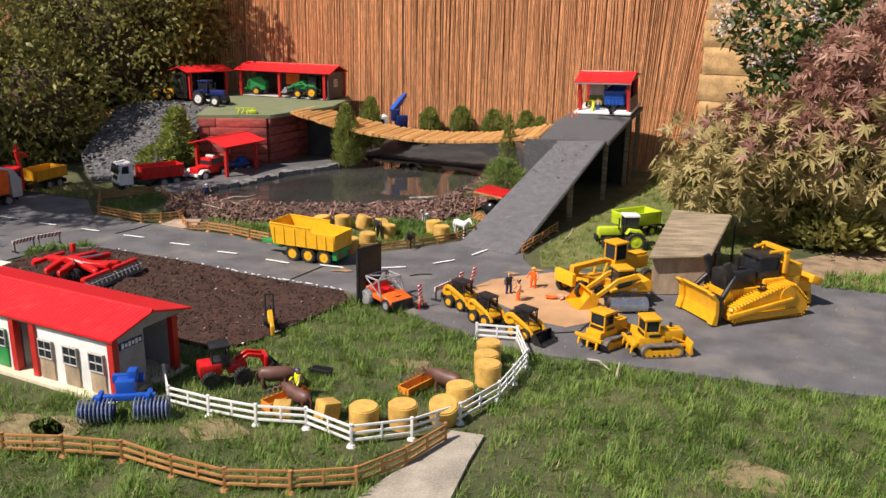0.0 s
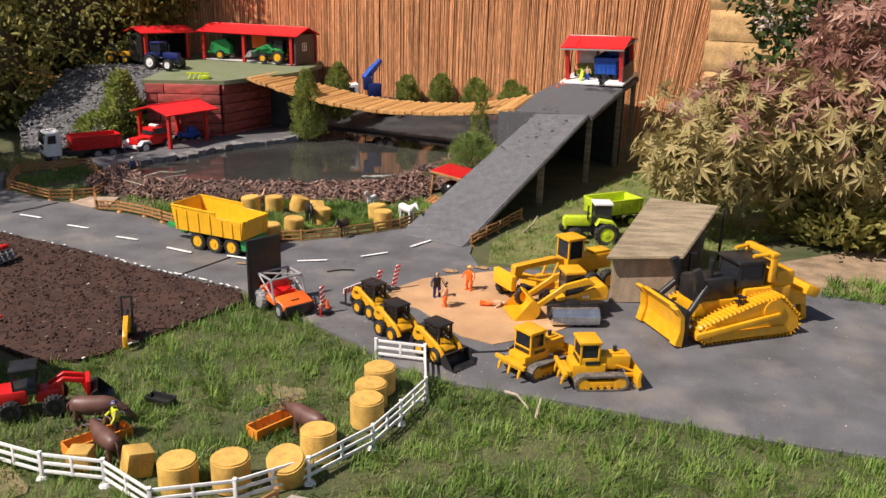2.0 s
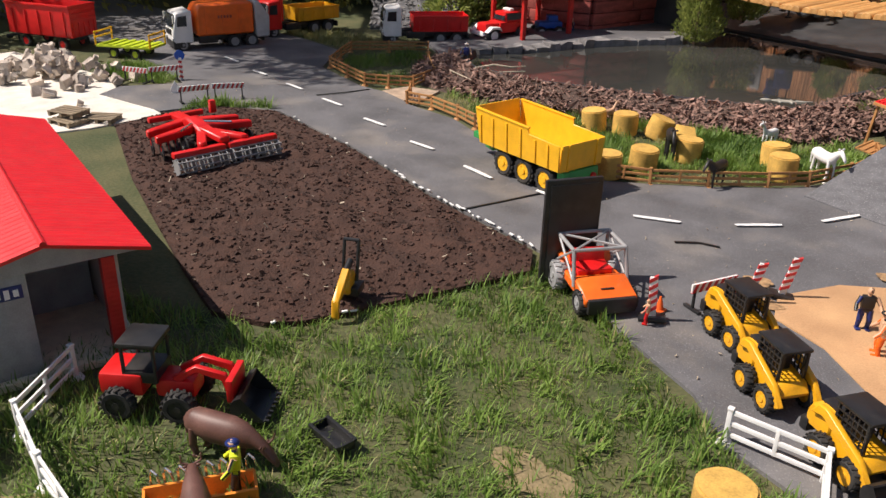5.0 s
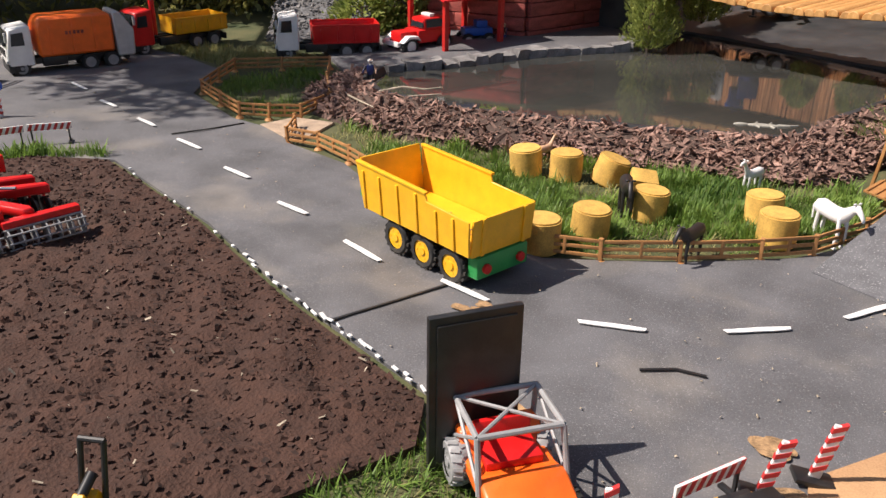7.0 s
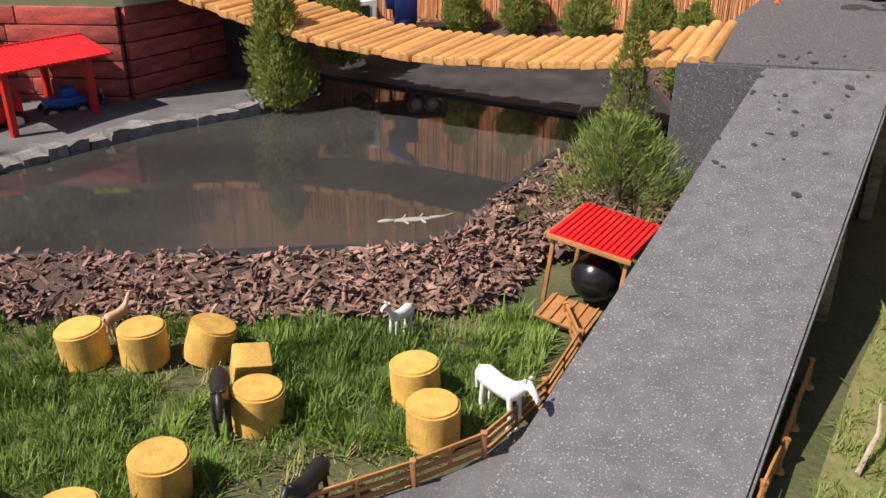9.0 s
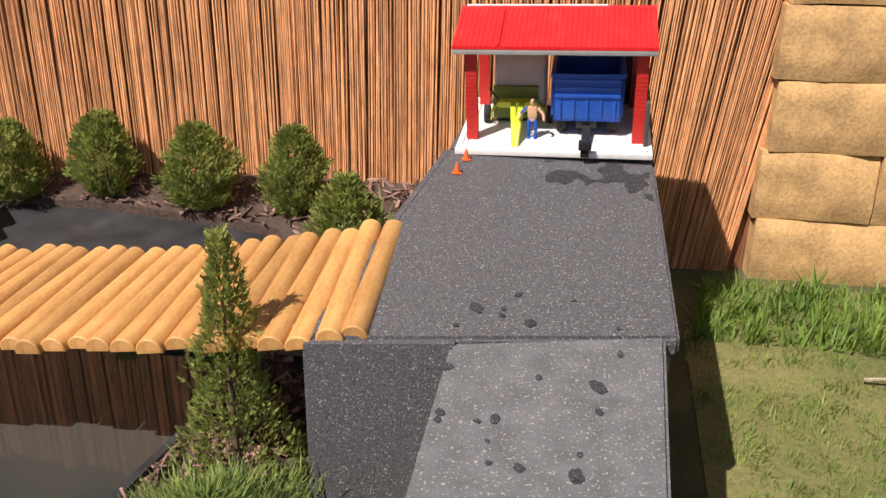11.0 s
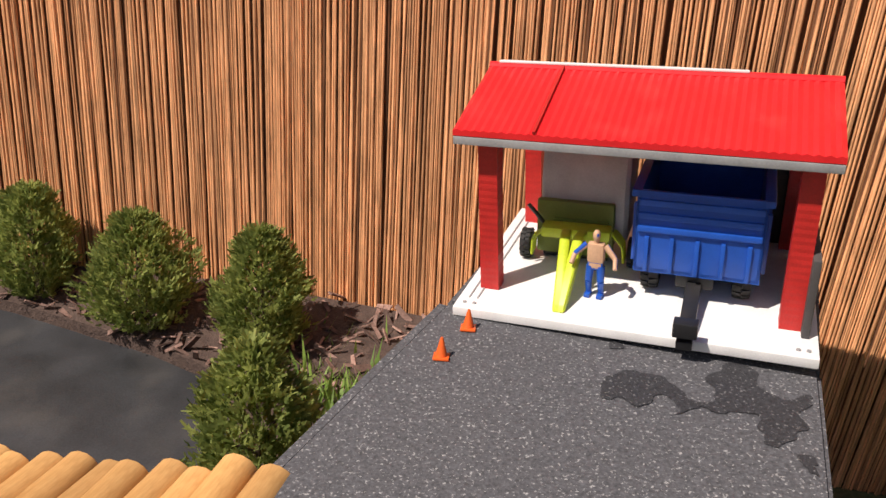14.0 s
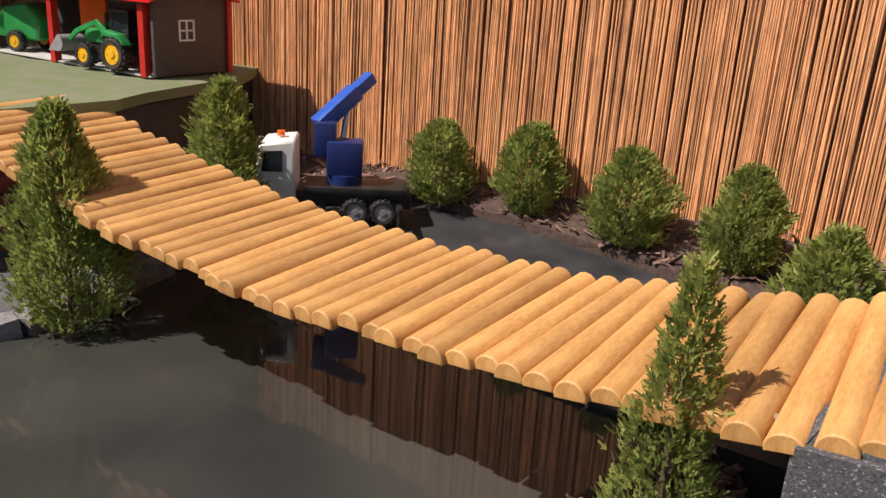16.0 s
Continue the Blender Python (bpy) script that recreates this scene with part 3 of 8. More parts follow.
# ---- log bridge ----
bridge = thing("log_bridge", (0, 0, 0), 0, "sagging footbridge of half round pine logs", "bridge")
BL, BR = Vector((-1.55, 7.57, 0.47)), Vector((0.555, 7.06, 0.451))
bdir = (BR - BL)
bdir.z = 0
blen = bdir.length
bdir.normalize()
bang = math.degrees(math.atan2(bdir.y, bdir.x))
bm = bmesh.new()
rod(bm, (0, -0.195, 0), (0, 0.195, 0), 0.0235, n=14)
for v in bm.verts:
    if v.co.z < -0.004:
        v.co.z = -0.004
bmesh.ops.bevel(bm, geom=[e for e in bm.edges if abs(e.verts[0].co.y - e.verts[1].co.y) < 1e-4], offset=0.002, segments=1, affect="EDGES")
log_mesh = mesh_of("log", bm, LOG, 40)


def bridge_z(k):
    return BL.z + (BR.z - BL.z) * k - 0.132 * 4 * k * (1 - k)


NLOG = 50
for i in range(NLOG - 1):
    k = (i + 0.5) / NLOG
    p = BL + bdir * (blen * k)
    slope = (bridge_z(k + 0.01) - bridge_z(k - 0.01)) / (0.02 * blen)
    j = rng.uniform(-0.012, 0.012)
    m = pose(p.x - bdir.y * j, p.y + bdir.x * j, bridge_z(k) + rng.uniform(-0.003, 0.003), 2.5 + 6.0 * k ** 8, -math.degrees(math.atan(slope)), bang + rng.uniform(-2, 2))
    piece("log", log_mesh, bridge, m @ Matrix.Diagonal((1, rng.uniform(0.96, 1.04), rng.uniform(0.92, 1.08), 1)))
for side in (-0.15, 0.15):
    bm = bmesh.new()
    pts = []
    for i in range(13):
        k = 0.93 * i / 12
        p = BL + bdir * (blen * k) + Vector((-bdir.y, bdir.x, 0)) * side
        pts.append((p.x, p.y, bridge_z(k) - 0.012))
    tube(bm, pts, 0.007, 6)
    part("rope", bm, DRIFT, bridge, "rope under the logs")

# ---- sheds with red roofs ----
def roof_sheet(parent, w, d, eave, ridge, y0, name="roof", over=0.0, ridge_at=0.5, ribs=0.02, material=None):
    """A ribbed gable roof: ridge along x, from x = 0 to w, y0 to y0 + d."""
    material = material or ROOFRED
    yr = y0 + d * ridge_at
    for a, b, za, zb in ((y0, yr, eave, ridge), (yr, y0 + d, ridge, eave + (ridge - eave) * (0 if ridge_at < 0.9 else 1))):
        if b - a < 0.01:
            continue
        bm = bmesh.new()
        n = max(4, int((w + 2 * over) / ribs))
        top, bot = [], []
        for i in range(n * 2 + 1):
            x = -over + (w + 2 * over) * i / (n * 2)
            h = 0.0022 if i % 2 else 0.0
            top.append((bm.verts.new((x, a, za + h)), bm.verts.new((x, b, zb + h))))
            bot.append((bm.verts.new((x, a, za - 0.007)), bm.verts.new((x, b, zb - 0.007))))
        for i in range(n * 2):
            bm.faces.new((top[i][0], top[i + 1][0], top[i + 1][1], top[i][1]))
            bm.faces.new((bot[i][1], bot[i + 1][1], bot[i + 1][0], bot[i][0]))
            bm.faces.new((top[i + 1][0], top[i][0], bot[i][0], bot[i + 1][0]))
            bm.faces.new((top[i][1], top[i + 1][1], bot[i + 1][1], bot[i][1]))
        for i in (0, n * 2):
            bm.faces.new((top[i][0], top[i][1], bot[i][1], bot[i][0]))
        bmesh.ops.recalc_face_normals(bm, faces=bm.faces)
        part(name, bm, material, parent, smooth=20)
    bm = bmesh.new()
    rod(bm, (-over, yr, ridge), (w + over, yr, ridge), 0.006, n=8)
    part("ridge_cap", bm, material, parent)


def post(parent, x, y, z0, z1, s=0.026, material=None):
    """A square post with shallow courses, one continuous skin."""
    bm = bmesh.new()
    n = int((z1 - z0) / 0.005)
    rows = []
    for i in range(n + 1):
        h = s / 2 + (0.0004 if i % 2 else 0.0)
        z = z0 + (z1 - z0) * i / n
        rows.append([bm.verts.new((x + sx * h, y + sy * h, z)) for sx, sy in ((-1, -1), (1, -1), (1, 1), (-1, 1))])
    for a, b in zip(rows, rows[1:]):
        for k in range(4):
            bm.faces.new((a[k], a[(k + 1) % 4], b[(k + 1) % 4], b[k]))
    bm.faces.new(rows[0][::-1])
    bm.faces.new(rows[-1])
    return part("post", bm, material or REDPOST, parent, "red brick-patterned post", smooth=None)


SLOPE = 8.7
garage = thing("machine_shelter", (0.677, 7.596, 0.531), -15, "open toy machine shelter with red roof, red posts and white floor", "shelter", tilt=(SLOPE, -1.8), scale=0.955)
bm = bmesh.new()
box(bm, (0.245, 0.152, 0.007), (0.468, 0.364, 0.014), bevel=0.002)
part("floor_slab", bm, WHITE, garage, "white floor plate")
for x in (0.046, 0.445):
    for y in (0.045, 0.29):
        post(garage, x, y, 0.012, 0.235)
roof_sheet(garage, 0.48, 0.34, 0.254, 0.3, 0.01, over=-0.006, ribs=0.012)
for x in (0.114,):
    bm = bmesh.new()
    box(bm, (x, 0.095, 0.2805), (0.0035, 0.176, 0.004), (15.1, 0, 0))
    part("roof_seam", bm, REDPOST, garage, "seam between roof sheets")
for y in (0.013, 0.36):
    bm = bmesh.new()
    box(bm, (0.24, y, 0.2405), (0.468, 0.008, 0.011), bevel=0.002)
    part("eave_beam", bm, GREY, garage, "grey eave board")
bm = bmesh.new()
box(bm, (0.24, 0.0135, 0.248), (0.466, 0.005, 0.004))
part("eave_gap", bm, BLACK, garage, "dark strip under the roof edge")
for x in (0.05, 0.44):
    bm = bmesh.new()
    box(bm, (x, 0.187, 0.241), (0.02, 0.336, 0.011))
    part("cross_beam", bm, GREY, garage)
bm = bmesh.new()
box(bm, (0.19, 0.18, 0.3065), (0.34, 0.008, 0.003), bevel=0.001)
part("ridge_strip", bm, WHITE, garage, "thin white strip on the ridge")
bm = bmesh.new()
box(bm, (0.463, 0.14, 0.068), (0.01, 0.25, 0.108), bevel=0.002)
# the panel's shaded face is put into this dark grey
part("side_panel", bm, mat("shaded_grey_panel", (0.07, 0.062, 0.06), 0.6), garage, "low grey side panel, darkened as on its shaded face")
bm = bmesh.new()
box(bm, (0.34, 0.3, 0.125), (0.2, 0.01, 0.22), bevel=0.002)
part("back_panel", bm, BLACK, garage)
for y in (0.0, -0.012):
    bm = bmesh.new()
    box(bm, (0.06, 0.15, 0.0145), (0.002, 0.3, 0.002))
    ob = part("floor_groove", bm, GREY, garage)
    ob.matrix_local = pose(-0.022 + y, 0, 0)
for x in (0.024, 0.038, 0.455, 0.467):
    bm = bmesh.new()
    rod(bm, (x, -0.014, 0.0125), (x, -0.014, 0.0155), 0.003, n=10)
    part("screw", bm, GREY, garage)

barn = thing("machine_barn", (-2.418, 8.207, 0.505), -9.9, "long open toy barn with red roof on the upper yard", "barn")
for x in (0.03, 0.44, 0.9):
    post(barn, x, 0.0, 0.0, 0.226, 0.024)
bm = bmesh.new()
box(bm, (0.46, 0.3, 0.12), (0.93, 0.015, 0.235), bevel=0.003)
part("back_wall", bm, mat("shaded_grey_panel", (0.07, 0.062, 0.06), 0.6), barn)
bm = bmesh.new()
box(bm, (0.93, 0.155, 0.12), (0.015, 0.3, 0.235), bevel=0.003)
# end wall turned from the sun: its shade is in the dark colour
part("end_wall", bm, mat("shaded_grey_panel", (0.07, 0.062, 0.06), 0.6), barn, "end wall coloured dark for its shade, with a white window")
win = bmesh.new()
for dy in (-0.028, 0.0, 0.028):
    box(win, (0.9395, 0.13 + dy, 0.14), (0.005, 0.005, 0.062))
for dz in (-0.03, 0.0, 0.03):
    box(win, (0.9395, 0.13, 0.14 + dz), (0.005, 0.06, 0.005))
part("window", win, WHITE, barn)
bm = bmesh.new()
box(bm, (0.934, 0.305, 0.12), (0.026, 0.02, 0.238), bevel=0.003)
part("corner_trim", bm, REDPOST, barn)
roof_sheet(barn, 0.95, 0.36, 0.232, 0.292, -0.03, over=0.02)
bm = bmesh.new()
box(bm, (0.46, -0.02, 0.224), (0.95, 0.008, 0.01), bevel=0.002)
part("eave_beam", bm, BLACK, barn, "dark strip under the roof edge")
bm = bmesh.new()
box(bm, (0.46, 0.155, 0.003), (0.93, 0.32, 0.006), bevel=0.002)
part("floor_slab", bm, LIGHTGREY, barn, "pale floor plate")
bm = bmesh.new()
box(bm, (0.52, 0.1, 0.165), (0.14, 0.012, 0.11), bevel=0.003)
part("door", bm, ORANGE, barn, "orange raised door")

wing = thing("side_barn", (-2.70, 7.80, 0.49), 60, "short open toy shed with red roof beside the long barn", "barn")
for x in (0.03, 0.4):
    post(wing, x, 0.02, 0.0, 0.232, 0.024)
for x in (0.02, 0.44):
    bm = bmesh.new()
    box(bm, (x, 0.17, 0.118), (0.012, 0.22, 0.23), bevel=0.003)
    part("end_wall", bm, BLACK, wing)
bm = bmesh.new()
box(bm, (0.23, 0.28, 0.118), (0.42, 0.012, 0.23), bevel=0.003)
part("back_wall", bm, BLACK, wing)
roof_sheet(wing, 0.46, 0.32, 0.236, 0.278, -0.01, over=0.015)

jeep_shelter = thing("jeep_shelter", (-1.865, 6.735, 0.015), 72, "small open toy shelter with red roof and red posts", "shelter")
for x in (0.0, 0.33):
    for y in (0.0, 0.3):
        post(jeep_shelter, x, y, 0.0, 0.252, 0.022)
roof_sheet(jeep_shelter, 0.38, 0.385, 0.26, 0.31, -0.04, over=0.04)
bm = bmesh.new()
box(bm, (0.09, 0.0, 0.004), (0.24, 0.07, 0.008), bevel=0.002)
part("foot_plate", bm, WHITE, jeep_shelter)


# ---- vehicles: x ahead, y to the left, z up from the ground ----
WHEELS = {}


def wheel(parent, x, y, r, w, rim_mat, tread=True, z=None, tyre_mat=None):
    """A tyre with lugs and, under it, its rim; the axle runs along y."""
    tyre_mat = tyre_mat or RUBBER
    key = (round(r, 4), round(w, 4), rim_mat.name, tyre_mat.name)
    if key not in WHEELS:
        bm = bmesh.new()
        prof = [(0.62 * r, -w * 0.5), (0.86 * r, -w * 0.5), (0.97 * r, -w * 0.36), (r, 0), (0.97 * r, w * 0.36), (0.86 * r, w * 0.5), (0.62 * r, w * 0.5)]
        n = 22
        rows = [[bm.verts.new((pr * math.cos(a * math.tau / n), py, pr * math.sin(a * math.tau / n))) for pr, py in prof] for a in range(n)]
        for a in range(n):
            for k in range(6):
                bm.faces.new((rows[a][k], rows[a][k + 1], rows[(a + 1) % n][k + 1], rows[(a + 1) % n][k]))
        if tread:
            for a in range(16):
                t = a * math.tau / 16
                for sgn in (-1, 1):
                    box(bm, (r * 0.985 * math.cos(t + 0.1 * sgn), sgn * w * 0.24, r * 0.985 * math.sin(t + 0.1 * sgn)), (0.1 * r, w * 0.46, 0.16 * r), (0, -math.degrees(t), sgn * 20))
        bmesh.ops.recalc_face_normals(bm, faces=bm.faces)
        tyre = mesh_of("wheel", bm, tyre_mat, 40)
        bm = bmesh.new()
        rod(bm, (0, -w * 0.42, 0), (0, w * 0.42, 0), 0.64 * r, n=20)
        for sgn in (-1, 1):
            rod(bm, (0, sgn * w * 0.38, 0), (0, sgn * w * 0.5, 0), 0.22 * r, n=12)
            for k in range(6):
                t = k * math.tau / 6
                rod(bm, (0.42 * r * math.cos(t), sgn * w * 0.38, 0.42 * r * math.sin(t)), (0.42 * r * math.cos(t), sgn * w * 0.46, 0.42 * r * math.sin(t)), 0.05 * r, n=6)
        WHEELS[key] = (tyre, mesh_of("rim", bm, rim_mat, 40))
    t, m = WHEELS[key]
    ob = piece("wheel", t, parent, pose(x, y, r if z is None else z))
    piece("rim", m, ob, Matrix())
    return ob


def open_box(bm, l, w, h, t, at, flare=0.0, ribs=0):
    """An open-topped tub, l along x, its walls t thick."""
    x, y, z = at
    box(bm, (x, y, z + t / 2), (l, w, t))
    for sx in (-1, 1):
        box(bm, (x + sx * (l / 2 - t / 2), y, z + h / 2), (t, w, h), (0, sx * flare, 0), bevel=t / 4)
    for sy in (-1, 1):
        box(bm, (x, y + sy * (w / 2 - t / 2), z + h / 2), (l, t, h), (-sy * flare, 0, 0), bevel=t / 4)
        for i in range(ribs):
            rx = x - l / 2 + l * (i + 0.5) / ribs
            box(bm, (rx, y + sy * (w / 2 + t * 0.3), z + h * 0.42), (t * 1.3, t * 1.4, h * 0.72), (-sy * flare, 0, 0), bevel=t / 4)
        box(bm, (x, y + sy * (w / 2 + t * 0.2), z + h * 0.96), (l * 1.005, t * 2.0, t * 1.6), bevel=t / 4)
    return bm


def marks(parent, at, rot, w, h, material, n=5):
    """Plain bars in place of lettering."""
    bm = bmesh.new()
    for i in range(n):
        box(bm, ((i - (n - 1) / 2) * w / n, 0, 0), (w / n * 0.62, 0.0012, h))
    xf(bm, bm.verts[:], rot, at)
    return part("marking", bm, material, parent, smooth=None)


def tracks(parent, l, r, w, y, material, wheel_mat, x0=0.0, z0=0.0, shoes=True):
    """One crawler track: a belt of shoes round two wheels, with its frame."""
    bm = bmesh.new()
    n = 10
    prof = []
    for i in range(n + 1):
        a = -math.pi / 2 + math.pi * i / n
        prof.append((l / 2 - r + r * math.cos(a), r + r * math.sin(a)))
    for i in range(n + 1):
        a = math.pi / 2 + math.pi * i / n
        prof.append((-l / 2 + r + r * math.cos(a), r + r * math.sin(a)))
    loop_o = [[bm.verts.new((px + x0, y + s * w / 2, pz + z0)) for px, pz in prof] for s in (-1, 1)]
    c = [(px * 0.93 + x0, (pz - r) * 0.8 + r + z0) for px, pz in prof]
    loop_i = [[bm.verts.new((px, y + s * w / 2, pz)) for px, pz in c] for s in (-1, 1)]
    m = len(prof)
    for i in range(m):
        j = (i + 1) % m
        bm.faces.new((loop_o[0][i], loop_o[0][j], loop_o[1][j], loop_o[1][i]))
        bm.faces.new((loop_i[0][j], loop_i[0][i], loop_i[1][i], loop_i[1][j]))
        for s in (0, 1):
            bm.faces.new((loop_o[s][i], loop_i[s][i], loop_i[s][j], loop_o[s][j]))
    per = 2 * (l - 2 * r) + math.tau * r
    cnt = int(per / (r * 0.36))
    for k in range(cnt):
        s = per * k / cnt
        st = l - 2 * r
        if s < st:
            px, pz, a = -st / 2 + s, 0.0, 0
        elif s < st + math.pi * r:
            a = (s - st) / r
            px, pz = st / 2 + r * math.sin(a), r - r * math.cos(a)
        elif s < 2 * st + math.pi * r:
            px, pz, a = st / 2 - (s - st - math.pi * r), 2 * r, math.pi
        else:
            a = math.pi + (s - 2 * st - math.pi * r) / r
            px, pz = -st / 2 + r * math.sin(a), r - r * math.cos(a)
        box(bm, (px + x0, y, pz + z0), (r * 0.12, w * 1.02, r * 0.16), (0, -math.degrees(a), 0))
    bmesh.ops.recalc_face_normals(bm, faces=bm.faces)
    tr = part("track", bm, material, parent, "dusty crawler track")
    bm = bmesh.new()
    for px in (-l / 2 + r, l / 2 - r):
        rod(bm, (px + x0, y - w * 0.42, r + z0), (px + x0, y + w * 0.42, r + z0), r * 0.72, n=16)
    box(bm, (x0, y, r * 0.85 + z0), (l - 2.2 * r, w * 0.8, r * 0.8), bevel=r * 0.12)
    for k in range(5):
        px = -l / 2 + 1.6 * r + (l - 3.2 * r) * k / 4
        rod(bm, (px + x0, y - w * 0.46, r * 0.42 + z0), (px + x0, y + w * 0.46, r * 0.42 + z0), r * 0.28, n=10)
    part("roller_frame", bm, wheel_mat, tr)
    return tr


def cab(parent, at, size, body, roof=None, glass=True, pillars=0.007, name="cab"):
    """An open cab: pillars, roof and dark windows set back."""
    x, y, z = at
    l, w, h = size
    bm = bmesh.new()
    for sx in (-1, 1):
        for sy in (-1, 1):
            box(bm, (x + sx * (l / 2 - pillars / 2), y + sy * (w / 2 - pillars / 2), z + h / 2), (pillars, pillars, h), bevel=pillars / 5)
    box(bm, (x, y, z + h * 0.16), (l * 0.99, w * 0.99, h * 0.32), bevel=0.002)
    c = part(name, bm, body, parent)
    bm = bmesh.new()
    box(bm, (x, y, z + h + 0.005), (l * 1.14, w * 1.12, 0.012), bevel=0.004)
    part("roof", bm, roof or body, c)
    if glass:
        bm = bmesh.new()
        box(bm, (x, y, z + h * 0.64), (l * 0.94, w * 0.94, h * 0.66))
        part("window", bm, GLASS, c, "dark cab glazing")
    return c


def bucket(parent, at, w, s, material, rot=0.0, name="bucket"):
    """A curved scoop, w wide along y, opening ahead."""
    bm = bmesh.new()
    pts = []
    for i in range(8):
        a = radians(100 + 190 * i / 7)
        pts.append((s * 0.5 * math.cos(a), s * 0.5 * math.sin(a)))
    pts.append((s * 0.75, -s * 0.5))
    outer = [[bm.verts.new((px, sy * w / 2, pz)) for px, pz in pts] for sy in (-1, 1)]
    inner = [[bm.verts.new((px * 0.9 + s * 0.03, sy * w / 2, pz * 0.9)) for px, pz in pts] for sy in (-1, 1)]
    n = len(pts)
    for i in range(n - 1):
        bm.faces.new((outer[0][i], outer[1][i], outer[1][i + 1], outer[0][i + 1]))
        bm.faces.new((inner[1][i], inner[0][i], inner[0][i + 1], inner[1][i + 1]))
    for k in (0, n - 1):
        bm.faces.new((outer[0][k], inner[0][k], inner[1][k], outer[1][k]))
    for s_ in (0, 1):
        try:
            bm.faces.new(outer[s_] if s_ == 0 else outer[s_][::-1])
        except ValueError:
            pass
    for k in range(7):
        box(bm, (s * 0.78, -w / 2 + w * (k + 0.5) / 7, -s * 0.48), (s * 0.16, w * 0.05, s * 0.06))
    bmesh.ops.recalc_face_normals(bm, faces=bm.faces)
    xf(bm, bm.verts[:], (0, rot, 0), at)
    return part(name, bm, material, parent)


# tipping trailer on the road
tip = thing("tipping_trailer", (-0.547, 4.979, 0.008), 168.0, "yellow three axle toy tipping trailer with green chassis, empty", "trailer")
bm = bmesh.new()
box(bm, (0, 0, 0.088), (0.362, 0.166, 0.008), bevel=0.002)
tub = part("tub_floor", bm, YELLOW2, tip)
for sy in (-1, 1):
    bm = bmesh.new()
    plate(bm, [(-0.185, 0.084), (0.18, 0.084), (0.197, 0.198), (-0.05, 0.19), (-0.055, 0.172), (-0.188, 0.166)], 0.006, "xz", bevel=0.0015)
    side = part("side_board", bm, YELLOW2, tip, "pressed yellow side board")
    side.matrix_local = pose(0, sy * 0.084, 0, -sy * 4)
    for x in (-0.14, -0.085, -0.02, 0.045, 0.11, 0.17):
        bm = bmesh.new()
        box(bm, (x, sy * 0.0042, 0.134 if x > -0.06 else 0.124), (0.007, 0.005, 0.094 if x > -0.06 else 0.074), bevel=0.001)
        part("rib", bm, YELLOW2, side)
    bm = bmesh.new()
    box(bm, (0.07, 0, 0.1945), (0.25, 0.011, 0.006), (0, -1.8, 0), bevel=0.002)
    part("top_rail", bm, YELLOW2, side)
bm = bmesh.new()
box(bm, (0.188, 0, 0.144), (0.007, 0.176, 0.118), (0, 8, 0), bevel=0.002)
part("front_board", bm, YELLOW2, tip)
bm = bmesh.new()
box(bm, (-0.188, 0, 0.125), (0.006, 0.176, 0.084), (0, -3, 0), bevel=0.002)
tg = part("tailgate", bm, YELLOW2, tip)
for y in (-0.06, 0.06):
    bm = bmesh.new()
    box(bm, (-0.192, y, 0.125), (0.006, 0.008, 0.084), (0, -3, 0), bevel=0.001)
    part("rib", bm, YELLOW2, tg)
for y in (-0.04, 0.04):
    bm = bmesh.new()
    box(bm, (0.0, y, 0.07), (0.37, 0.018, 0.026), bevel=0.003)
    part("chassis_rail", bm, GREEN, tip, "green chassis rail")
bm = bmesh.new()
box(bm, (-0.178, 0, 0.055), (0.03, 0.15, 0.05), bevel=0.004)
part("rear_beam", bm, GREEN, tip, "green rear beam")
bm = bmesh.new()
plate(bm, [(0.15, -0.06), (0.2, -0.05), (0.235, -0.016), (0.31, -0.012), (0.31, 0.012), (0.235, 0.016), (0.2, 0.05), (0.15, 0.06)], 0.022, "xy", (0, 0, 0.066), bevel=0.003)
part("drawbar", bm, GREEN, tip, "green drawbar")
for y in (-0.05, 0.05):
    bm = bmesh.new()
    rod(bm, (-0.2, y, 0.052), (-0.192, y, 0.052), 0.011, n=12)
    part("tail_light", bm, RED, tip, "red tail light")
for x in (-0.12, -0.025, 0.07):
    for y in (-0.07, 0.07):
        wheel(tip, x, y, 0.042, 0.034, YELLOW2)
marks(tip, (0.1, 0.094, 0.178), (4, 0, 0), 0.1, 0.012, BLACK, 6)


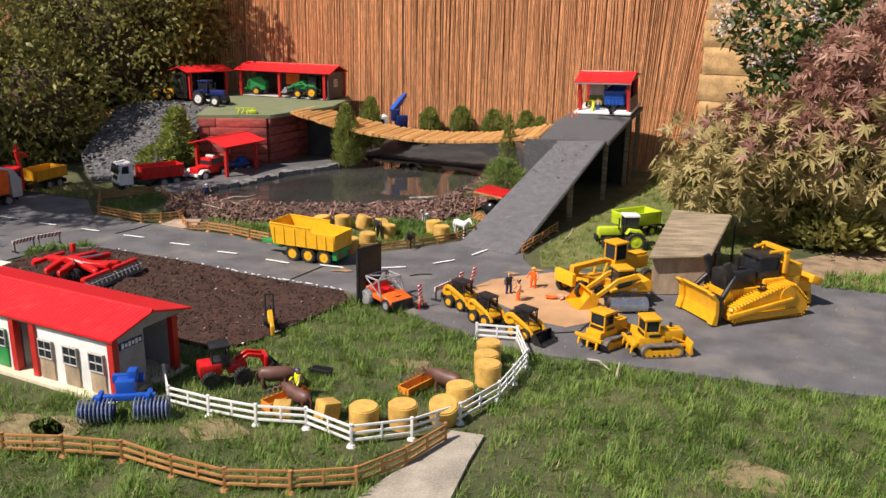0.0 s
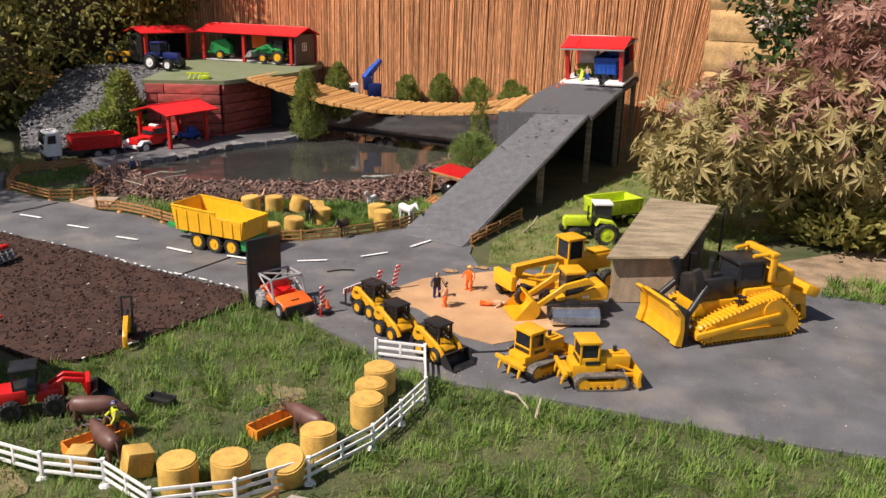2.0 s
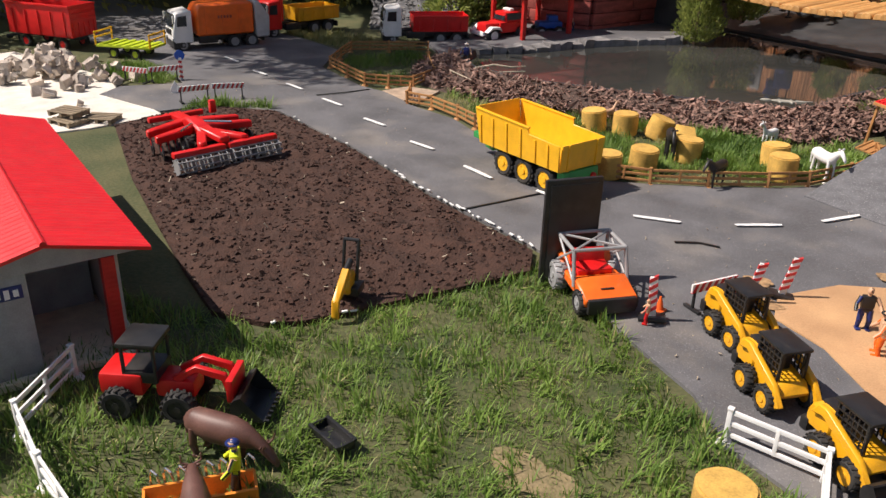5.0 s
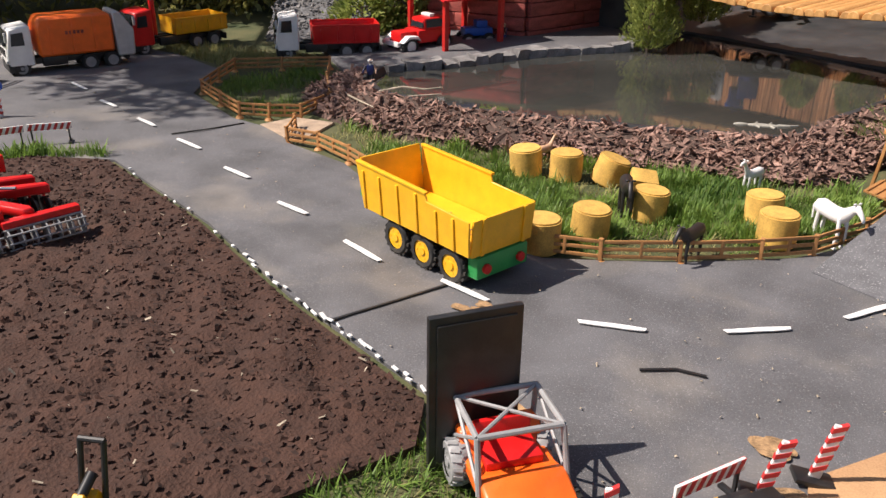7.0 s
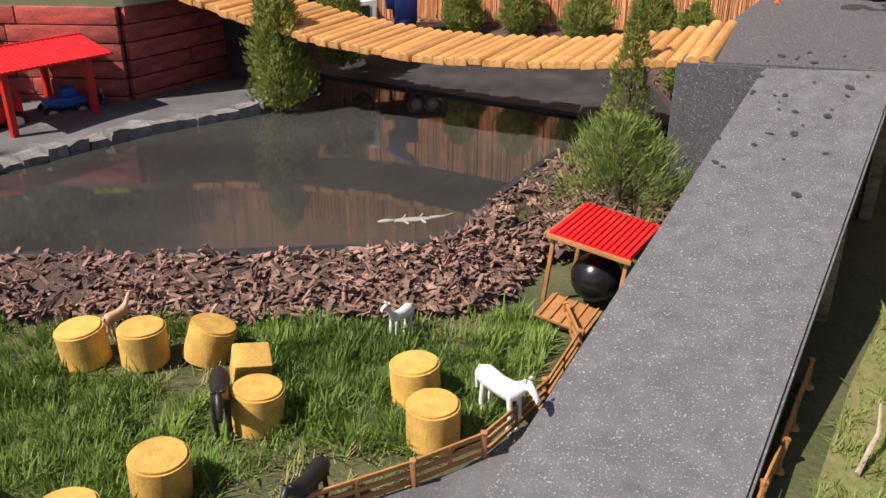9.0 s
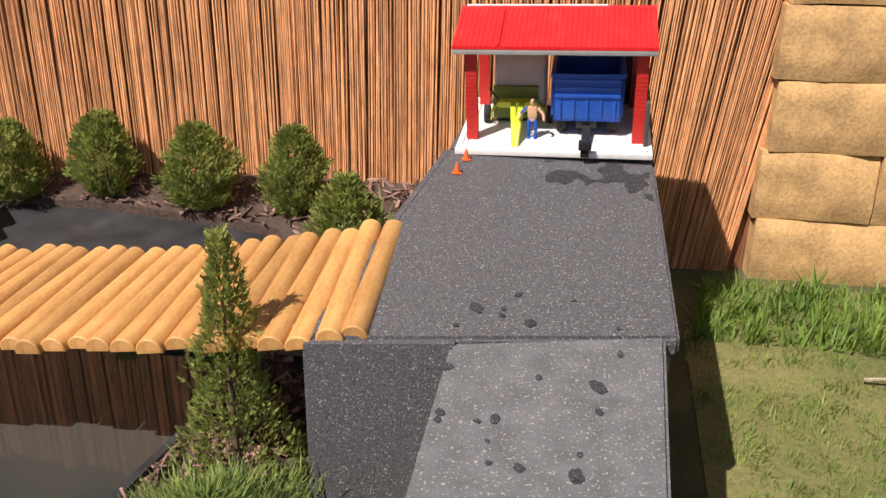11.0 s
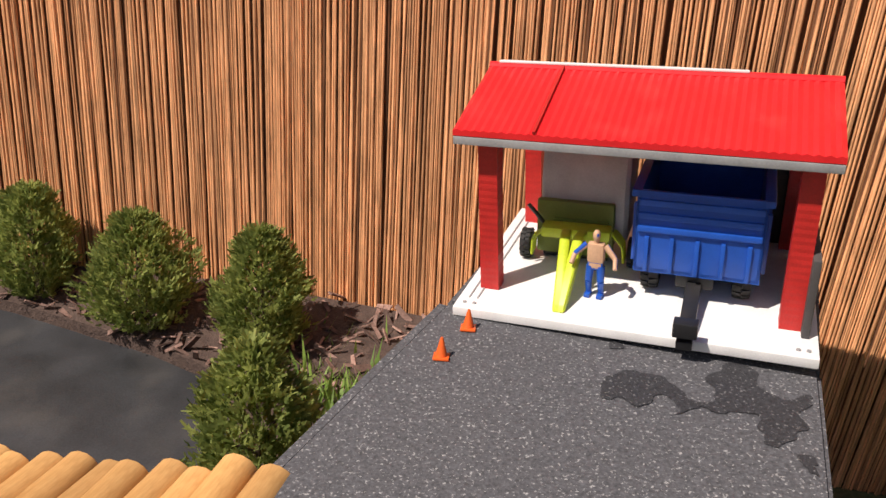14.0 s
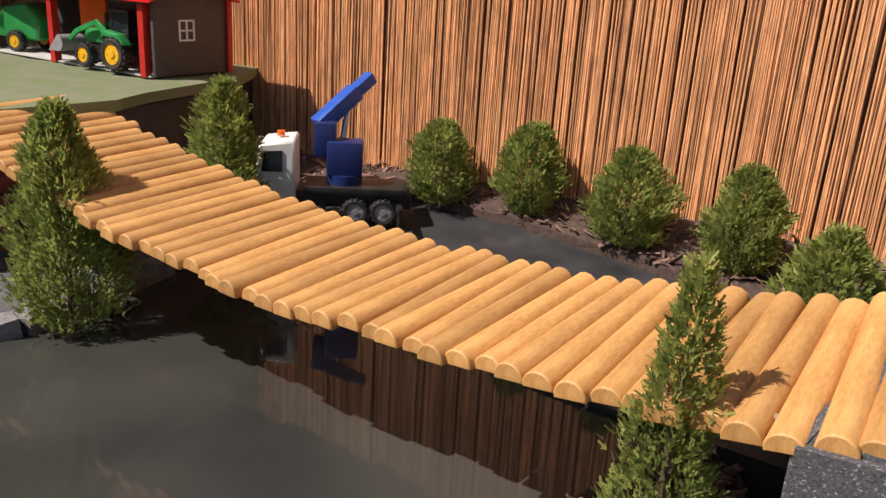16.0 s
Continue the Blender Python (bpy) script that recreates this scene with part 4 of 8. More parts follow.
def skid_steer(name, at, rz, label, front=True, tilt=(0, 0)):
    t = thing(name, at, rz, label, "loader", "skid steer loaders", tilt=tilt, scale=0.78)
    bm = bmesh.new()
    plate(bm, [(-0.085, 0.03), (0.05, 0.03), (0.07, 0.05), (0.05, 0.075), (-0.02, 0.085), (-0.09, 0.1)], 0.08, "xz", bevel=0.004)
    b = part("body", bm, YELLOW, t)
    bm = bmesh.new()
    box(bm, (-0.115, 0, 0.05), (0.024, 0.098, 0.034), bevel=0.006)
    part("rear_grille", bm, BLACK, b)
    marks(t, (-0.1225, 0.015, 0.085), (0, 0, 90), 0.03, 0.012, WHITE, 3)
    bm = bmesh.new()
    plate(bm, [(-0.118, 0.05), (-0.04, 0.05), (-0.04, 0.115), (-0.075, 0.122), (-0.108, 0.112), (-0.122, 0.08)], 0.09, "xz", bevel=0.008)
    part("engine_hood", bm, YELLOW, t)
    bm = bmesh.new()
    box(bm, (-0.07, 0, 0.121), (0.05, 0.06, 0.008), bevel=0.003)
    part("hood_vent", bm, BLACK, t)
    bm = bmesh.new()
    box(bm, (-0.003, 0, 0.155), (0.105, 0.078, 0.008), bevel=0.003)
    cg = part("cab_roof", bm, BLACK, t, "black cab roof")
    for sy in (-1, 1):
        for x in (-0.045, 0.04):
            bm = bmesh.new()
            box(bm, (x, sy * 0.034, 0.115), (0.007, 0.007, 0.075), bevel=0.001)
            part("pillar", bm, BLACK, cg)
        for k in range(1, 6):
            bm = bmesh.new()
            box(bm, (-0.04 + k * 0.0135, sy * 0.036, 0.115), (0.0025, 0.003, 0.07))
            part("mesh_bar", bm, BLACK, cg)
        for k in range(4):
            bm = bmesh.new()
            box(bm, (-0.002, sy * 0.0375, 0.09 + k * 0.016), (0.09, 0.0025, 0.0025))
            part("mesh_bar", bm, BLACK, cg)
    bm = bmesh.new()
    box(bm, (-0.02, 0, 0.1), (0.045, 0.05, 0.05), bevel=0.006)
    part("seat", bm, BLACK, t)
    for sy in (-1, 1):
        bm = bmesh.new()
        plate(bm, [(-0.095, 0.1), (-0.075, 0.128), (-0.05, 0.13), (0.06, 0.082), (0.095, 0.04), (0.08, 0.03), (0.045, 0.066), (-0.06, 0.108)], 0.014, "xz", (0, sy * 0.052, 0), bevel=0.002)
        part("lift_arm", bm, YELLOW, t)
        for x in (-0.047, 0.042):
            wheel(t, x, sy * 0.056, 0.034, 0.03, YELLOW)
    if front:
        bucket(t, (0.115, 0, 0.032), 0.13, 0.062, BLACK, 0)
    return t


skid_steer("skid_steer_loader", (0.667, 4.153, 0.01), -33, "yellow and black toy skid steer loader with black bucket lowered")
skid_steer("skid_steer_loader", (0.490, 4.272, 0.01), -36, "yellow and black toy skid steer loader with black cage roof", front=False)
skid_steer("skid_steer_loader", (0.354, 4.436, 0.01), -32, "yellow and black toy skid steer loader beside the striped barrier", front=False)


def dozer(name, at, rz, label, s=1.0, rear="ripper"):
    t = thing(name, at, rz, label, "bulldozer", "small bulldozers", scale=s)
    for sy in (-1, 1):
        tracks(t, 0.19, 0.028, 0.034, sy * 0.06, TRACK, YELLOW)
    bm = bmesh.new()
    box(bm, (0.055, 0, 0.085), (0.11, 0.06, 0.05), bevel=0.005)
    box(bm, (-0.04, 0, 0.06), (0.12, 0.085, 0.05), bevel=0.005)
    box(bm, (0.055, 0, 0.112), (0.07, 0.03, 0.008), bevel=0.002)
    b = part("bonnet", bm, YELLOW, t)
    bm = bmesh.new()
    rod(bm, (0.06, 0.0, 0.11), (0.06, 0.0, 0.135), 0.007, n=10)
    part("exhaust", bm, BLACK, b)
    c = cab(t, (-0.04, 0, 0.085), (0.07, 0.084, 0.075), YELLOW)
    bm = bmesh.new()
    pts = [(0.0, 0.0), (0.012, 0.01), (0.006, 0.035), (0.01, 0.065), (0.002, 0.068), (-0.006, 0.035), (-0.004, 0.008)]
    plate(bm, pts, 0.165, "xz", (0.128, 0, 0.006), bevel=0.001)
    part("blade", bm, YELLOW, t, "curved dozer blade")
    bm = bmesh.new()
    for sy in (-1, 1):
        box(bm, (0.075, sy * 0.035, 0.04), (0.11, 0.01, 0.014), bevel=0.002)
        rod(bm, (0.06, sy * 0.03, 0.075), (0.125, sy * 0.03, 0.05), 0.005, n=8)
    part("push_arm", bm, YELLOW, t)
    bm = bmesh.new()
    box(bm, (-0.118, 0, 0.055), (0.03, 0.09, 0.02), bevel=0.003)
    rp = part("ripper_bracket", bm, YELLOW, t)
    for y in (-0.05, 0, 0.05):
        bm = bmesh.new()
        plate(bm, [(-0.12, 0.066), (-0.129, 0.062), (-0.139, 0.04), (-0.141, 0.018), (-0.136, 0.018), (-0.131, 0.034), (-0.12, 0.05)], 0.011, "xz", (0, y, 0), bevel=0.002)
        part("ripper_shank", bm, YELLOW, rp)
    bm = bmesh.new()
    box(bm, (-0.13, 0, 0.062), (0.014, 0.15, 0.014), bevel=0.002)
    part("ripper_beam", bm, YELLOW, rp)
    bm = bmesh.new()
    box(bm, (-0.03, 0.0435, 0.092), (0.05, 0.002, 0.012))
    box(bm, (-0.03, -0.0435, 0.092), (0.05, 0.002, 0.012))
    box(bm, (-0.0765, 0, 0.096), (0.002, 0.07, 0.014))
    part("stripe", bm, BLACK, t)
    return t


dozer("bulldozer", (0.990, 4.153, 0.01), 52, "small yellow toy bulldozer with cab and rear ripper", 0.88)
dozer("bulldozer", (1.181, 4.115, 0.01), 20, "small yellow toy bulldozer with raised blade on the felt", 0.88)

# large bulldozer
big = thing("large_bulldozer", (1.604, 4.694, 0.01), 211, "large yellow toy bulldozer with high drive tracks and wide blade", "bulldozer")
for sy in (-1, 1):
    bm = bmesh.new()
    hull = [(-0.2, 0.005), (0.16, 0.0), (0.2, 0.03), (0.19, 0.07), (-0.05, 0.145), (-0.13, 0.155), (-0.22, 0.07), (-0.225, 0.03)]
    plate(bm, hull, 0.055, "xz", (0, sy * 0.105, 0), bevel=0.008)
    tr = part("track", bm, YELLOW, big, "yellow dust-covered track")
    bm = bmesh.new()
    box(bm, (0, 0, 0), (0.004, 0.062, 0.01))
    cleat_mesh = mesh_of("cleat", bm, YELLOW)
    for (ax, az), (bx, bz) in zip(hull, hull[1:] + hull[:1]):
        seg = math.hypot(bx - ax, bz - az)
        for k in range(int(seg / 0.016)):
            f = (k + 0.5) / max(1, int(seg / 0.016))
            piece("cleat", cleat_mesh, tr, pose(ax + (bx - ax) * f, sy * 0.105, az + (bz - az) * f, 0, -math.degrees(math.atan2(bz - az, bx - ax)), 0))
    bm = bmesh.new()
    rod(bm, (-0.1, sy * 0.128, 0.105), (-0.1, sy * 0.138, 0.105), 0.04, n=18)
    rod(bm, (0.15, sy * 0.128, 0.04), (0.15, sy * 0.138, 0.04), 0.032, n=18)
    box(bm, (0.0, sy * 0.135, 0.03), (0.3, 0.016, 0.03), bevel=0.003)
    part("side_frame", bm, YELLOW, tr)
    bm = bmesh.new()
    box(bm, (0.05, sy * 0.148, 0.065), (0.34, 0.014, 0.022), (0, 8, 0), bevel=0.003)
    part("push_arm", bm, YELLOW, big)
bm = bmesh.new()
box(bm, (0.06, 0, 0.1), (0.22, 0.12, 0.06), bevel=0.01)
box(bm, (-0.12, 0, 0.12), (0.2, 0.14, 0.09), bevel=0.01)
box(bm, (-0.19, 0.0, 0.19), (0.08, 0.13, 0.06), bevel=0.01)
box(bm, (-0.14, -0.06, 0.2), (0.16, 0.05, 0.05), bevel=0.01)
part("body", bm, YELLOW, big)
bm = bmesh.new()
box(bm, (0.09, 0, 0.165), (0.16, 0.105, 0.085), bevel=0.01)
rod(bm, (0.1, 0.025, 0.21), (0.1, 0.025, 0.27), 0.01, n=10)
rod(bm, (0.06, -0.025, 0.21), (0.06, -0.025, 0.26), 0.01, n=10)
part("engine_deck", bm, BLACK, big)
c = cab(big, (-0.05, 0, 0.17), (0.11, 0.12, 0.085), BLACK, BLACK, pillars=0.01)
bm = bmesh.new()
for sy in (-1, 1):
    box(bm, (-0.125, sy * 0.07, 0.235), (0.022, 0.018, 0.1), bevel=0.004)
    rod(bm, (-0.125, sy * 0.06, 0.288), (-0.05, sy * 0.05, 0.28), 0.007, n=8)
box(bm, (-0.125, 0, 0.285), (0.03, 0.16, 0.018), bevel=0.005)
part("roll_bar", bm, YELLOW, big)
bm = bmesh.new()
pts = [(0.0, 0.0), (0.03, 0.01), (0.016, 0.07), (0.02, 0.13), (0.045, 0.165), (0.03, 0.17), (0.002, 0.13), (-0.004, 0.07)]
pts = [(a_, b_ * 0.87) for a_, b_ in pts]
plate(bm, pts, 0.19, "xz", (0.245, 0, 0.0), bevel=0.002)
for sy in (-1, 1):
    plate(bm, pts + [], 0.036, "xz", (0.255, sy * 0.113, 0.0), bevel=0.002)
part("blade", bm, YELLOW, big, "wide curved yellow blade")
bm = bmesh.new()
box(bm, (0.236, 0, 0.07), (0.02, 0.235, 0.11), bevel=0.004)
for sy in (-1, 1):
    rod(bm, (0.14, sy * 0.07, 0.19), (0.235, sy * 0.1, 0.09), 0.012, n=10)
    box(bm, (0.17, sy * 0.068, 0.2), (0.03, 0.02, 0.12), (0, 20, 0), bevel=0.003)
part("blade_back", bm, BLACK, big)
bm = bmesh.new()
box(bm, (-0.27, 0, 0.1), (0.08, 0.1, 0.05), bevel=0.008)
box(bm, (-0.32, 0, 0.13), (0.06, 0.14, 0.04), (0, -20, 0), bevel=0.008)
box(bm, (-0.335, 0, 0.06), (0.025, 0.03, 0.13), (0, 12, 0), bevel=0.004)
part("ripper", bm, YELLOW, big)
bm = bmesh.new()
for k in range(4):
    box(bm, (0.02, 0.1, 0.1 + k * 0.018), (0.03, 0.03, 0.003))
for x in (0.006, 0.034):
    box(bm, (x, 0.112, 0.128), (0.003, 0.003, 0.07))
part("ladder", bm, BLACK, big)

tip_rng = random.Random(21)
litter = thing("straw_litter", (0, 0, 0), 0, "thin straw and sand left on the trailer floor", "straw", kind="stuff")
litter.matrix_world = tip.matrix_world.copy()
bm = bmesh.new()
for cx, cy in ((-0.1, 0.02), (-0.06, 0.03), (0.0, -0.01)):
    for k in range(26):
        box(bm, (cx + tip_rng.gauss(0, 0.014), cy + tip_rng.gauss(0, 0.01), 0.0935 + tip_rng.uniform(0, 0.003)), (tip_rng.uniform(0.004, 0.013), 0.0016, 0.0012), (0, 0, tip_rng.uniform(0, 180)))
part("straw", bm, mat("old_straw", (0.42, 0.28, 0.12), 0.9, var=0.2, island=0.3), litter)

# road grader
gr = thing("road_grader", (1.005, 4.894, 0.01), 222, "yellow toy road grader with long front beam and six wheels", "grader")
bm = bmesh.new()
plate(bm, [(-0.05, 0.09), (0.05, 0.125), (0.2, 0.12), (0.235, 0.075), (0.255, 0.075), (0.25, 0.14), (0.06, 0.15), (-0.05, 0.12)], 0.03, "xz", bevel=0.003)
part("beam", bm, YELLOW, gr)
bm = bmesh.new()
box(bm, (-0.13, 0, 0.11), (0.15, 0.07, 0.065), bevel=0.008)
box(bm, (-0.16, 0, 0.148), (0.08, 0.06, 0.012), bevel=0.003)
part("engine_hood", bm, YELLOW, gr)
cab(gr, (-0.02, 0, 0.105), (0.075, 0.08, 0.11), YELLOW, YELLOW)
bm = bmesh.new()
plate(bm, [(0, 0), (0.014, 0.01), (0.006, 0.03), (0.012, 0.05), (0.002, 0.052), (-0.006, 0.028)], 0.22, "xz", bevel=0.001)
xf(bm, bm.verts[:], (0, 0, 25), (0.09, 0, 0.012))
part("blade", bm, YELLOW, gr)
bm = bmesh.new()
rod(bm, (0.09, 0, 0.06), (0.09, 0, 0.07), 0.045, n=20)
for sy in (-1, 1):
    rod(bm, (0.09, sy * 0.03, 0.06), (0.06, sy * 0.035, 0.135), 0.005, n=8)
    rod(bm, (0.1, sy * 0.035, 0.06), (0.23, 0, 0.09), 0.006, n=8)
part("blade_circle", bm, YELLOW, gr)
bm = bmesh.new()
box(bm, (0.285, 0, 0.09), (0.025, 0.13, 0.06), bevel=0.004)
part("front_plate", bm, YELLOW2, gr, "bright yellow front plate")
for sy in (-1, 1):
    for x in (-0.17, -0.085, 0.24):
        wheel(gr, x, sy * 0.062, 0.04, 0.032, YELLOW)

# tracked excavator with its bucket on the sand
ex = thing("tracked_loader", (1.058, 4.676, 0.01), 205, "yellow toy crawler loader with bucket resting on the sand", "loader")
for sy in (-1, 1):
    tracks(ex, 0.21, 0.03, 0.038, sy * 0.066, BLACK, BLACK)
bm = bmesh.new()
plate(bm, [(-0.12, 0.055), (0.07, 0.05), (0.08, 0.07), (0.0, 0.085), (-0.1, 0.12), (-0.125, 0.1)], 0.1, "xz", bevel=0.006)
part("body", bm, YELLOW, ex)
cab(ex, (0.01, 0, 0.075), (0.07, 0.08, 0.085), BLACK, YELLOW)
for sy in (-1, 1):
    bm = bmesh.new()
    plate(bm, [(-0.06, 0.12), (-0.03, 0.15), (0.06, 0.13), (0.16, 0.06), (0.15, 0.045), (0.05, 0.11), (-0.04, 0.125)], 0.014, "xz", (0, sy * 0.056, 0), bevel=0.002)
    part("lift_arm", bm, YELLOW, ex)
bucket(ex, (0.19, 0, 0.04), 0.15, 0.08, YELLOW)
marks(ex, (-0.03, 0.0515, 0.075), (0, 0, 0), 0.03, 0.01, WHITE, 3)

drum = thing("roller_drum", (1.079, 4.541, 0.01), 17, "chrome smooth drum of a toy road roller with black frame", "roller")
bm = bmesh.new()
rod(bm, (-0.085, 0, 0.034), (0.085, 0, 0.034), 0.034, n=28)
part("drum", bm, STEEL, drum, "shiny chrome drum")
bm = bmesh.new()
for sx in (-1, 1):
    box(bm, (sx * 0.092, 0.01, 0.036), (0.01, 0.05, 0.02), bevel=0.002)
box(bm, (0, 0.045, 0.05), (0.19, 0.014, 0.02), bevel=0.002)
box(bm, (0, 0.075, 0.055), (0.05, 0.06, 0.03), bevel=0.004)
part("frame", bm, BLACK, drum)


def tractor(name, at, rz, label, paint, rim, roof, s=1.0, loader=False):
    t = thing(name, at, rz, label, "tractor", "tractors", scale=s)
    bm = bmesh.new()
    box(bm, (0.075, 0, 0.105), (0.14, 0.055, 0.05), bevel=0.012)
    box(bm, (0.14, 0, 0.09), (0.02, 0.05, 0.06), bevel=0.008)
    for sy in (-1, 1):
        plate(bm, [(-0.115, 0.09), (-0.09, 0.125), (-0.02, 0.135), (0.0, 0.1), (-0.02, 0.118), (-0.085, 0.11)], 0.04, "xz", (0, sy * 0.075, 0), bevel=0.002)
    part("bonnet", bm, paint, t)
    bm = bmesh.new()
    box(bm, (0.03, 0, 0.065), (0.25, 0.04, 0.035), bevel=0.004)
    box(bm, (-0.12, 0, 0.06), (0.03, 0.07, 0.02), bevel=0.003)
    box(bm, (0.155, 0, 0.065), (0.02, 0.05, 0.03), bevel=0.003)
    rod(bm, (0.03, 0.032, 0.12), (0.03, 0.032, 0.19), 0.005, n=8)
    part("chassis", bm, BLACK, t)
    cab(t, (-0.045, 0, 0.095), (0.085, 0.085, 0.1), BLACK if roof is not paint else paint, roof)
    for sy in (-1, 1):
        wheel(t, -0.06, sy * 0.078, 0.058, 0.046, rim)
        wheel(t, 0.095, sy * 0.072, 0.042, 0.036, rim)
    if loader:
        for sy in (-1, 1):
            bm = bmesh.new()
            plate(bm, [(0.0, 0.12), (0.06, 0.165), (0.17, 0.125), (0.21, 0.09), (0.2, 0.08), (0.16, 0.11), (0.07, 0.145), (0.02, 0.105)], 0.01, "xz", (0, sy * 0.045, 0), bevel=0.001)
            part("lift_arm", bm, paint, t)
        bucket(t, (0.24, 0, 0.07), 0.15, 0.06, GREY)
    return t


tractor("lime_tractor", (1.063, 5.644, 0.0), 195, "lime green toy tractor with white roof on the grass", LIME, LIME, WHITE, 0.95)
tractor("blue_tractor", (-2.382, 7.569, 0.478), -8, "dark blue toy tractor with white rims on the upper yard", NAVY, WHITE, NAVY, 1.0)
tractor("green_tractor", (-1.70, 8.13, 0.512), 176, "green toy tractor with yellow rims and front loader", GREEN, YELLOW2, BLACK, 0.9, loader=True)
tractor("yellow_tractor", (-3.062, 7.991, 0.46), 10, "yellow toy tractor with yellow rims under the hedge", YELLOW, YELLOW2, BLACK, 0.75)


def farm_trailer(name, at, rz, label, paint, l=0.26, w=0.15, h=0.075, z0=0.075, rim=None, drawbar=True, s=1.0):
    t = thing(name, at, rz, label, "trailer", "farm trailers", scale=s)
    bm = bmesh.new()
    open_box(bm, l, w, h, 0.006, (0, 0, z0))
    b = part("box_body", bm, paint, t)
    for sy in (-1, 1):
        for k in range(5):
            bm = bmesh.new()
            box(bm, (-l / 2 + l * (k + 0.5) / 5, sy * (w / 2 + 0.002), z0 + h * 0.42), (0.008, 0.008, h * 0.72), bevel=0.0015)
            part("rib", bm, paint, b)
    for sx in (-1, 1):
        for k in range(3):
            bm = bmesh.new()
            box(bm, (sx * (l / 2 + 0.002), 0, z0 + h * (0.55 + 0.16 * k)), (0.005, w * 0.96, h * 0.07), bevel=0.001)
            part("rib", bm, paint, b)
        for k in range(5):
            bm = bmesh.new()
            box(bm, (sx * (l / 2 + 0.002), -w / 2 + w * (k + 0.5) / 5, z0 + h * 0.24), (0.005, w * 0.035, h * 0.44), bevel=0.001)
            part("rib", bm, paint, b)
    bm = bmesh.new()
    box(bm, (0, 0, z0 - 0.012), (l * 0.92, 0.05, 0.02), bevel=0.003)
    if drawbar:
        box(bm, (l / 2 + 0.05, 0, z0 - 0.03), (0.12, 0.02, 0.014), (0, 12, 0), bevel=0.002)
        box(bm, (l / 2 + 0.105, 0, 0.025), (0.02, 0.03, 0.02), bevel=0.002)
        rod(bm, (l / 2 + 0.04, 0, 0.0), (l / 2 + 0.04, 0, z0 - 0.03), 0.005, n=8)
    part("chassis", bm, BLACK, t)
    for x in (-l * 0.3, l * 0.28):
        for sy in (-1, 1):
            wheel(t, x, sy * (w / 2 - 0.02), 0.03, 0.024, rim or paint)
    return t


farm_trailer("lime_trailer", (1.15, 5.95, 0.0), 40, "lime green toy farm trailer, empty, on the grass", LIME, rim=LIME)
blue_trailer = farm_trailer("blue_trailer", (0, 0, 0), 0, "bright blue toy tipping trailer parked under the shelter", BLUE, l=0.22, w=0.162, h=0.117, z0=0.043)
blue_trailer.matrix_world = garage.matrix_world @ pose(0.322, 0.172, 0.014, 0, 0, -90)


def truck_cab(t, x, paint, w=0.155):
    bm = bmesh.new()
    plate(bm, [(0.0, 0.045), (0.1, 0.045), (0.106, 0.09), (0.1, 0.13), (0.085, 0.2), (0.0, 0.21)], w, "xz", (x, 0, 0), bevel=0.006)
    c = part("cab", bm, paint, t)
    bm = bmesh.new()
    box(bm, (x + 0.0985, 0, 0.162), (0.012, w * 0.88, 0.062), (0, -13, 0), bevel=0.003)
    for sy in (-1, 1):
        plate(bm, [(x + 0.03, 0.132), (x + 0.082, 0.132), (x + 0.075, 0.182), (x + 0.03, 0.185)], 0.004, "xz", (0, sy * (w / 2 + 0.0006), 0))
    part("window", bm, GLASS, c, "black windscreen and side windows")
    bm = bmesh.new()
    box(bm, (x + 0.104, 0, 0.1), (0.008, w * 0.62, 0.028), bevel=0.002)
    for k in range(3):
        box(bm, (x + 0.108, 0, 0.092 + k * 0.009), (0.004, w * 0.6, 0.003))
    box(bm, (x + 0.075, 0, 0.04), (0.06, w * 0.98, 0.035), bevel=0.005)
    part("grille", bm, BLACK, c)
    bm = bmesh.new()
    for sy in (-1, 1):
        box(bm, (x + 0.106, sy * w * 0.4, 0.066), (0.008, 0.025, 0.014), bevel=0.002)
        box(bm, (x + 0.1, sy * (w / 2 + 0.012), 0.17), (0.01, 0.012, 0.04), bevel=0.003)
    part("headlight", bm, LIGHTGREY, c)
    return c


def lorry(name, at, rz, label, cabpaint, s=1.0):
    t = thing(name, at, rz, label, "truck", "lorries", scale=s)
    truck_cab(t, 0.13, cabpaint)
    bm = bmesh.new()
    for sy in (-1, 1):
        box(bm, (-0.04, sy * 0.035, 0.055), (0.42, 0.016, 0.024), bevel=0.002)
    for sy in (-1, 1):
        box(bm, (0.05, sy * 0.055, 0.055), (0.1, 0.03, 0.04), bevel=0.006)
    box(bm, (-0.25, 0, 0.045), (0.014, 0.14, 0.03), bevel=0.003)
    part("chassis", bm, BLACK, t)
    for sy in (-1, 1):
        for x in (0.185, -0.09, -0.185):
            wheel(t, x, sy * 0.062, 0.036, 0.028, GREY)
    return t


dump = lorry("dump_truck", (-2.332, 6.414, 0.0), 230, "toy dump truck with white cab and red tipper body", WHITE)
bm = bmesh.new()
open_box(bm, 0.31, 0.16, 0.085, 0.006, (-0.09, 0, 0.075), flare=4, ribs=4)
part("tipper_body", bm, RED, dump, "open red tipper")
garb = lorry("refuse_truck", (-3.006, 5.483, 0.0), 252, "toy refuse truck with white cab and orange body", WHITE)
bm = bmesh.new()
plate(bm, [(-0.2, 0.075), (0.11, 0.075), (0.11, 0.2), (0.09, 0.235), (-0.19, 0.24), (-0.2, 0.22)], 0.165, "xz", bevel=0.01)
for x in (-0.12, -0.03, 0.06):
    box(bm, (x, 0, 0.155), (0.008, 0.172, 0.15), bevel=0.002)
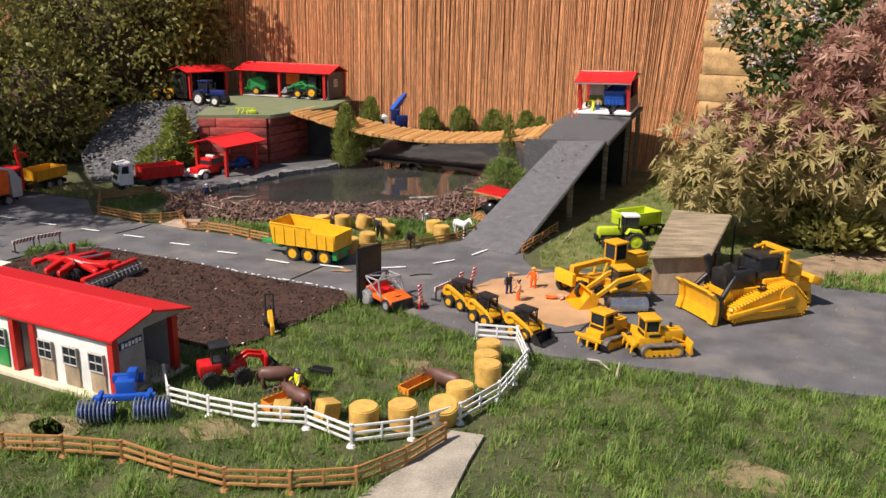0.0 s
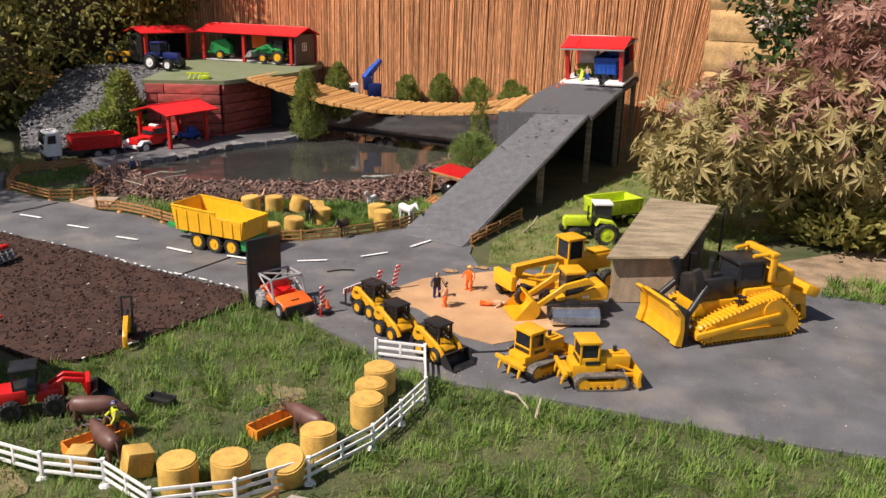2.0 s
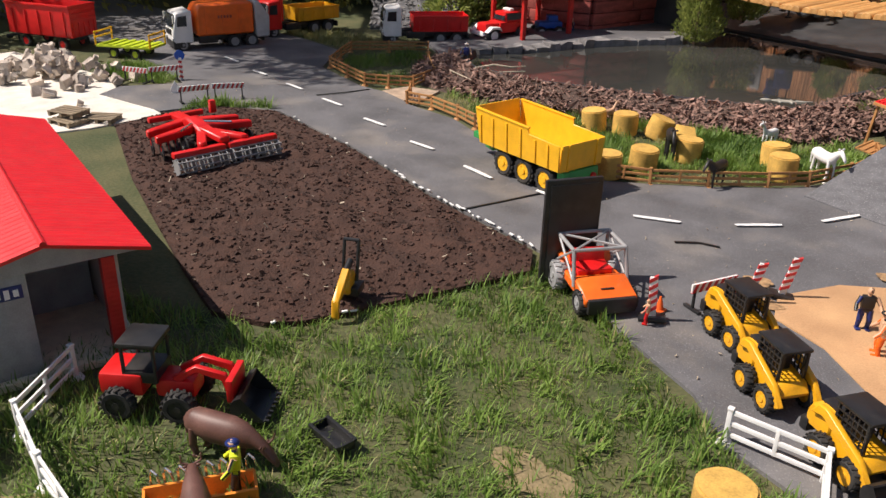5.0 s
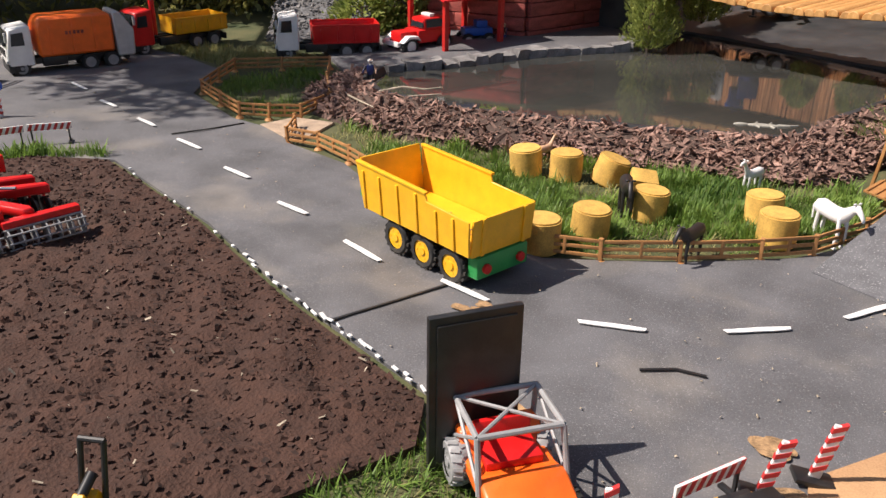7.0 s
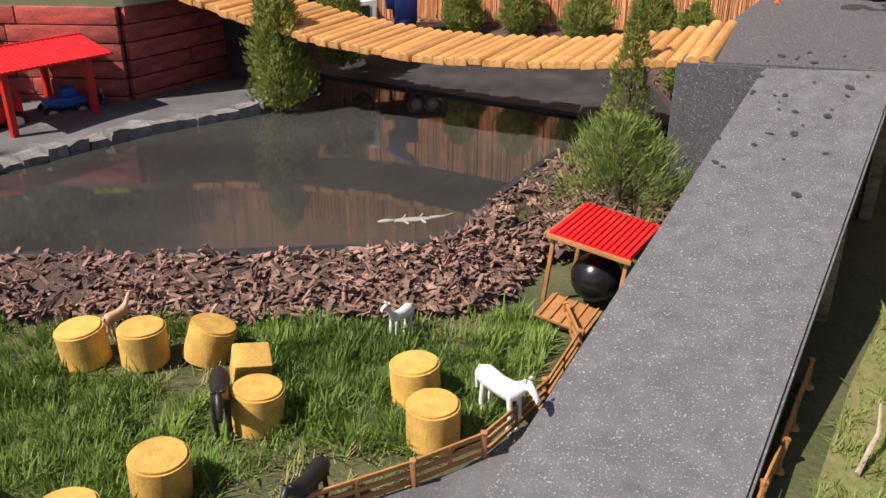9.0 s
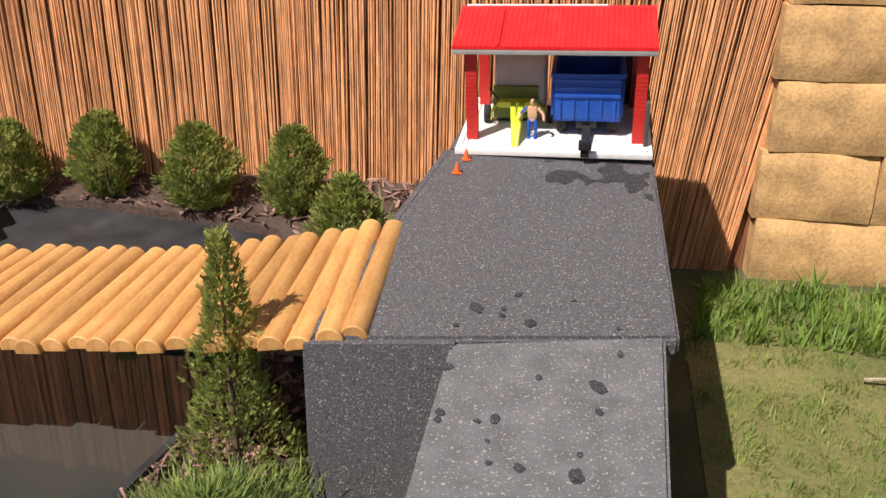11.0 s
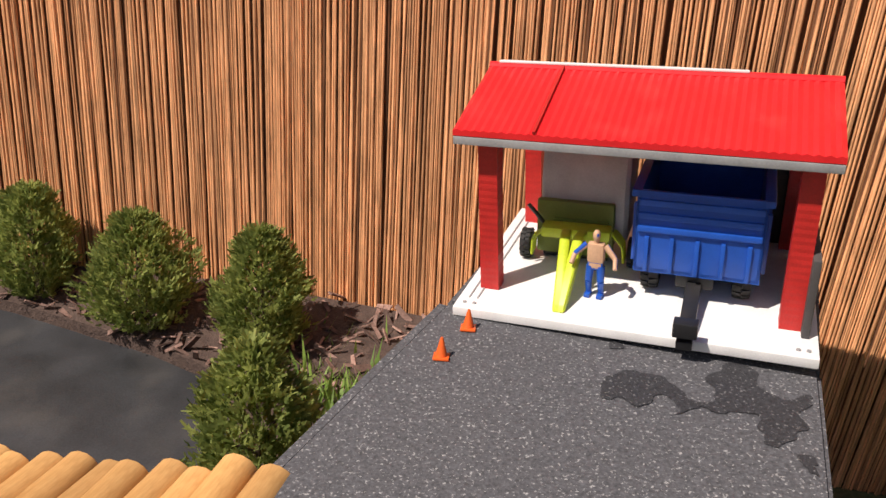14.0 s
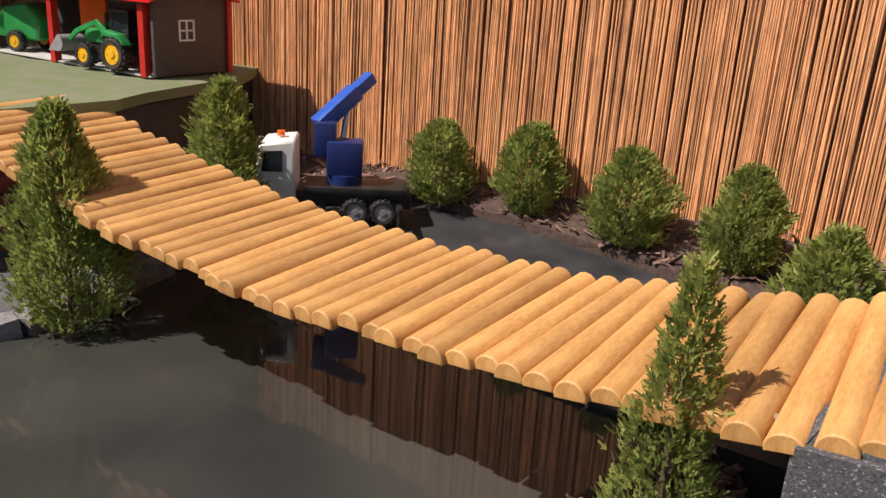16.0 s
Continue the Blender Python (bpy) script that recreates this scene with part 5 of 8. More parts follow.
part("refuse_body", bm, ORANGE, garb, "orange ribbed body")
bm = bmesh.new()
plate(bm, [(-0.21, 0.05), (-0.205, 0.24), (-0.235, 0.24), (-0.29, 0.16), (-0.285, 0.05)], 0.16, "xz", bevel=0.006)
part("tail_loader", bm, LIGHTGREY, garb)
marks(garb, (-0.04, 0.0845, 0.17), (0, 0, 0), 0.08, 0.014, BRICKRED, 5)
fire = lorry("red_truck", (-3.031, 6.063, 0.0), 262, "toy truck with red cab, red crane and yellow box body", RED)
bm = bmesh.new()
open_box(bm, 0.28, 0.16, 0.075, 0.006, (-0.12, 0, 0.08), ribs=4)
part("box_body", bm, YELLOW, fire, "yellow box body")
bm = bmesh.new()
rod(bm, (0.09, 0, 0.08), (0.09, 0, 0.26), 0.014, n=10)
box(bm, (0.06, 0, 0.28), (0.12, 0.02, 0.022), (0, -30, 0), bevel=0.003)
box(bm, (0.1, 0, 0.3), (0.02, 0.02, 0.09), bevel=0.003)
part("crane_arm", bm, RED, fire)
farm_trailer("red_wagon", (-3.589, 4.892, 0.0), 200, "large red toy loader wagon in the shade of the hedge", RED, l=0.42, w=0.18, h=0.16, z0=0.07)
yt = thing("flat_trailer", (-3.076, 5.036, 0.0), 28, "lime and yellow toy flatbed trailer with rails", "trailer")
bm = bmesh.new()
box(bm, (0, 0, 0.06), (0.3, 0.15, 0.012), bevel=0.002)
dk = part("deck", bm, LIME, yt)
for k in range(6):
    bm = bmesh.new()
    box(bm, (-0.12 + 0.048 * k, 0, 0.068), (0.02, 0.15, 0.006))
    part("slat", bm, LIME, dk)
for x in (-0.15, 0.15):
    for z in (0.1, 0.125):
        bm = bmesh.new()
        box(bm, (x, 0, z), (0.006, 0.155, 0.008), bevel=0.001)
        part("rail", bm, YELLOW2, yt)
    for y in (-0.072, 0.072):
        bm = bmesh.new()
        box(bm, (x, y, 0.095), (0.007, 0.007, 0.07), bevel=0.001)
        part("stake", bm, YELLOW2, yt)
for x in (-0.06, 0.06):
    for sy in (-1, 1):
        wheel(yt, x, sy * 0.06, 0.026, 0.02, LIME)

# red off-road car under the shelter
jeep = thing("off_road_car", (-2.04, 6.775, 0.012), 254, "red toy off-road car with white wings and roof lights", "car", scale=1.22)
bm = bmesh.new()
box(bm, (-0.03, 0, 0.065), (0.16, 0.1, 0.05), bevel=0.008)
box(bm, (0.085, 0, 0.065), (0.08, 0.075, 0.045), bevel=0.01)
box(bm, (-0.045, 0, 0.108), (0.13, 0.092, 0.05), bevel=0.012)
b = part("body", bm, RED, jeep)
bm = bmesh.new()
for sy in (-1, 1):
    plate(bm, [(0.045, 0.05), (0.06, 0.072), (0.105, 0.075), (0.135, 0.05), (0.125, 0.05), (0.1, 0.064), (0.065, 0.062)], 0.03, "xz", (0, sy * 0.052, 0), bevel=0.002)
box(bm, (0.145, 0, 0.045), (0.014, 0.11, 0.018), bevel=0.003)
box(bm, (-0.03, 0, 0.14), (0.025, 0.06, 0.012), bevel=0.004)
part("wing", bm, WHITE, jeep, "white wings and bumper")
bm = bmesh.new()
box(bm, (0.018, 0, 0.112), (0.006, 0.08, 0.035), (0, -15, 0))
for sy in (-1, 1):
    box(bm, (-0.04, sy * 0.0465, 0.112), (0.1, 0.003, 0.03))
part("window", bm, GLASS, b)
for x in (-0.075, 0.09):
    for sy in (-1, 1):
        wheel(jeep, x, sy * 0.05, 0.034, 0.026, WHITE)
bluecar = thing("blue_quad", (-1.924, 7.075, 0.012), 235, "dark blue toy vehicle parked in the shade of the shelter", "vehicle")
bm = bmesh.new()
box(bm, (0, 0, 0.07), (0.15, 0.08, 0.04), bevel=0.01)
box(bm, (-0.02, 0, 0.105), (0.06, 0.06, 0.04), bevel=0.01)
part("body", bm, BLUE, bluecar)
for x in (-0.05, 0.06):
    for sy in (-1, 1):
        wheel(bluecar, x, sy * 0.045, 0.032, 0.028, LIGHTGREY)

# crane truck behind the bridge
cr = thing("crane_truck", (-0.905, 8.03, 0.165), 207, "toy crane truck with white cab and raised blue boom", "truck", scale=1.13)
truck_cab(cr, 0.05, WHITE, 0.13)
bm = bmesh.new()
box(bm, (-0.09, 0, 0.06), (0.3, 0.09, 0.04), bevel=0.005)
box(bm, (-0.1, 0, 0.085), (0.26, 0.12, 0.02), bevel=0.004)
part("chassis", bm, BLACK, cr)
bm = bmesh.new()
rod(bm, (-0.07, 0, 0.09), (-0.07, 0, 0.12), 0.045, n=18)
box(bm, (-0.07, 0.0, 0.16), (0.09, 0.07, 0.09), bevel=0.008)
box(bm, (-0.02, -0.005, 0.205), (0.055, 0.055, 0.09), bevel=0.008)
part("turntable", bm, NAVY, cr)
bm = bmesh.new()
d = Vector((-0.13, -0.11, 0.115))
root = Vector((0.0, -0.015, 0.235))
for k, (s0, s1, th) in enumerate(((0.0, 0.7, 0.04), (0.5, 1.0, 0.031))):
    p, q = root + d * s0, root + d * s1
    box(bm, (p + q) / 2, (th, th, (q - p).length), tuple(math.degrees(a) for a in d.to_track_quat("Z", "Y").to_euler()), bevel=0.004)
part("boom", bm, BLUE, cr, "bright blue telescopic boom")
bm = bmesh.new()
rod(bm, (-0.06, -0.03, 0.19), (-0.075, -0.075, 0.285), 0.008, n=8)
part("ram", bm, STEEL, cr)
bm = bmesh.new()
for x in (-0.21, -0.02):
    box(bm, (x, 0, 0.05), (0.016, 0.24, 0.014), bevel=0.002)
    for sy in (-1, 1):
        rod(bm, (x, sy * 0.115, 0.0), (x, sy * 0.115, 0.06), 0.006, n=8)
        rod(bm, (x, sy * 0.115, 0.0), (x, sy * 0.115, 0.008), 0.018, n=12)
part("outrigger", bm, BLACK, cr)
bm = bmesh.new()
rod(bm, (0.09, 0.0, 0.21), (0.09, 0.0, 0.222), 0.01, n=10)
part("beacon", bm, ORANGE, cr)
for x in (0.105, -0.1, -0.17):
    for sy in (-1, 1):
        wheel(cr, x, sy * 0.052, 0.034, 0.026, GREY)

# orange buggy with a silver cage, and the black board behind it
bug = thing("cage_buggy", (0.024, 4.390, 0.006), -37, "orange toy buggy with silver tubular cage", "buggy")
bm = bmesh.new()
plate(bm, [(-0.1, 0.04), (0.095, 0.028), (0.1, 0.05), (0.025, 0.07), (0.0, 0.058), (-0.05, 0.055), (-0.065, 0.085), (-0.1, 0.08)], 0.124, "xz", bevel=0.004)
part("body", bm, ORANGE, bug)
bm = bmesh.new()
box(bm, (0.101, 0, 0.033), (0.012, 0.112, 0.035), bevel=0.003)
box(bm, (0.0, 0, 0.026), (0.18, 0.08, 0.02), bevel=0.003)
part("bumper", bm, BLACK, bug)
bm = bmesh.new()
box(bm, (-0.03, 0, 0.064), (0.055, 0.085, 0.014), bevel=0.003)
box(bm, (-0.06, 0, 0.08), (0.012, 0.085, 0.04), (0, -12, 0), bevel=0.003)
part("seat", bm, RED, bug, "red seat bench")
bm = bmesh.new()
box(bm, (0.07, 0.0, 0.0575), (0.004, 0.03, 0.006), (0, 14, 0))
part("handle", bm, BLACK, bug)
top = 0.128
C = [(-0.09, -0.062), (-0.09, 0.062), (0.01, 0.062), (0.01, -0.062)]
for i in range(4):
    a, b2 = C[i], C[(i + 1) % 4]
    bm = bmesh.new()
    rod(bm, (*a, top), (*b2, top), 0.0045, n=8)
    rod(bm, (a[0] + (0.022 if a[0] > 0 else -0.012), a[1] * 1.04, 0.05), (*a, top), 0.0045, n=8)
    part("cage_tube", bm, GREY, bug, "silver cage tube")
for p_, q_ in (((*C[0], top), (*C[2], top)), ((*C[1], top), (*C[3], top)), ((0.032, 0.064, 0.055), (-0.09, 0.062, top)), ((0.032, -0.064, 0.055), (-0.09, -0.062, top)), ((-0.1, 0.064, 0.055), (0.01, 0.062, top)), ((-0.1, -0.064, 0.055), (0.01, -0.062, top))):
    bm = bmesh.new()
    rod(bm, p_, q_, 0.003, n=6)
    part("cross_bar", bm, GREY, bug)
for x in (-0.065, 0.065):
    for sy in (-1, 1):
        wheel(bug, x, sy * (0.066 if x < 0 else 0.054), 0.034 if x < 0 else 0.028, 0.03, GREY, tyre_mat=GREY if x < 0 else RUBBER)
bm = bmesh.new()
box(bm, (0, 0, 0.13), (0.012, 0.142, 0.26), bevel=0.003)
box(bm, (0.0075, 0, 0.13), (0.004, 0.12, 0.235), bevel=0.001)
board = solid("black_board", bm, BLACK, "black plastic tray standing upright behind the buggy", "board")
board.matrix_world = pose(-0.074, 4.424, 0.006, 0, 0, -33)

# backhoe attachment standing in the soil
arm = thing("backhoe_attachment", (-0.365, 3.98, 0.018), 118, "yellow and black toy backhoe attachment standing in the soil", "attachment", scale=0.82)
bm = bmesh.new()
plate(bm, [(-0.03, 0.03), (0.0, 0.02), (0.035, 0.06), (0.02, 0.085), (-0.02, 0.075), (-0.045, 0.05)], 0.028, "xz", bevel=0.003)
plate(bm, [(0.0, 0.08), (-0.03, 0.05), (-0.085, 0.04), (-0.1, 0.03), (-0.1, 0.045), (-0.04, 0.08), (-0.01, 0.1)], 0.02, "xz", bevel=0.002)
plate(bm, [(-0.1, 0.045), (-0.088, 0.04), (-0.1, -0.01), (-0.108, 0.0)], 0.02, "xz", bevel=0.002)
part("boom", bm, YELLOW, arm)
bm = bmesh.new()
for sy in (-1, 1):
    rod(bm, (0.02, sy * 0.02, 0.05), (0.045, sy * 0.02, 0.16), 0.005, n=8)
rod(bm, (0.045, -0.022, 0.16), (0.045, 0.022, 0.16), 0.005, n=8)
box(bm, (0.015, 0, 0.03), (0.06, 0.07, 0.025), bevel=0.005)
rod(bm, (-0.01, 0, 0.09), (0.03, 0, 0.105), 0.009, n=10)
part("frame", bm, BLACK, arm)

# red disc cultivator on the soil
cu = thing("disc_cultivator", (-1.497, 4.375, 0.018), 172, "red toy disc cultivator with spread wings and dark cage roller", "implement")
bm = bmesh.new()
plate(bm, [(-0.17, -0.018), (0.2, -0.022), (0.2, 0.022), (-0.17, 0.018)], 0.022, "xy", (0, 0, 0.078), bevel=0.004)
part("spine", bm, RED, cu)
bm = bmesh.new()
plate(bm, [(-0.09, 0.06), (-0.02, 0.09), (0.06, 0.105), (0.1, 0.09), (0.1, 0.07), (-0.08, 0.05)], 0.05, "xz", bevel=0.006)
part("centre_block", bm, RED, cu)
for sy in (-1, 1):
    for x0, x1, w in ((0.11, 0.05, 0.165), (0.03, -0.03, 0.17)):
        bm = bmesh.new()
        plate(bm, [(x0 - 0.022, 0.0), (x1 - 0.012, sy * w), (x1 + 0.01, sy * w), (x0 + 0.022, 0.0)], 0.026, "xy", (0, 0, 0.072), bevel=0.004)
        part("wing", bm, RED, cu)
        for k in range(5):
            y = sy * (0.035 + 0.03 * k)
            xk = x0 + (x1 - x0) * abs(y) / w - 0.012
            bm = bmesh.new()
            ax = Vector((0.25, sy, 0)).normalized()
            c0 = Vector((xk, y, 0.026))
            rod(bm, c0 - ax * 0.002, c0 + ax * 0.002, 0.028, n=14)
            rod(bm, c0 - ax * 0.005, c0 + ax * 0.005, 0.009, n=10)
            part("disc", bm, BLACK, cu, "dark concave disc")
            bm = bmesh.new()
            rod(bm, (xk, y, 0.026), (xk + 0.01, y, 0.066), 0.0035, n=6)
            part("disc_stem", bm, RED, cu)
    bm = bmesh.new()
    plate(bm, [(-0.06, sy * 0.01), (-0.165, sy * 0.06), (-0.17, sy * 0.085), (-0.145, sy * 0.085), (-0.03, sy * 0.03)], 0.022, "xy", (0, 0, 0.07), bevel=0.004)
    part("rear_arm", bm, RED, cu)
    bm = bmesh.new()
    box(bm, (-0.175, sy * 0.093, 0.06), (0.026, 0.176, 0.018), bevel=0.004)
    part("roller_beam", bm, RED, cu)
    bm = bmesh.new()
    tube(bm, [(0.02, sy * 0.02, 0.092), (-0.05, sy * 0.09, 0.095)], 0.004, 8)
    part("ram", bm, STEEL, cu)
    for k in range(7):
        y = sy * (0.012 + 0.0275 * k)
        bm = bmesh.new()
        rod(bm, (-0.19, y - 0.0015, 0.026), (-0.19, y + 0.0015, 0.026), 0.025, n=14)
        part("roller_disc", bm, GREY, cu)
    for k in range(8):
        a = k * math.tau / 8
        px_, pz_ = -0.19 + 0.025 * math.cos(a), 0.026 + 0.025 * math.sin(a)
        bm = bmesh.new()
        rod(bm, (px_, sy * 0.005, pz_), (px_, sy * 0.182, pz_), 0.0025, n=6)
        part("roller_bar", bm, GREY, cu)
bm = bmesh.new()
box(bm, (0.19, 0.0, 0.075), (0.02, 0.2, 0.018), bevel=0.003)
part("front_bar", bm, RED, cu)
bm = bmesh.new()
box(bm, (0.15, -0.12, 0.1), (0.02, 0.022, 0.045), bevel=0.003)
part("marker_block", bm, RED, cu)
bm = bmesh.new()
tube(bm, [(0.2, 0.03, 0.075), (0.27, 0.0, 0.06), (0.29, 0.0, 0.05)], 0.008, 8)
part("drawbar", bm, RED, cu)
for sy in (-1, 1):
    wheel(cu, -0.02, sy * 0.06, 0.032, 0.025, LIGHTGREY)

# small red loader in the paddock
ml = thing("red_yard_loader", (-0.330, 3.489, 0.008), 36, "small red toy yard loader with black cab frame", "loader", scale=0.88)
bm = bmesh.new()
box(bm, (-0.06, 0, 0.07), (0.09, 0.085, 0.05), bevel=0.01)
box(bm, (0.045, 0, 0.06), (0.08, 0.06, 0.04), bevel=0.008)
part("body", bm, RED, ml)
cab(ml, (-0.02, 0, 0.075), (0.07, 0.075, 0.08), BLACK, BLACK, glass=False, pillars=0.006)
bm = bmesh.new()
for sy in (-1, 1):
    plate(bm, [(0.04, 0.085), (0.09, 0.115), (0.15, 0.1), (0.165, 0.05), (0.15, 0.05), (0.14, 0.085), (0.09, 0.1), (0.05, 0.07)], 0.012, "xz", (0, sy * 0.02, 0), bevel=0.002)
box(bm, (0.16, 0, 0.07), (0.014, 0.08, 0.05), bevel=0.002)
part("lift_arm", bm, RED, ml)
bucket(ml, (0.19, 0, 0.04), 0.11, 0.055, BLACK)
for x in (-0.065, 0.06):
    for sy in (-1, 1):
        wheel(ml, x, sy * 0.05, 0.034, 0.028, BLACK)

# blue ring roller beside the house
rr = thing("ring_roller", (-0.523, 3.175, 0.0), 20, "blue toy land roller with rows of bare rings", "implement")
bm = bmesh.new()
box(bm, (0, 0.03, 0.095), (0.06, 0.05, 0.06), bevel=0.006)
box(bm, (0, 0.0, 0.075), (0.19, 0.02, 0.02), bevel=0.003)
for sx in (-1, 1):
    box(bm, (sx * 0.075, 0.0, 0.065), (0.014, 0.06, 0.05), bevel=0.003)
box(bm, (0.0, 0.07, 0.11), (0.1, 0.02, 0.03), bevel=0.004)
box(bm, (0.02, 0.05, 0.13), (0.03, 0.04, 0.04), bevel=0.006)
part("frame", bm, BLUE, rr)
for sx in (-1, 1):
    bm = bmesh.new()
    rod(bm, (sx * 0.03, -0.02, 0.04), (sx * 0.135, -0.02, 0.04), 0.022, n=16)
    dm = part("drum_axle", bm, NAVY, rr)
    for k in range(9):
        x = sx * (0.036 + 0.0122 * k)
        bm = bmesh.new()
        pts_ = [(x, -0.02 + 0.038 * math.cos(q * math.tau / 24), 0.04 + 0.038 * math.sin(q * math.tau / 24)) for q in range(25)]
        tube(bm, pts_, 0.0025, 6)
        part("ring", bm, mat("pale_blue_ring", (0.25, 0.3, 0.42), 0.35, metal=0.4), dm, "bare metal ring")

# machines under the barn roof and on the upper yard
green_machine = thing("green_baler", (-2.26, 8.27, 0.512), 185, "green toy baler under the barn roof", "implement")
bm = bmesh.new()
plate(bm, [(-0.09, 0.04), (0.06, 0.04), (0.09, 0.08), (0.06, 0.15), (-0.05, 0.17), (-0.1, 0.12)], 0.11, "xz", bevel=0.008)
box(bm, (0.12, 0, 0.05), (0.1, 0.02, 0.016), bevel=0.002)
part("body", bm, GREEN, green_machine)
for sy in (-1, 1):
    wheel(green_machine, -0.01, sy * 0.07, 0.036, 0.026, YELLOW2)
plough = thing("lime_mower", (-1.938, 7.276, 0.452), 20, "lime green toy mower lying on the mat edge", "implement")
bm = bmesh.new()
for k in range(4):
    rod(bm, (-0.06 + 0.035 * k, -0.03, 0.004), (-0.045 + 0.035 * k, 0.02, 0.045), 0.005, n=6)
box(bm, (0.0, 0.02, 0.042), (0.16, 0.014, 0.014), bevel=0.002)
box(bm, (0.06, -0.01, 0.018), (0.06, 0.05, 0.026), bevel=0.005)
part("frame", bm, LIME, plough)

# mower in the garage
mw = thing("lime_rake", (0, 0, 0), 0, "lime green toy hay machine in the shelter", "implement")
mw.matrix_world = garage.matrix_world @ pose(0.15, 0.122, 0.014, 0, 0, -88)
for sy in (-1, 1):
    bm = bmesh.new()
    plate(bm, [(0.0, 0.07), (0.03, 0.074), (0.118, 0.01), (0.125, 0.0), (0.108, 0.0), (0.02, 0.056)], 0.014, "xz", bevel=0.002)
    ob = part("drawbar_arm", bm, LIME, mw)
    ob.matrix_local = pose(0.006, sy * 0.012, 0, 0, 0, -sy * 5)
bm = bmesh.new()
box(bm, (-0.005, 0, 0.062), (0.03, 0.1, 0.016), bevel=0.004)
part("cross_beam", bm, LIME, mw)
bm = bmesh.new()
box(bm, (-0.03, 0.02, 0.05), (0.04, 0.05, 0.03), bevel=0.006)
part("gearbox", bm, LIME, mw)
for sy in (-1, 1):
    for k in range(4):
        bm = bmesh.new()
        tube(bm, [(-0.02 - 0.008 * k, sy * 0.05, 0.055), (-0.01 - 0.008 * k, sy * 0.066, 0.04), (-0.012 - 0.008 * k, sy * 0.068, 0.014)], 0.002, 6)
        part("tine", bm, LIME, mw)
    wheel(mw, -0.035, sy * 0.08, 0.022, 0.016, BLACK)
bm = bmesh.new()
rod(bm, (-0.01, -0.05, 0.07), (0.0, -0.07, 0.1), 0.003, n=6)
part("lever", bm, BLACK, mw)
ol = thing("baler", (0, 0, 0), 0, "grey and olive toy baler against the back wall", "machine")
ol.matrix_world = garage.matrix_world @ pose(0.152, 0.215, 0.014)
bm = bmesh.new()
plate(bm, [(-0.05, 0.03), (0.045, 0.03), (0.045, 0.17), (0.02, 0.195), (-0.03, 0.195), (-0.05, 0.12)], 0.13, "yz", bevel=0.006)
part("housing", bm, LIGHTGREY, ol, "pale grey rounded housing")
bm = bmesh.new()
box(bm, (-0.01, -0.058, 0.054), (0.115, 0.014, 0.085), bevel=0.004)
fp_ = part("front_panel", bm, OLIVE, ol, "olive green front panel")
for k in range(2):
    bm = bmesh.new()
    box(bm, (0.0, -0.066, 0.039 + 0.028 * k), (0.08, 0.004, 0.008), bevel=0.001)
    part("rib", bm, OLIVE, fp_)
bm = bmesh.new()
box(bm, (-0.01, -0.02, 0.018), (0.1, 0.07, 0.034), bevel=0.004)
part("skid", bm, BLACK, ol)


# ---- road markings and joints ----
bm_marks = [((-0.143, 4.888), (-0.027, 4.938)), ((0.1, 5.031), (0.193, 5.12)), ((0.271, 5.235), (0.333, 5.356)), ((-0.462, 4.862), (-0.335, 4.848)), ((-0.768, 4.883), (-0.631, 4.852)),
            ((-1.076, 4.955), (-0.96, 4.945)), ((-1.405, 5.046), (-1.283, 5.032)), ((-1.742, 5.131), (-1.607, 5.114)), ((-2.053, 5.194), (-1.928, 5.175)), ((-2.369, 5.250), (-2.250, 5.235)), ((-2.703, 5.332), (-2.567, 5.310))]
for (ax, ay), (bx, by) in bm_marks:
    bm = bmesh.new()
    L = math.hypot(bx - ax, by - ay)
    w = 0.0075
    pts = [(-L / 2, -w * 0.8), (-L / 4, -w), (0, -w * 0.9), (L / 4, -w * 1.05), (L / 2, -w * 0.7), (L / 2 + 0.004, w * 0.6), (L / 4, w), (0, w * 1.05), (-L / 4, w * 0.9), (-L / 2 - 0.004, w * 0.8)]
    plate(bm, pts, 0.002, "xy")
    ob = part("dash", bm, PAINT_WHITE, dash_line)
    ob.matrix_local = pose((ax + bx) / 2, (ay + by) / 2, 0.0145, 0, 0, math.degrees(math.atan2(by - ay, bx - ax)))
joint_line = thing("felt_joints", (0, 0, 0), 0, "dark open joints between the felt sheets", "joint", kind="structure")
for pts in ([(-0.534, 4.580), (-0.483, 4.729), (-0.437, 4.873), (-0.380, 5.064)], [(-1.809, 5.155), (-1.762, 5.268), (-1.726, 5.392)], [(0.641, 4.147), (0.880, 4.251), (0.932, 4.403)], [(0.024, 4.804), (0.075, 4.846), (0.127, 4.857)]):
    bm = bmesh.new()
    for a, b in zip(pts, pts[1:]):
        d = Vector((b[0] - a[0], b[1] - a[1], 0))
        box(bm, ((a[0] + b[0]) / 2, (a[1] + b[1]) / 2, 0.0125), (d.length, 0.006, 0.003), (0, 0, math.degrees(math.atan2(d.y, d.x))))
    part("joint", bm, BLACK, joint_line)
stone = sheet("paving_stone", [(0.263, 2.729), (0.379, 2.987), (0.460, 3.158), (0.517, 3.311), (0.623, 3.304), (0.601, 3.140), (0.583, 2.931), (0.577, 2.733)], 0.012, 0.02, mat("concrete", (0.34, 0.3, 0.24), 0.9, var=0.2, scale=9, fine=150, bump=0.4), "pale concrete paving stone sunk in the lawn")
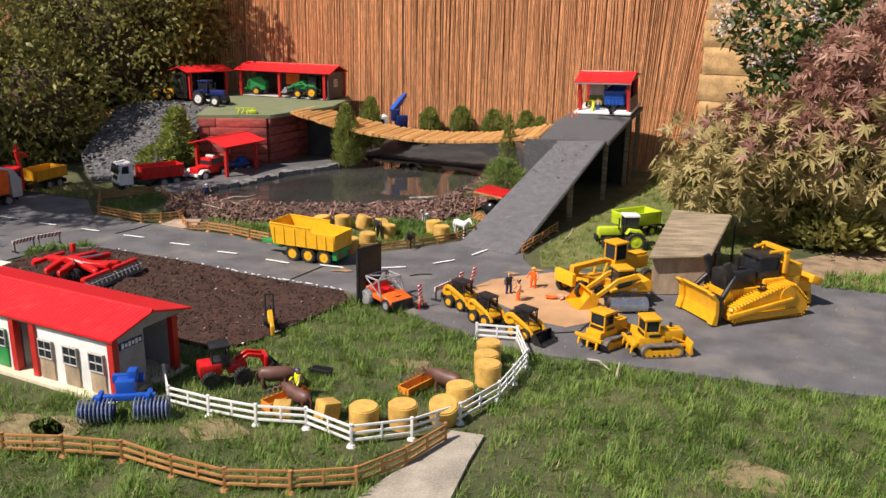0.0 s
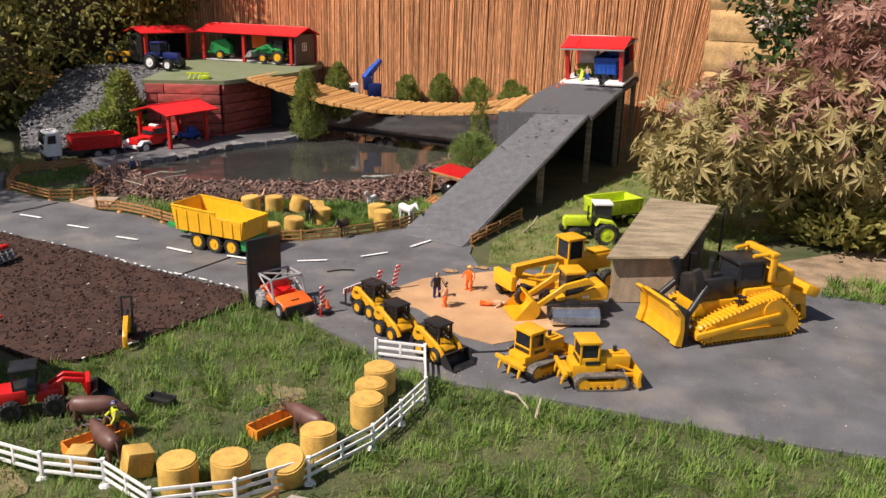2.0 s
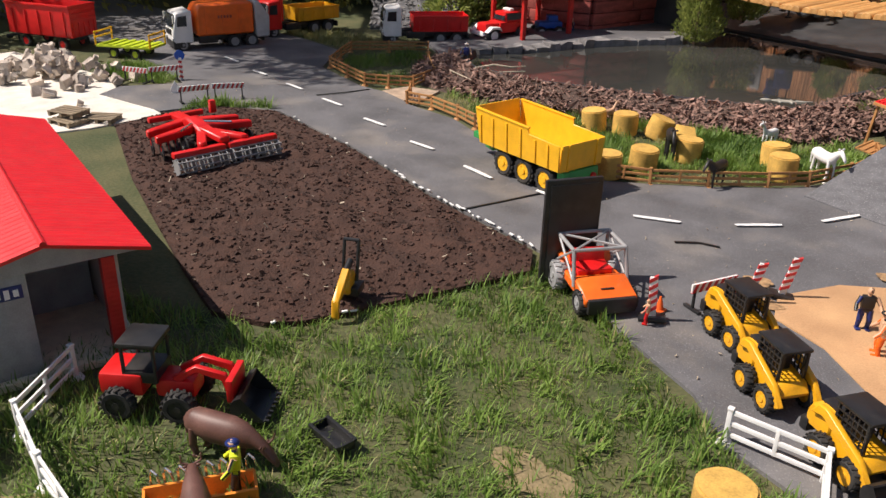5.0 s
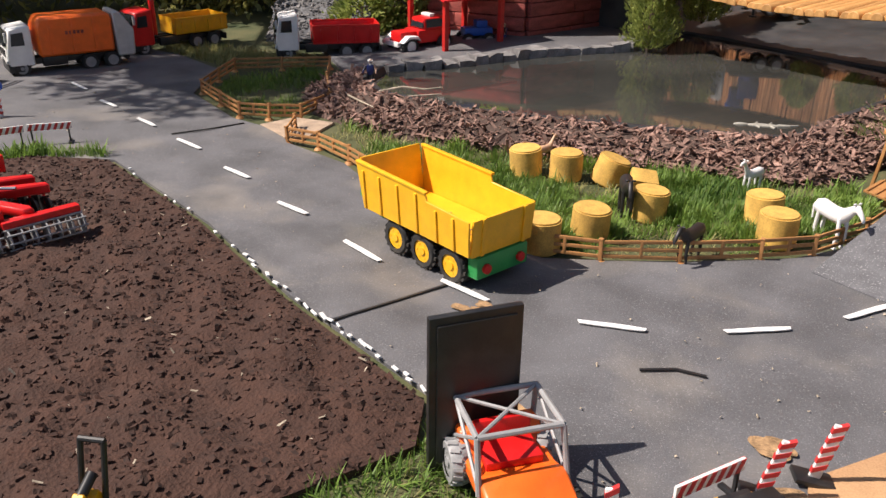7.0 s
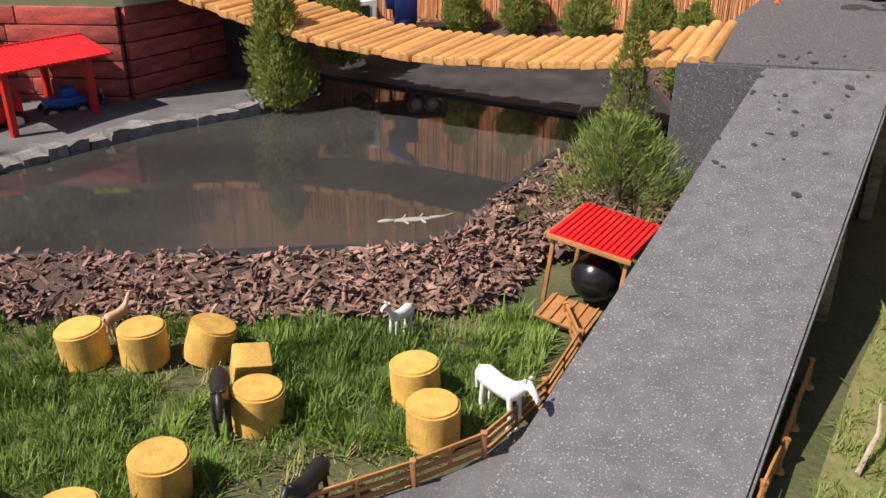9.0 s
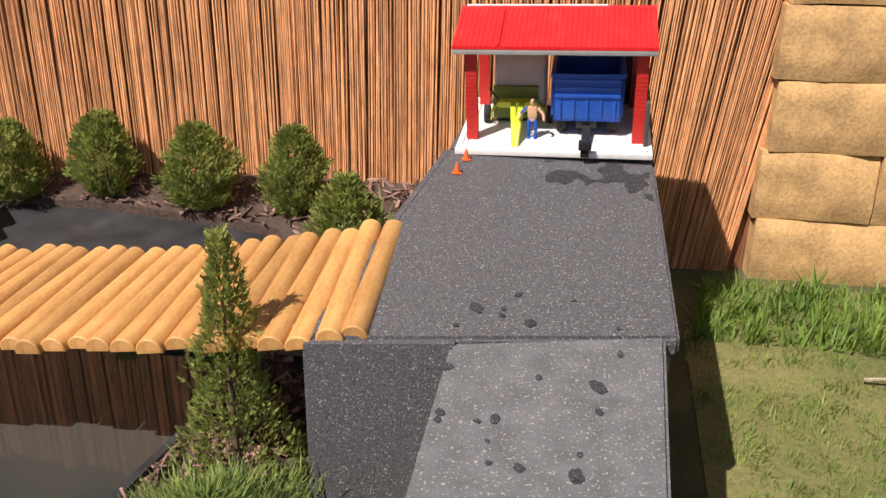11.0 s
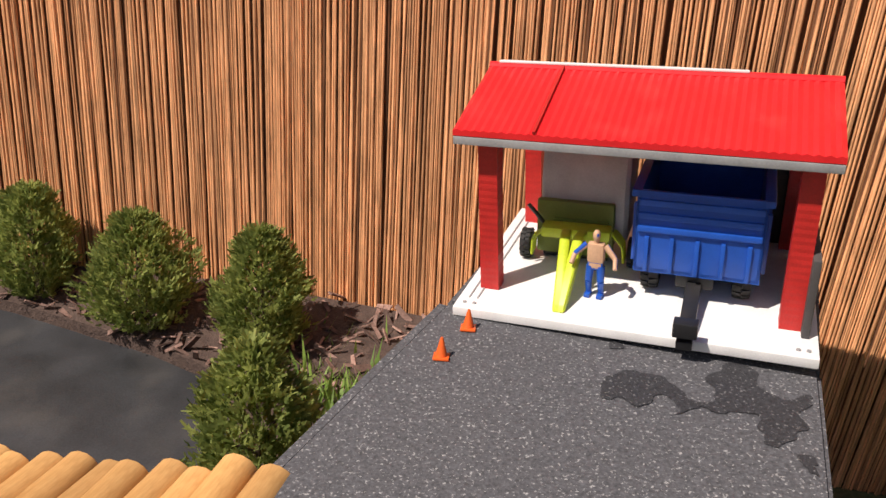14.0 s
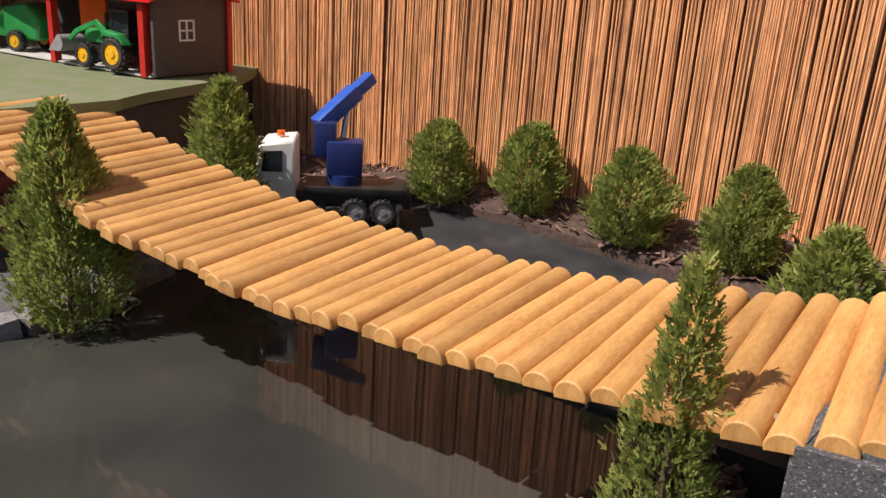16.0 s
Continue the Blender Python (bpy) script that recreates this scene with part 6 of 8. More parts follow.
bare = sheet("bare_earth", [(1.811, 5.220), (2.273, 5.189), (3.723, 5.385), (3.694, 6.157), (2.570, 6.063), (2.065, 5.666), (1.809, 5.458)], 0.006, 0.01, mat("dry_earth", (0.3, 0.21, 0.13), 0.95, var=0.25, scale=12, fine=150, bump=0.7, dist=0.008), "bare dry earth under the maple", grid=0.08, ripple=0.012)
sandy = sheet("bare_sand", [(-1.679, 5.423), (-1.500, 5.371), (-1.448, 5.423), (-1.500, 5.604), (-1.655, 5.561)], 0.0095, 0.01, mat("pale_sand", (0.42, 0.31, 0.22), 0.95, var=0.2, scale=15, fine=250, bump=0.6), "patch of pale sand between the pens", grid=0.05, ripple=0.004)

# ---- kerb stones along the pond ----
kerb = thing("kerb", (0, 0, 0), 0, "row of rough grey stones along the pond edge", "kerb", kind="structure")
kp = [(-1.755, 6.176), (-1.610, 6.361), (-1.453, 6.795), (-1.166, 7.210), (-1.162, 7.682)]
kv = [Vector((x, y, 0)) for x, y in kp]
for a, b in zip(kv, kv[1:]):
    n = max(2, int((b - a).length / 0.075))
    for i in range(n):
        p = a.lerp(b, (i + 0.5) / n)
        bm = bmesh.new()
        box(bm, (0, 0, 0), ((b - a).length / n * 0.95, rng.uniform(0.06, 0.085), 0.06))
        bmesh.ops.subdivide_edges(bm, edges=bm.edges[:], cuts=1, use_grid_fill=True)
        for v in bm.verts:
            v.co += Vector((rng.uniform(-1, 1), rng.uniform(-1, 1), rng.uniform(-1, 1))) * 0.007
        ob = part("stone", bm, KERBSTONE, kerb)
        ob.matrix_local = pose(p.x, p.y, 0.06 + rng.uniform(-0.01, 0.008), rng.uniform(-6, 6), rng.uniform(-6, 6), math.degrees(math.atan2(b.y - a.y, b.x - a.x)))

# ---- white farm house ----
house = thing("farm_house", (-0.604, 3.268, 0.0), -15.0, "white toy farm building with red roof and grey doors", "building")
HL, HD = 1.0, 0.3
bm = bmesh.new()
box(bm, (-HL / 2, HD / 2 - 0.012, 0.006), (HL + 0.02, HD + 0.05, 0.018), bevel=0.002)
part("floor_slab", bm, mat("cream_plastic", (0.72, 0.64, 0.46), 0.5), house, "cream floor plate")
for x in (-0.012, -0.39, -0.495, -0.75, -0.98):
    post(house, x, 0.0, 0.014, 0.222, 0.024)
post(house, -0.012, 0.27, 0.014, 0.222, 0.024)
for x0, x1 in ((-0.378, -0.024), (-0.738, -0.507), (-0.968, -0.762)):
    bm = bmesh.new()
    box(bm, ((x0 + x1) / 2, 0.004, 0.118), (x1 - x0, 0.012, 0.208), bevel=0.001)
    part("front_wall", bm, WHITE, house, "white front panel")
bm = bmesh.new()
box(bm, (-0.012, 0.07, 0.118), (0.012, 0.118, 0.208), bevel=0.001)
part("side_wall", bm, GREY, house, "grey end panel")
bm = bmesh.new()
box(bm, (-HL / 2, HD - 0.01, 0.118), (HL - 0.08, 0.012, 0.208), bevel=0.001)
part("rear_wall", bm, LIGHTGREY, house)
for x in (-0.25, -0.39, -0.495):
    bm = bmesh.new()
    box(bm, (x, 0.15, 0.118), (0.012, 0.25, 0.208), bevel=0.001)
    part("inner_wall", bm, GREY, house)
for x in (-0.084, -0.208, -0.33, -0.57, -0.66, -0.82, -0.91):
    green = x < -0.5
    bm = bmesh.new()
    box(bm, (x, -0.005, 0.09), (0.07, 0.007, 0.145), bevel=0.001)
    dr = part("door", bm, GREEN if green else TAN, house, "grey-brown half-glazed door" if not green else "green door")
    bm = bmesh.new()
    box(bm, (x, -0.0095, 0.13), (0.062, 0.003, 0.062))
    part("pane", bm, GLASS, dr)
    for dx in (-0.032, 0.0, 0.032):
        bm = bmesh.new()
        box(bm, (x + dx, -0.011, 0.13), (0.004, 0.004, 0.066))
        part("glazing_bar", bm, GREY, dr)
    for dz in (-0.032, 0.0, 0.032):
        bm = bmesh.new()
        box(bm, (x, -0.0115, 0.13 + dz), (0.068, 0.004, 0.004))
        part("glazing_bar", bm, LIGHTGREY, dr)
roof_sheet(house, HL, 0.37, 0.229, 0.276, -0.02, over=0.01)
for ch in house.children:
    if ch.name.startswith(("roof", "ridge_cap")):
        ch.location.x = -HL
bm = bmesh.new()
box(bm, (-HL / 2, -0.008, 0.218), (HL, 0.01, 0.012), bevel=0.002)
part("gutter", bm, GREY, house, "grey eave gutter")
bm = bmesh.new()
box(bm, (-0.0045, 0.07, 0.19), (0.004, 0.1, 0.026), bevel=0.001)
sg = part("sign", bm, NAVY, house, "dark blue name plate")
for k in range(6):
    bm = bmesh.new()
    box(bm, (-0.0015, 0.033 + 0.015 * k, 0.19), (0.003, 0.009, 0.013 if k % 2 else 0.018))
    part("letter_bar", bm, WHITE, sg)
bm = bmesh.new()
plate(bm, [(-0.015, 0.224), (0.165, 0.27), (0.345, 0.224)], 0.008, "yz", (-0.006, 0, -0.001))
part("gable", bm, GREY, house)


# ---- fences ----
def fence_run(name, pts, label, material, h=0.07, rails=3, group="", foot=True, lean=0.0, mid=True, thick=0.0045):
    t = thing(name, (pts[0][0], pts[0][1], 0.0), 0, label, "fence", group)
    o = Vector((pts[0][0], pts[0][1], 0))
    for i, p in enumerate(pts):
        q = Vector((p[0], p[1], 0)) - o
        bm = bmesh.new()
        box(bm, (0, 0, h / 2), (0.009, 0.009, h), bevel=0.0015)
        box(bm, (0, 0, h), (0.011, 0.011, 0.005), bevel=0.0015)
        if foot:
            rod(bm, (0, 0, 0), (0, 0, 0.008), 0.016, 0.011, n=10)
        ob = part("post", bm, material, t)
        ob.matrix_local = pose(q.x, q.y, 0, lean * rng.uniform(-1, 1), lean * rng.uniform(-1, 1), rng.uniform(0, 30))
        if i + 1 < len(pts):
            n = Vector((pts[i + 1][0], pts[i + 1][1], 0)) - o
            d = n - q
            ang = math.degrees(math.atan2(d.y, d.x))
            for k in range(rails):
                z = h * (0.3 + 0.62 * k / max(1, rails - 1))
                bm = bmesh.new()
                box(bm, (0, 0, 0), (d.length - 0.008, thick, 0.0085), bevel=0.001)
                ob = part("rail", bm, material, t)
                c = (q + n) / 2
                ob.matrix_local = pose(c.x, c.y, z, 0, rng.uniform(-1, 1) * lean * 0.3, ang)
            if mid:
                bm = bmesh.new()
                box(bm, (0, 0, 0), (0.007, thick * 1.3, h * 0.72), bevel=0.001)
                ob = part("batten", bm, material, t)
                c = (q + n) / 2
                ob.matrix_local = pose(c.x, c.y, h * 0.6, 0, 0, ang)
    return t


fence_run("white_fence", [(-0.533, 3.431), (-0.433, 3.282), (-0.273, 3.246), (-0.100, 3.224), (0.063, 3.239), (0.235, 3.164), (0.404, 3.249), (0.532, 3.381), (0.634, 3.571), (0.668, 3.715), (0.699, 3.869), (0.638, 4.091), (0.474, 4.088)],
          "white plastic toy paddock fence on the grass", WHITE, 0.074)
fence_run("brown_fence", [(-1.652, 2.804), (-1.480, 2.830), (-1.302, 2.849), (-1.107, 2.890), (-0.929, 2.887), (-0.750, 2.894), (-0.571, 2.921), (-0.390, 2.936), (-0.206, 2.889), (-0.033, 2.860), (0.146, 2.889), (0.318, 2.948), (0.426, 3.083), (0.511, 3.244)],
          "low brown plastic toy fence across the lawn", WOOD, 0.07, lean=3, thick=0.006)
fence_run("paddock_fence", [(-1.551, 5.471), (-1.458, 5.346), (-1.339, 5.367), (-1.169, 5.327), (-1.034, 5.274), (-0.887, 5.218), (-0.721, 5.170), (-0.556, 5.132), (-0.401, 5.114), (-0.246, 5.178), (-0.098, 5.284), (0.042, 5.415), (0.134, 5.515), (0.209, 5.699), (0.244, 5.890), (0.202, 6.002)],
          "brown wooden toy fence round the horse paddock", WOOD, 0.06, lean=4)
fence_run("pen_fence", [(-2.195, 5.582), (-1.999, 5.513), (-1.819, 5.451), (-1.717, 5.498), (-1.629, 5.571), (-1.675, 5.763), (-1.912, 5.990), (-2.122, 6.223), (-2.272, 6.073), (-2.410, 5.924), (-2.308, 5.754), (-2.195, 5.582)],
          "brown wooden toy fence of a small empty pen", WOOD, 0.06, lean=3)
fence_run("side_fence", [(0.529, 5.362), (0.569, 5.505), (0.606, 5.624), (0.642, 5.756), (0.684, 5.903)], "leaning brown toy fence beside the ramp", WOOD, 0.06, lean=14)

# ---- bales ----
bm = bmesh.new()
rod(bm, (0, 0, 0), (0, 0, 0.082), 0.047, n=32)
bmesh.ops.bevel(bm, geom=[e for e in bm.edges if abs(e.verts[0].co.z - e.verts[1].co.z) < 1e-4], offset=0.004, segments=2, affect="EDGES")
for v in bm.verts:
    v.co += Vector((v.co.x, v.co.y, 0)) * 0.03 * noise.noise(v.co * 40)
bale0 = solid("round_bale", bm, BALE, "golden round straw bale standing on end", "bale", "straw bales")
spots = [(0.243, 3.272, 0, 0), (0.358, 3.316, 0, 0), (0.475, 3.388, 8, -20), (0.51, 3.496, 2, 4), (0.579, 3.685, 0, 0), (0.56, 3.778, 2, 0), (0.554, 3.88, 0, 0),
         (-0.705, 5.597, 4, 3), (-0.588, 5.623, 0, 0), (-0.485, 5.672, -10, 16), (-0.276, 5.498, 0, 4), (-0.338, 5.293, 4, 0), (-0.39, 5.15, 0, 0), (-0.028, 5.653, 0, 3), (0.039, 5.536, 0, 0)]
for i, (x, y, rx, ry) in enumerate(spots):
    m = pose(x, y, 0.004 if not (rx or ry) else 0.0, rx, ry, 40 * i)
    if i == 0:
        bale0.matrix_world = m
    else:
        copy_thing(bale0, m)
bm = bmesh.new()
box(bm, (0, 0, 0.029), (0.056, 0.05, 0.058), bevel=0.004)
sq = solid("square_bale", bm, BALE, "golden square straw bale by the white fence", "bale", "straw bales")
sq.matrix_world = pose(-0.033, 3.283, 0.002, 0, 0, 15)
copy_thing(sq, pose(0.108, 3.297, 0.006, 0, 12, 50) @ Matrix.Scale(1.15, 4))
copy_thing(sq, pose(-0.356, 5.616, 0.008, 18, 8, 35) @ Matrix.Scale(1.25, 4))


# ---- animals and figures, each one plain mesh ----
def loft(bm, rows, n=12):
    """A skin through oval cross-sections (x, z, half width, half height)."""
    rings = []
    for x, z, w, h in rows:
        rings.append([bm.verts.new((x, w * math.cos(k * math.tau / n), z + h * math.sin(k * math.tau / n))) for k in range(n)])
    for a, b in zip(rings, rings[1:]):
        for k in range(n):
            bm.faces.new((a[k], a[(k + 1) % n], b[(k + 1) % n], b[k]))
    bm.faces.new(rings[0][::-1])
    bm.faces.new(rings[-1])


COW = [(-0.08, 0.078, 0.004, 0.008), (-0.077, 0.078, 0.02, 0.022), (-0.06, 0.078, 0.027, 0.031), (-0.02, 0.073, 0.031, 0.036), (0.03, 0.074, 0.03, 0.035), (0.058, 0.08, 0.024, 0.03), (0.078, 0.085, 0.017, 0.022), (0.095, 0.086, 0.013, 0.016), (0.11, 0.08, 0.013, 0.015), (0.128, 0.068, 0.01, 0.011), (0.135, 0.062, 0.007, 0.007)]
HORSE = [(-0.06, 0.088, 0.004, 0.008), (-0.057, 0.088, 0.015, 0.018), (-0.04, 0.09, 0.0195, 0.023), (0.0, 0.086, 0.018, 0.022), (0.03, 0.088, 0.018, 0.023), (0.045, 0.098, 0.014, 0.022), (0.057, 0.113, 0.009, 0.018), (0.067, 0.127, 0.0075, 0.014), (0.076, 0.134, 0.008, 0.011), (0.09, 0.127, 0.0065, 0.008), (0.1, 0.118, 0.005, 0.006)]


def beast(name, at, rz, label, material, rows=COW, leg=0.05, horns=False, s=1.0, cat="animal", nod=0.0):
    """A standing toy animal; nod lowers or lifts its head."""
    bm = bmesh.new()
    loft(bm, [(x, z + (nod * (x - 0.045) if x > 0.045 else 0), w, h) for x, z, w, h in rows])
    w = max(r[2] for r in rows)
    zb = rows[3][1]
    x0, x1 = rows[2][0], rows[4][0]
    for x, bend in ((x0 + 0.004, -1), (x1 + 0.006, 1)):
        for sy in (-1, 1):
            y = sy * w * 0.62
            tube(bm, [(x, y, zb), (x + 0.005 * bend, y, leg * 0.55), (x, y, leg * 0.3), (x + 0.001, y, 0.0)], w * 0.3, 8, w * 0.2)
            box(bm, (x + 0.002, y, 0.003), (w * 0.5, w * 0.42, 0.006), bevel=0.001)
    hx, hz = rows[-3][0], rows[-3][1] + nod * (rows[-3][0] - 0.045)
    for sy in (-1, 1):
        ball(bm, (hx - 0.006, sy * w * 0.42, hz + 0.012), (0.006, 0.012, 0.007), n=6)
        if horns:
            tube(bm, [(hx, sy * 0.007, hz + 0.012), (hx + 0.004, sy * 0.02, hz + 0.016), (hx + 0.008, sy * 0.02, hz + 0.03)], 0.003, 6, 0.0015)
    tz = rows[1][1]
    tube(bm, [(rows[0][0] + 0.002, 0, tz + 0.014), (rows[0][0] - 0.01, 0, tz - 0.004), (rows[0][0] - 0.008, 0, tz - 0.04)], 0.0045, 6, 0.003)
    ob = solid(name, bm, material, label, cat, "toy animals", smooth=60)
    ob.matrix_world = pose(at[0], at[1], at[2], 0, 0, rz) @ Matrix.Scale(s, 4)
    return ob


beast("cow", (0.448, 3.579, 0.003), 154, "brown toy cow feeding at the orange trough", COWBROWN, horns=True, cat="cow", nod=-0.1, s=0.78)
beast("cow", (-0.006, 3.348, 0.002), 150, "brown toy cow beside the square bales", COWBROWN, horns=True, cat="cow", nod=0.1, s=0.74)
beast("cow", (-0.133, 3.480, 0.003), 20, "dark brown toy cow beside the red loader", COWBROWN, horns=True, cat="cow", nod=-0.45, s=0.78)
beast("horse", (-0.327, 5.47, 0.003), 300, "black toy horse beside a straw bale", HORSEBLACK, HORSE, 0.06, cat="horse", nod=-0.5, s=0.92)
beast("horse", (-0.09, 5.312, 0.003), 262, "black and white toy horse at the fence", HORSEBLACK, HORSE, 0.06, cat="horse", nod=-0.5, s=0.78)
beast("horse", (0.138, 5.622, 0.003), -35, "white toy horse looking over the paddock fence", WHITE, HORSE, 0.06, cat="horse", nod=-0.3, s=0.92)
beast("goat", (-0.127, 5.86, 0.003), 250, "small white toy goat standing in the grass", WHITE, HORSE, 0.06, s=0.62, cat="goat", nod=0.5)
beast("goat", (-0.705, 5.7, 0.003), 80, "small pale brown toy goat behind the bales", SKIN, HORSE, 0.06, s=0.55, cat="goat", nod=0.4)
bm = bmesh.new()
ball(bm, (0, 0, 0.002), (0.1, 0.022, 0.012), n=12)
tube(bm, [(0.04, 0, 0.003), (0.075, 0.006, 0.003), (0.1, 0.02, 0.003)], 0.006, 6, 0.002)
ball(bm, (-0.06, 0, 0.003), (0.045, 0.014, 0.01), n=8)
for sx in (-0.02, 0.02):
    for sy in (-1, 1):
        tube(bm, [(sx, sy * 0.008, 0.003), (sx + 0.008, sy * 0.028, 0.003)], 0.004, 6, 0.003)
croc = solid("crocodile", bm, mat("pale_grey_rubber", (0.34, 0.32, 0.27), 0.6), "pale toy crocodile floating in the pond", "crocodile", "toy animals", smooth=60)
croc.matrix_world = pose(-0.258, 6.355, WATER_Z - 0.003, 0, 0, 26) @ Matrix.Scale(1.15, 4)


def figure(name, at, rz, label, legs, shirt, skin=None, lie=False, hat=None, s=1.0, arms=20.0):
    """A jointed toy figure as one mesh: trousers, shirt and head in their colours."""
    bm = bmesh.new()

    def paint(i, before):
        for f in bm.faces:
            if f.index == -1:
                f.material_index = i
        bm.faces.index_update()
    bm.faces.index_update()
    for sy in (-1, 1):
        rod(bm, (0, sy * 0.009, 0.05), (0.004, sy * 0.011, 0.026), 0.008, 0.0065, n=8)
        rod(bm, (0.004, sy * 0.011, 0.026), (0, sy * 0.011, 0.004), 0.0065, 0.005, n=8)
        box(bm, (0.005, sy * 0.011, 0.003), (0.02, 0.01, 0.006), bevel=0.001)
    box(bm, (0, 0, 0.052), (0.014, 0.027, 0.014), bevel=0.003)
    n0 = len(bm.faces)
    box(bm, (0, 0, 0.072), (0.017, 0.03, 0.032), bevel=0.005)
    for sy in (-1, 1):
        e = Vector((0.008, sy * (0.018 + 0.0004 * arms), 0.068))
        rod(bm, (0, sy * 0.017, 0.084), e, 0.0055, 0.0045, n=8)
        rod(bm, e, e + Vector((0.012, sy * 0.003, -0.012)), 0.0045, 0.004, n=8)
    n1 = len(bm.faces)
    ball(bm, (0.001, 0, 0.1), (0.016, 0.014, 0.018), n=10)
    rod(bm, (0, 0, 0.086), (0, 0, 0.095), 0.005, n=8)
    n2 = len(bm.faces)
    if hat:
        ball(bm, (0, 0, 0.106), (0.019, 0.018, 0.012), n=10)
        rod(bm, (0.002, 0, 0.1045), (0.002, 0, 0.106), 0.012, n=12)
    bm.faces.ensure_lookup_table()
    for i, f in enumerate(bm.faces):
        f.material_index = 0 if i < n0 else 1 if i < n1 else 2 if i < n2 else 3
    me = mesh_of(name, bm, legs, 50)
    for m_ in (shirt, skin or SKIN, hat or shirt):
        me.materials.append(m_)
    ob = new(name, me)
    tagged(ob, label, "figure", "toy figures")
    ob.matrix_world = pose(at[0], at[1], at[2], 0, 88 if lie else 0, rz) @ Matrix.Scale(s * 0.93, 4)
    return ob


figure("toy_figure", (0.593, 4.565, 0.012), 200, "toy worker figure in orange trousers on the sand", ORANGE, SKIN, hat=BLACK)
figure("toy_figure", (0.536, 4.659, 0.012), 300, "toy worker figure in dark clothes on the sand", NAVY, BLACK)
figure("toy_figure", (0.642, 4.771, 0.012), 250, "toy worker figure in orange overalls with yellow helmet", ORANGE, ORANGE, hat=YELLOW2)
figure("toy_figure", (0.713, 4.628, 0.022), 10, "toy worker figure in orange lying on the sand", ORANGE, SKIN, lie=True)
figure("toy_figure", (-0.041, 3.442, 0.005), 230, "toy farmer figure in a yellow shirt beside the cows", BLACK, mat("neon_yellow", (0.6, 0.7, 0.02), 0.5), hat=NAVY)
shelter_figure = figure("toy_figure", (0, 0, 0), 0, "toy figure in blue trousers and beige shirt in the shelter", BLUE, SKIN, arms=45)
shelter_figure.matrix_world = garage.matrix_world @ pose(0.192, 0.055, 0.0145, 0, 0, 265) @ Matrix.Diagonal((0.78, 0.78, 0.92, 1))
figure("toy_figure", (-1.630, 5.944, 0.055), 300, "toy figure in dark clothes with pale helmet on the pond bank", BLACK, NAVY, hat=WHITE)
figure("toy_figure", (-1.810, 7.159, 0.02), 250, "toy figure standing in the shade of the red shelter", NAVY, BLACK)
figure("toy_figure", (0.177, 4.358, 0.01), 200, "toy figure in red sitting near the buggy", RED, SKIN, s=0.6)


# ---- troughs, tray, racks ----
TROUGH = mat("orange_trough", (0.78, 0.26, 0.03), 0.5, var=0.1, bump=0.05)


def trough(at, rz, l=0.21):
    t = thing("feed_trough", at, rz, "orange toy feed trough with bent wire hay rack", "trough", "feed troughs")
    bm = bmesh.new()
    plate(bm, [(-0.026, 0.034), (-0.018, 0.0), (0.018, 0.0), (0.026, 0.034), (0.021, 0.034), (0.014, 0.006), (-0.014, 0.006), (-0.021, 0.034)], l, "yz")
    for sx in (-1, 1):
        box(bm, (sx * l / 2, 0, 0.016), (0.004, 0.05, 0.032))
    part("tub", bm, TROUGH, t)
    for k in range(8):
        x = -l / 2 + l * (k + 0.5) / 8
        bm = bmesh.new()
        tube(bm, [(x, 0.03, 0.0), (x, 0.032, 0.05), (x + 0.004, 0.026, 0.062), (x + 0.012, 0.018, 0.058), (x + 0.014, 0.016, 0.045)], 0.0022, 6)
        part("wire", bm, STEEL, t)
    return t


trough((0.349, 3.604, 0.0), 61, 0.17)
trough((-0.064, 3.391, 0.0), 58, 0.165)
bm = bmesh.new()
open_box(bm, 0.085, 0.035, 0.016, 0.003, (0, 0, 0))
tray = solid("black_tray", bm, BLACK, "small black plastic trough lying in the grass", "tray")
tray.matrix_world = pose(-0.025, 3.625, 0.012, 0, 0, -8)
bm = bmesh.new()
for k in range(9):
    rod(bm, (-0.03 + 0.0075 * k, 0, 0), (-0.03 + 0.0075 * k, 0.03, 0.012), 0.0012, n=5)
for y, z in ((0, 0), (0.03, 0.012)):
    rod(bm, (-0.032, y, z), (0.032, y, z), 0.0015, n=5)
grid = solid("wire_grid", bm, BLACK, "small black wire rack leaning by the bales", "rack")
grid.matrix_world = pose(0.626, 3.694, 0.012, 20, 0, 60)


# ---- barriers, cones and signs ----
STRIPE_RED = mat("stripe_red", (0.5, 0.03, 0.03), 0.5, var=0.1)


def barrier(at, rz, label="red and white striped toy road barrier", w=0.13):
    t = thing("road_barrier", at, rz, label, "barrier", "road barriers")
    bm = bmesh.new()
    box(bm, (0, 0, 0.055), (w, 0.005, 0.022), bevel=0.001)
    b = part("panel", bm, WHITE, t)
    n = 7
    for k in range(n):
        bm = bmesh.new()
        x = -w / 2 + w * (k + 0.5) / n
        q = w / n * 0.25
        plate(bm, [(x - q - 0.005, 0.0445), (x + q - 0.005, 0.0445), (x + q + 0.005, 0.0655), (x - q + 0.005, 0.0655)], 0.0066, "xz")
        part("stripe", bm, STRIPE_RED, b)
    for sx in (-1, 1):
        bm = bmesh.new()
        box(bm, (sx * w * 0.42, 0, 0.03), (0.005, 0.006, 0.06), bevel=0.001)
        box(bm, (sx * w * 0.42, 0, 0.003), (0.01, 0.05, 0.006), bevel=0.001)
        part("leg", bm, BLACK, t)
    return t


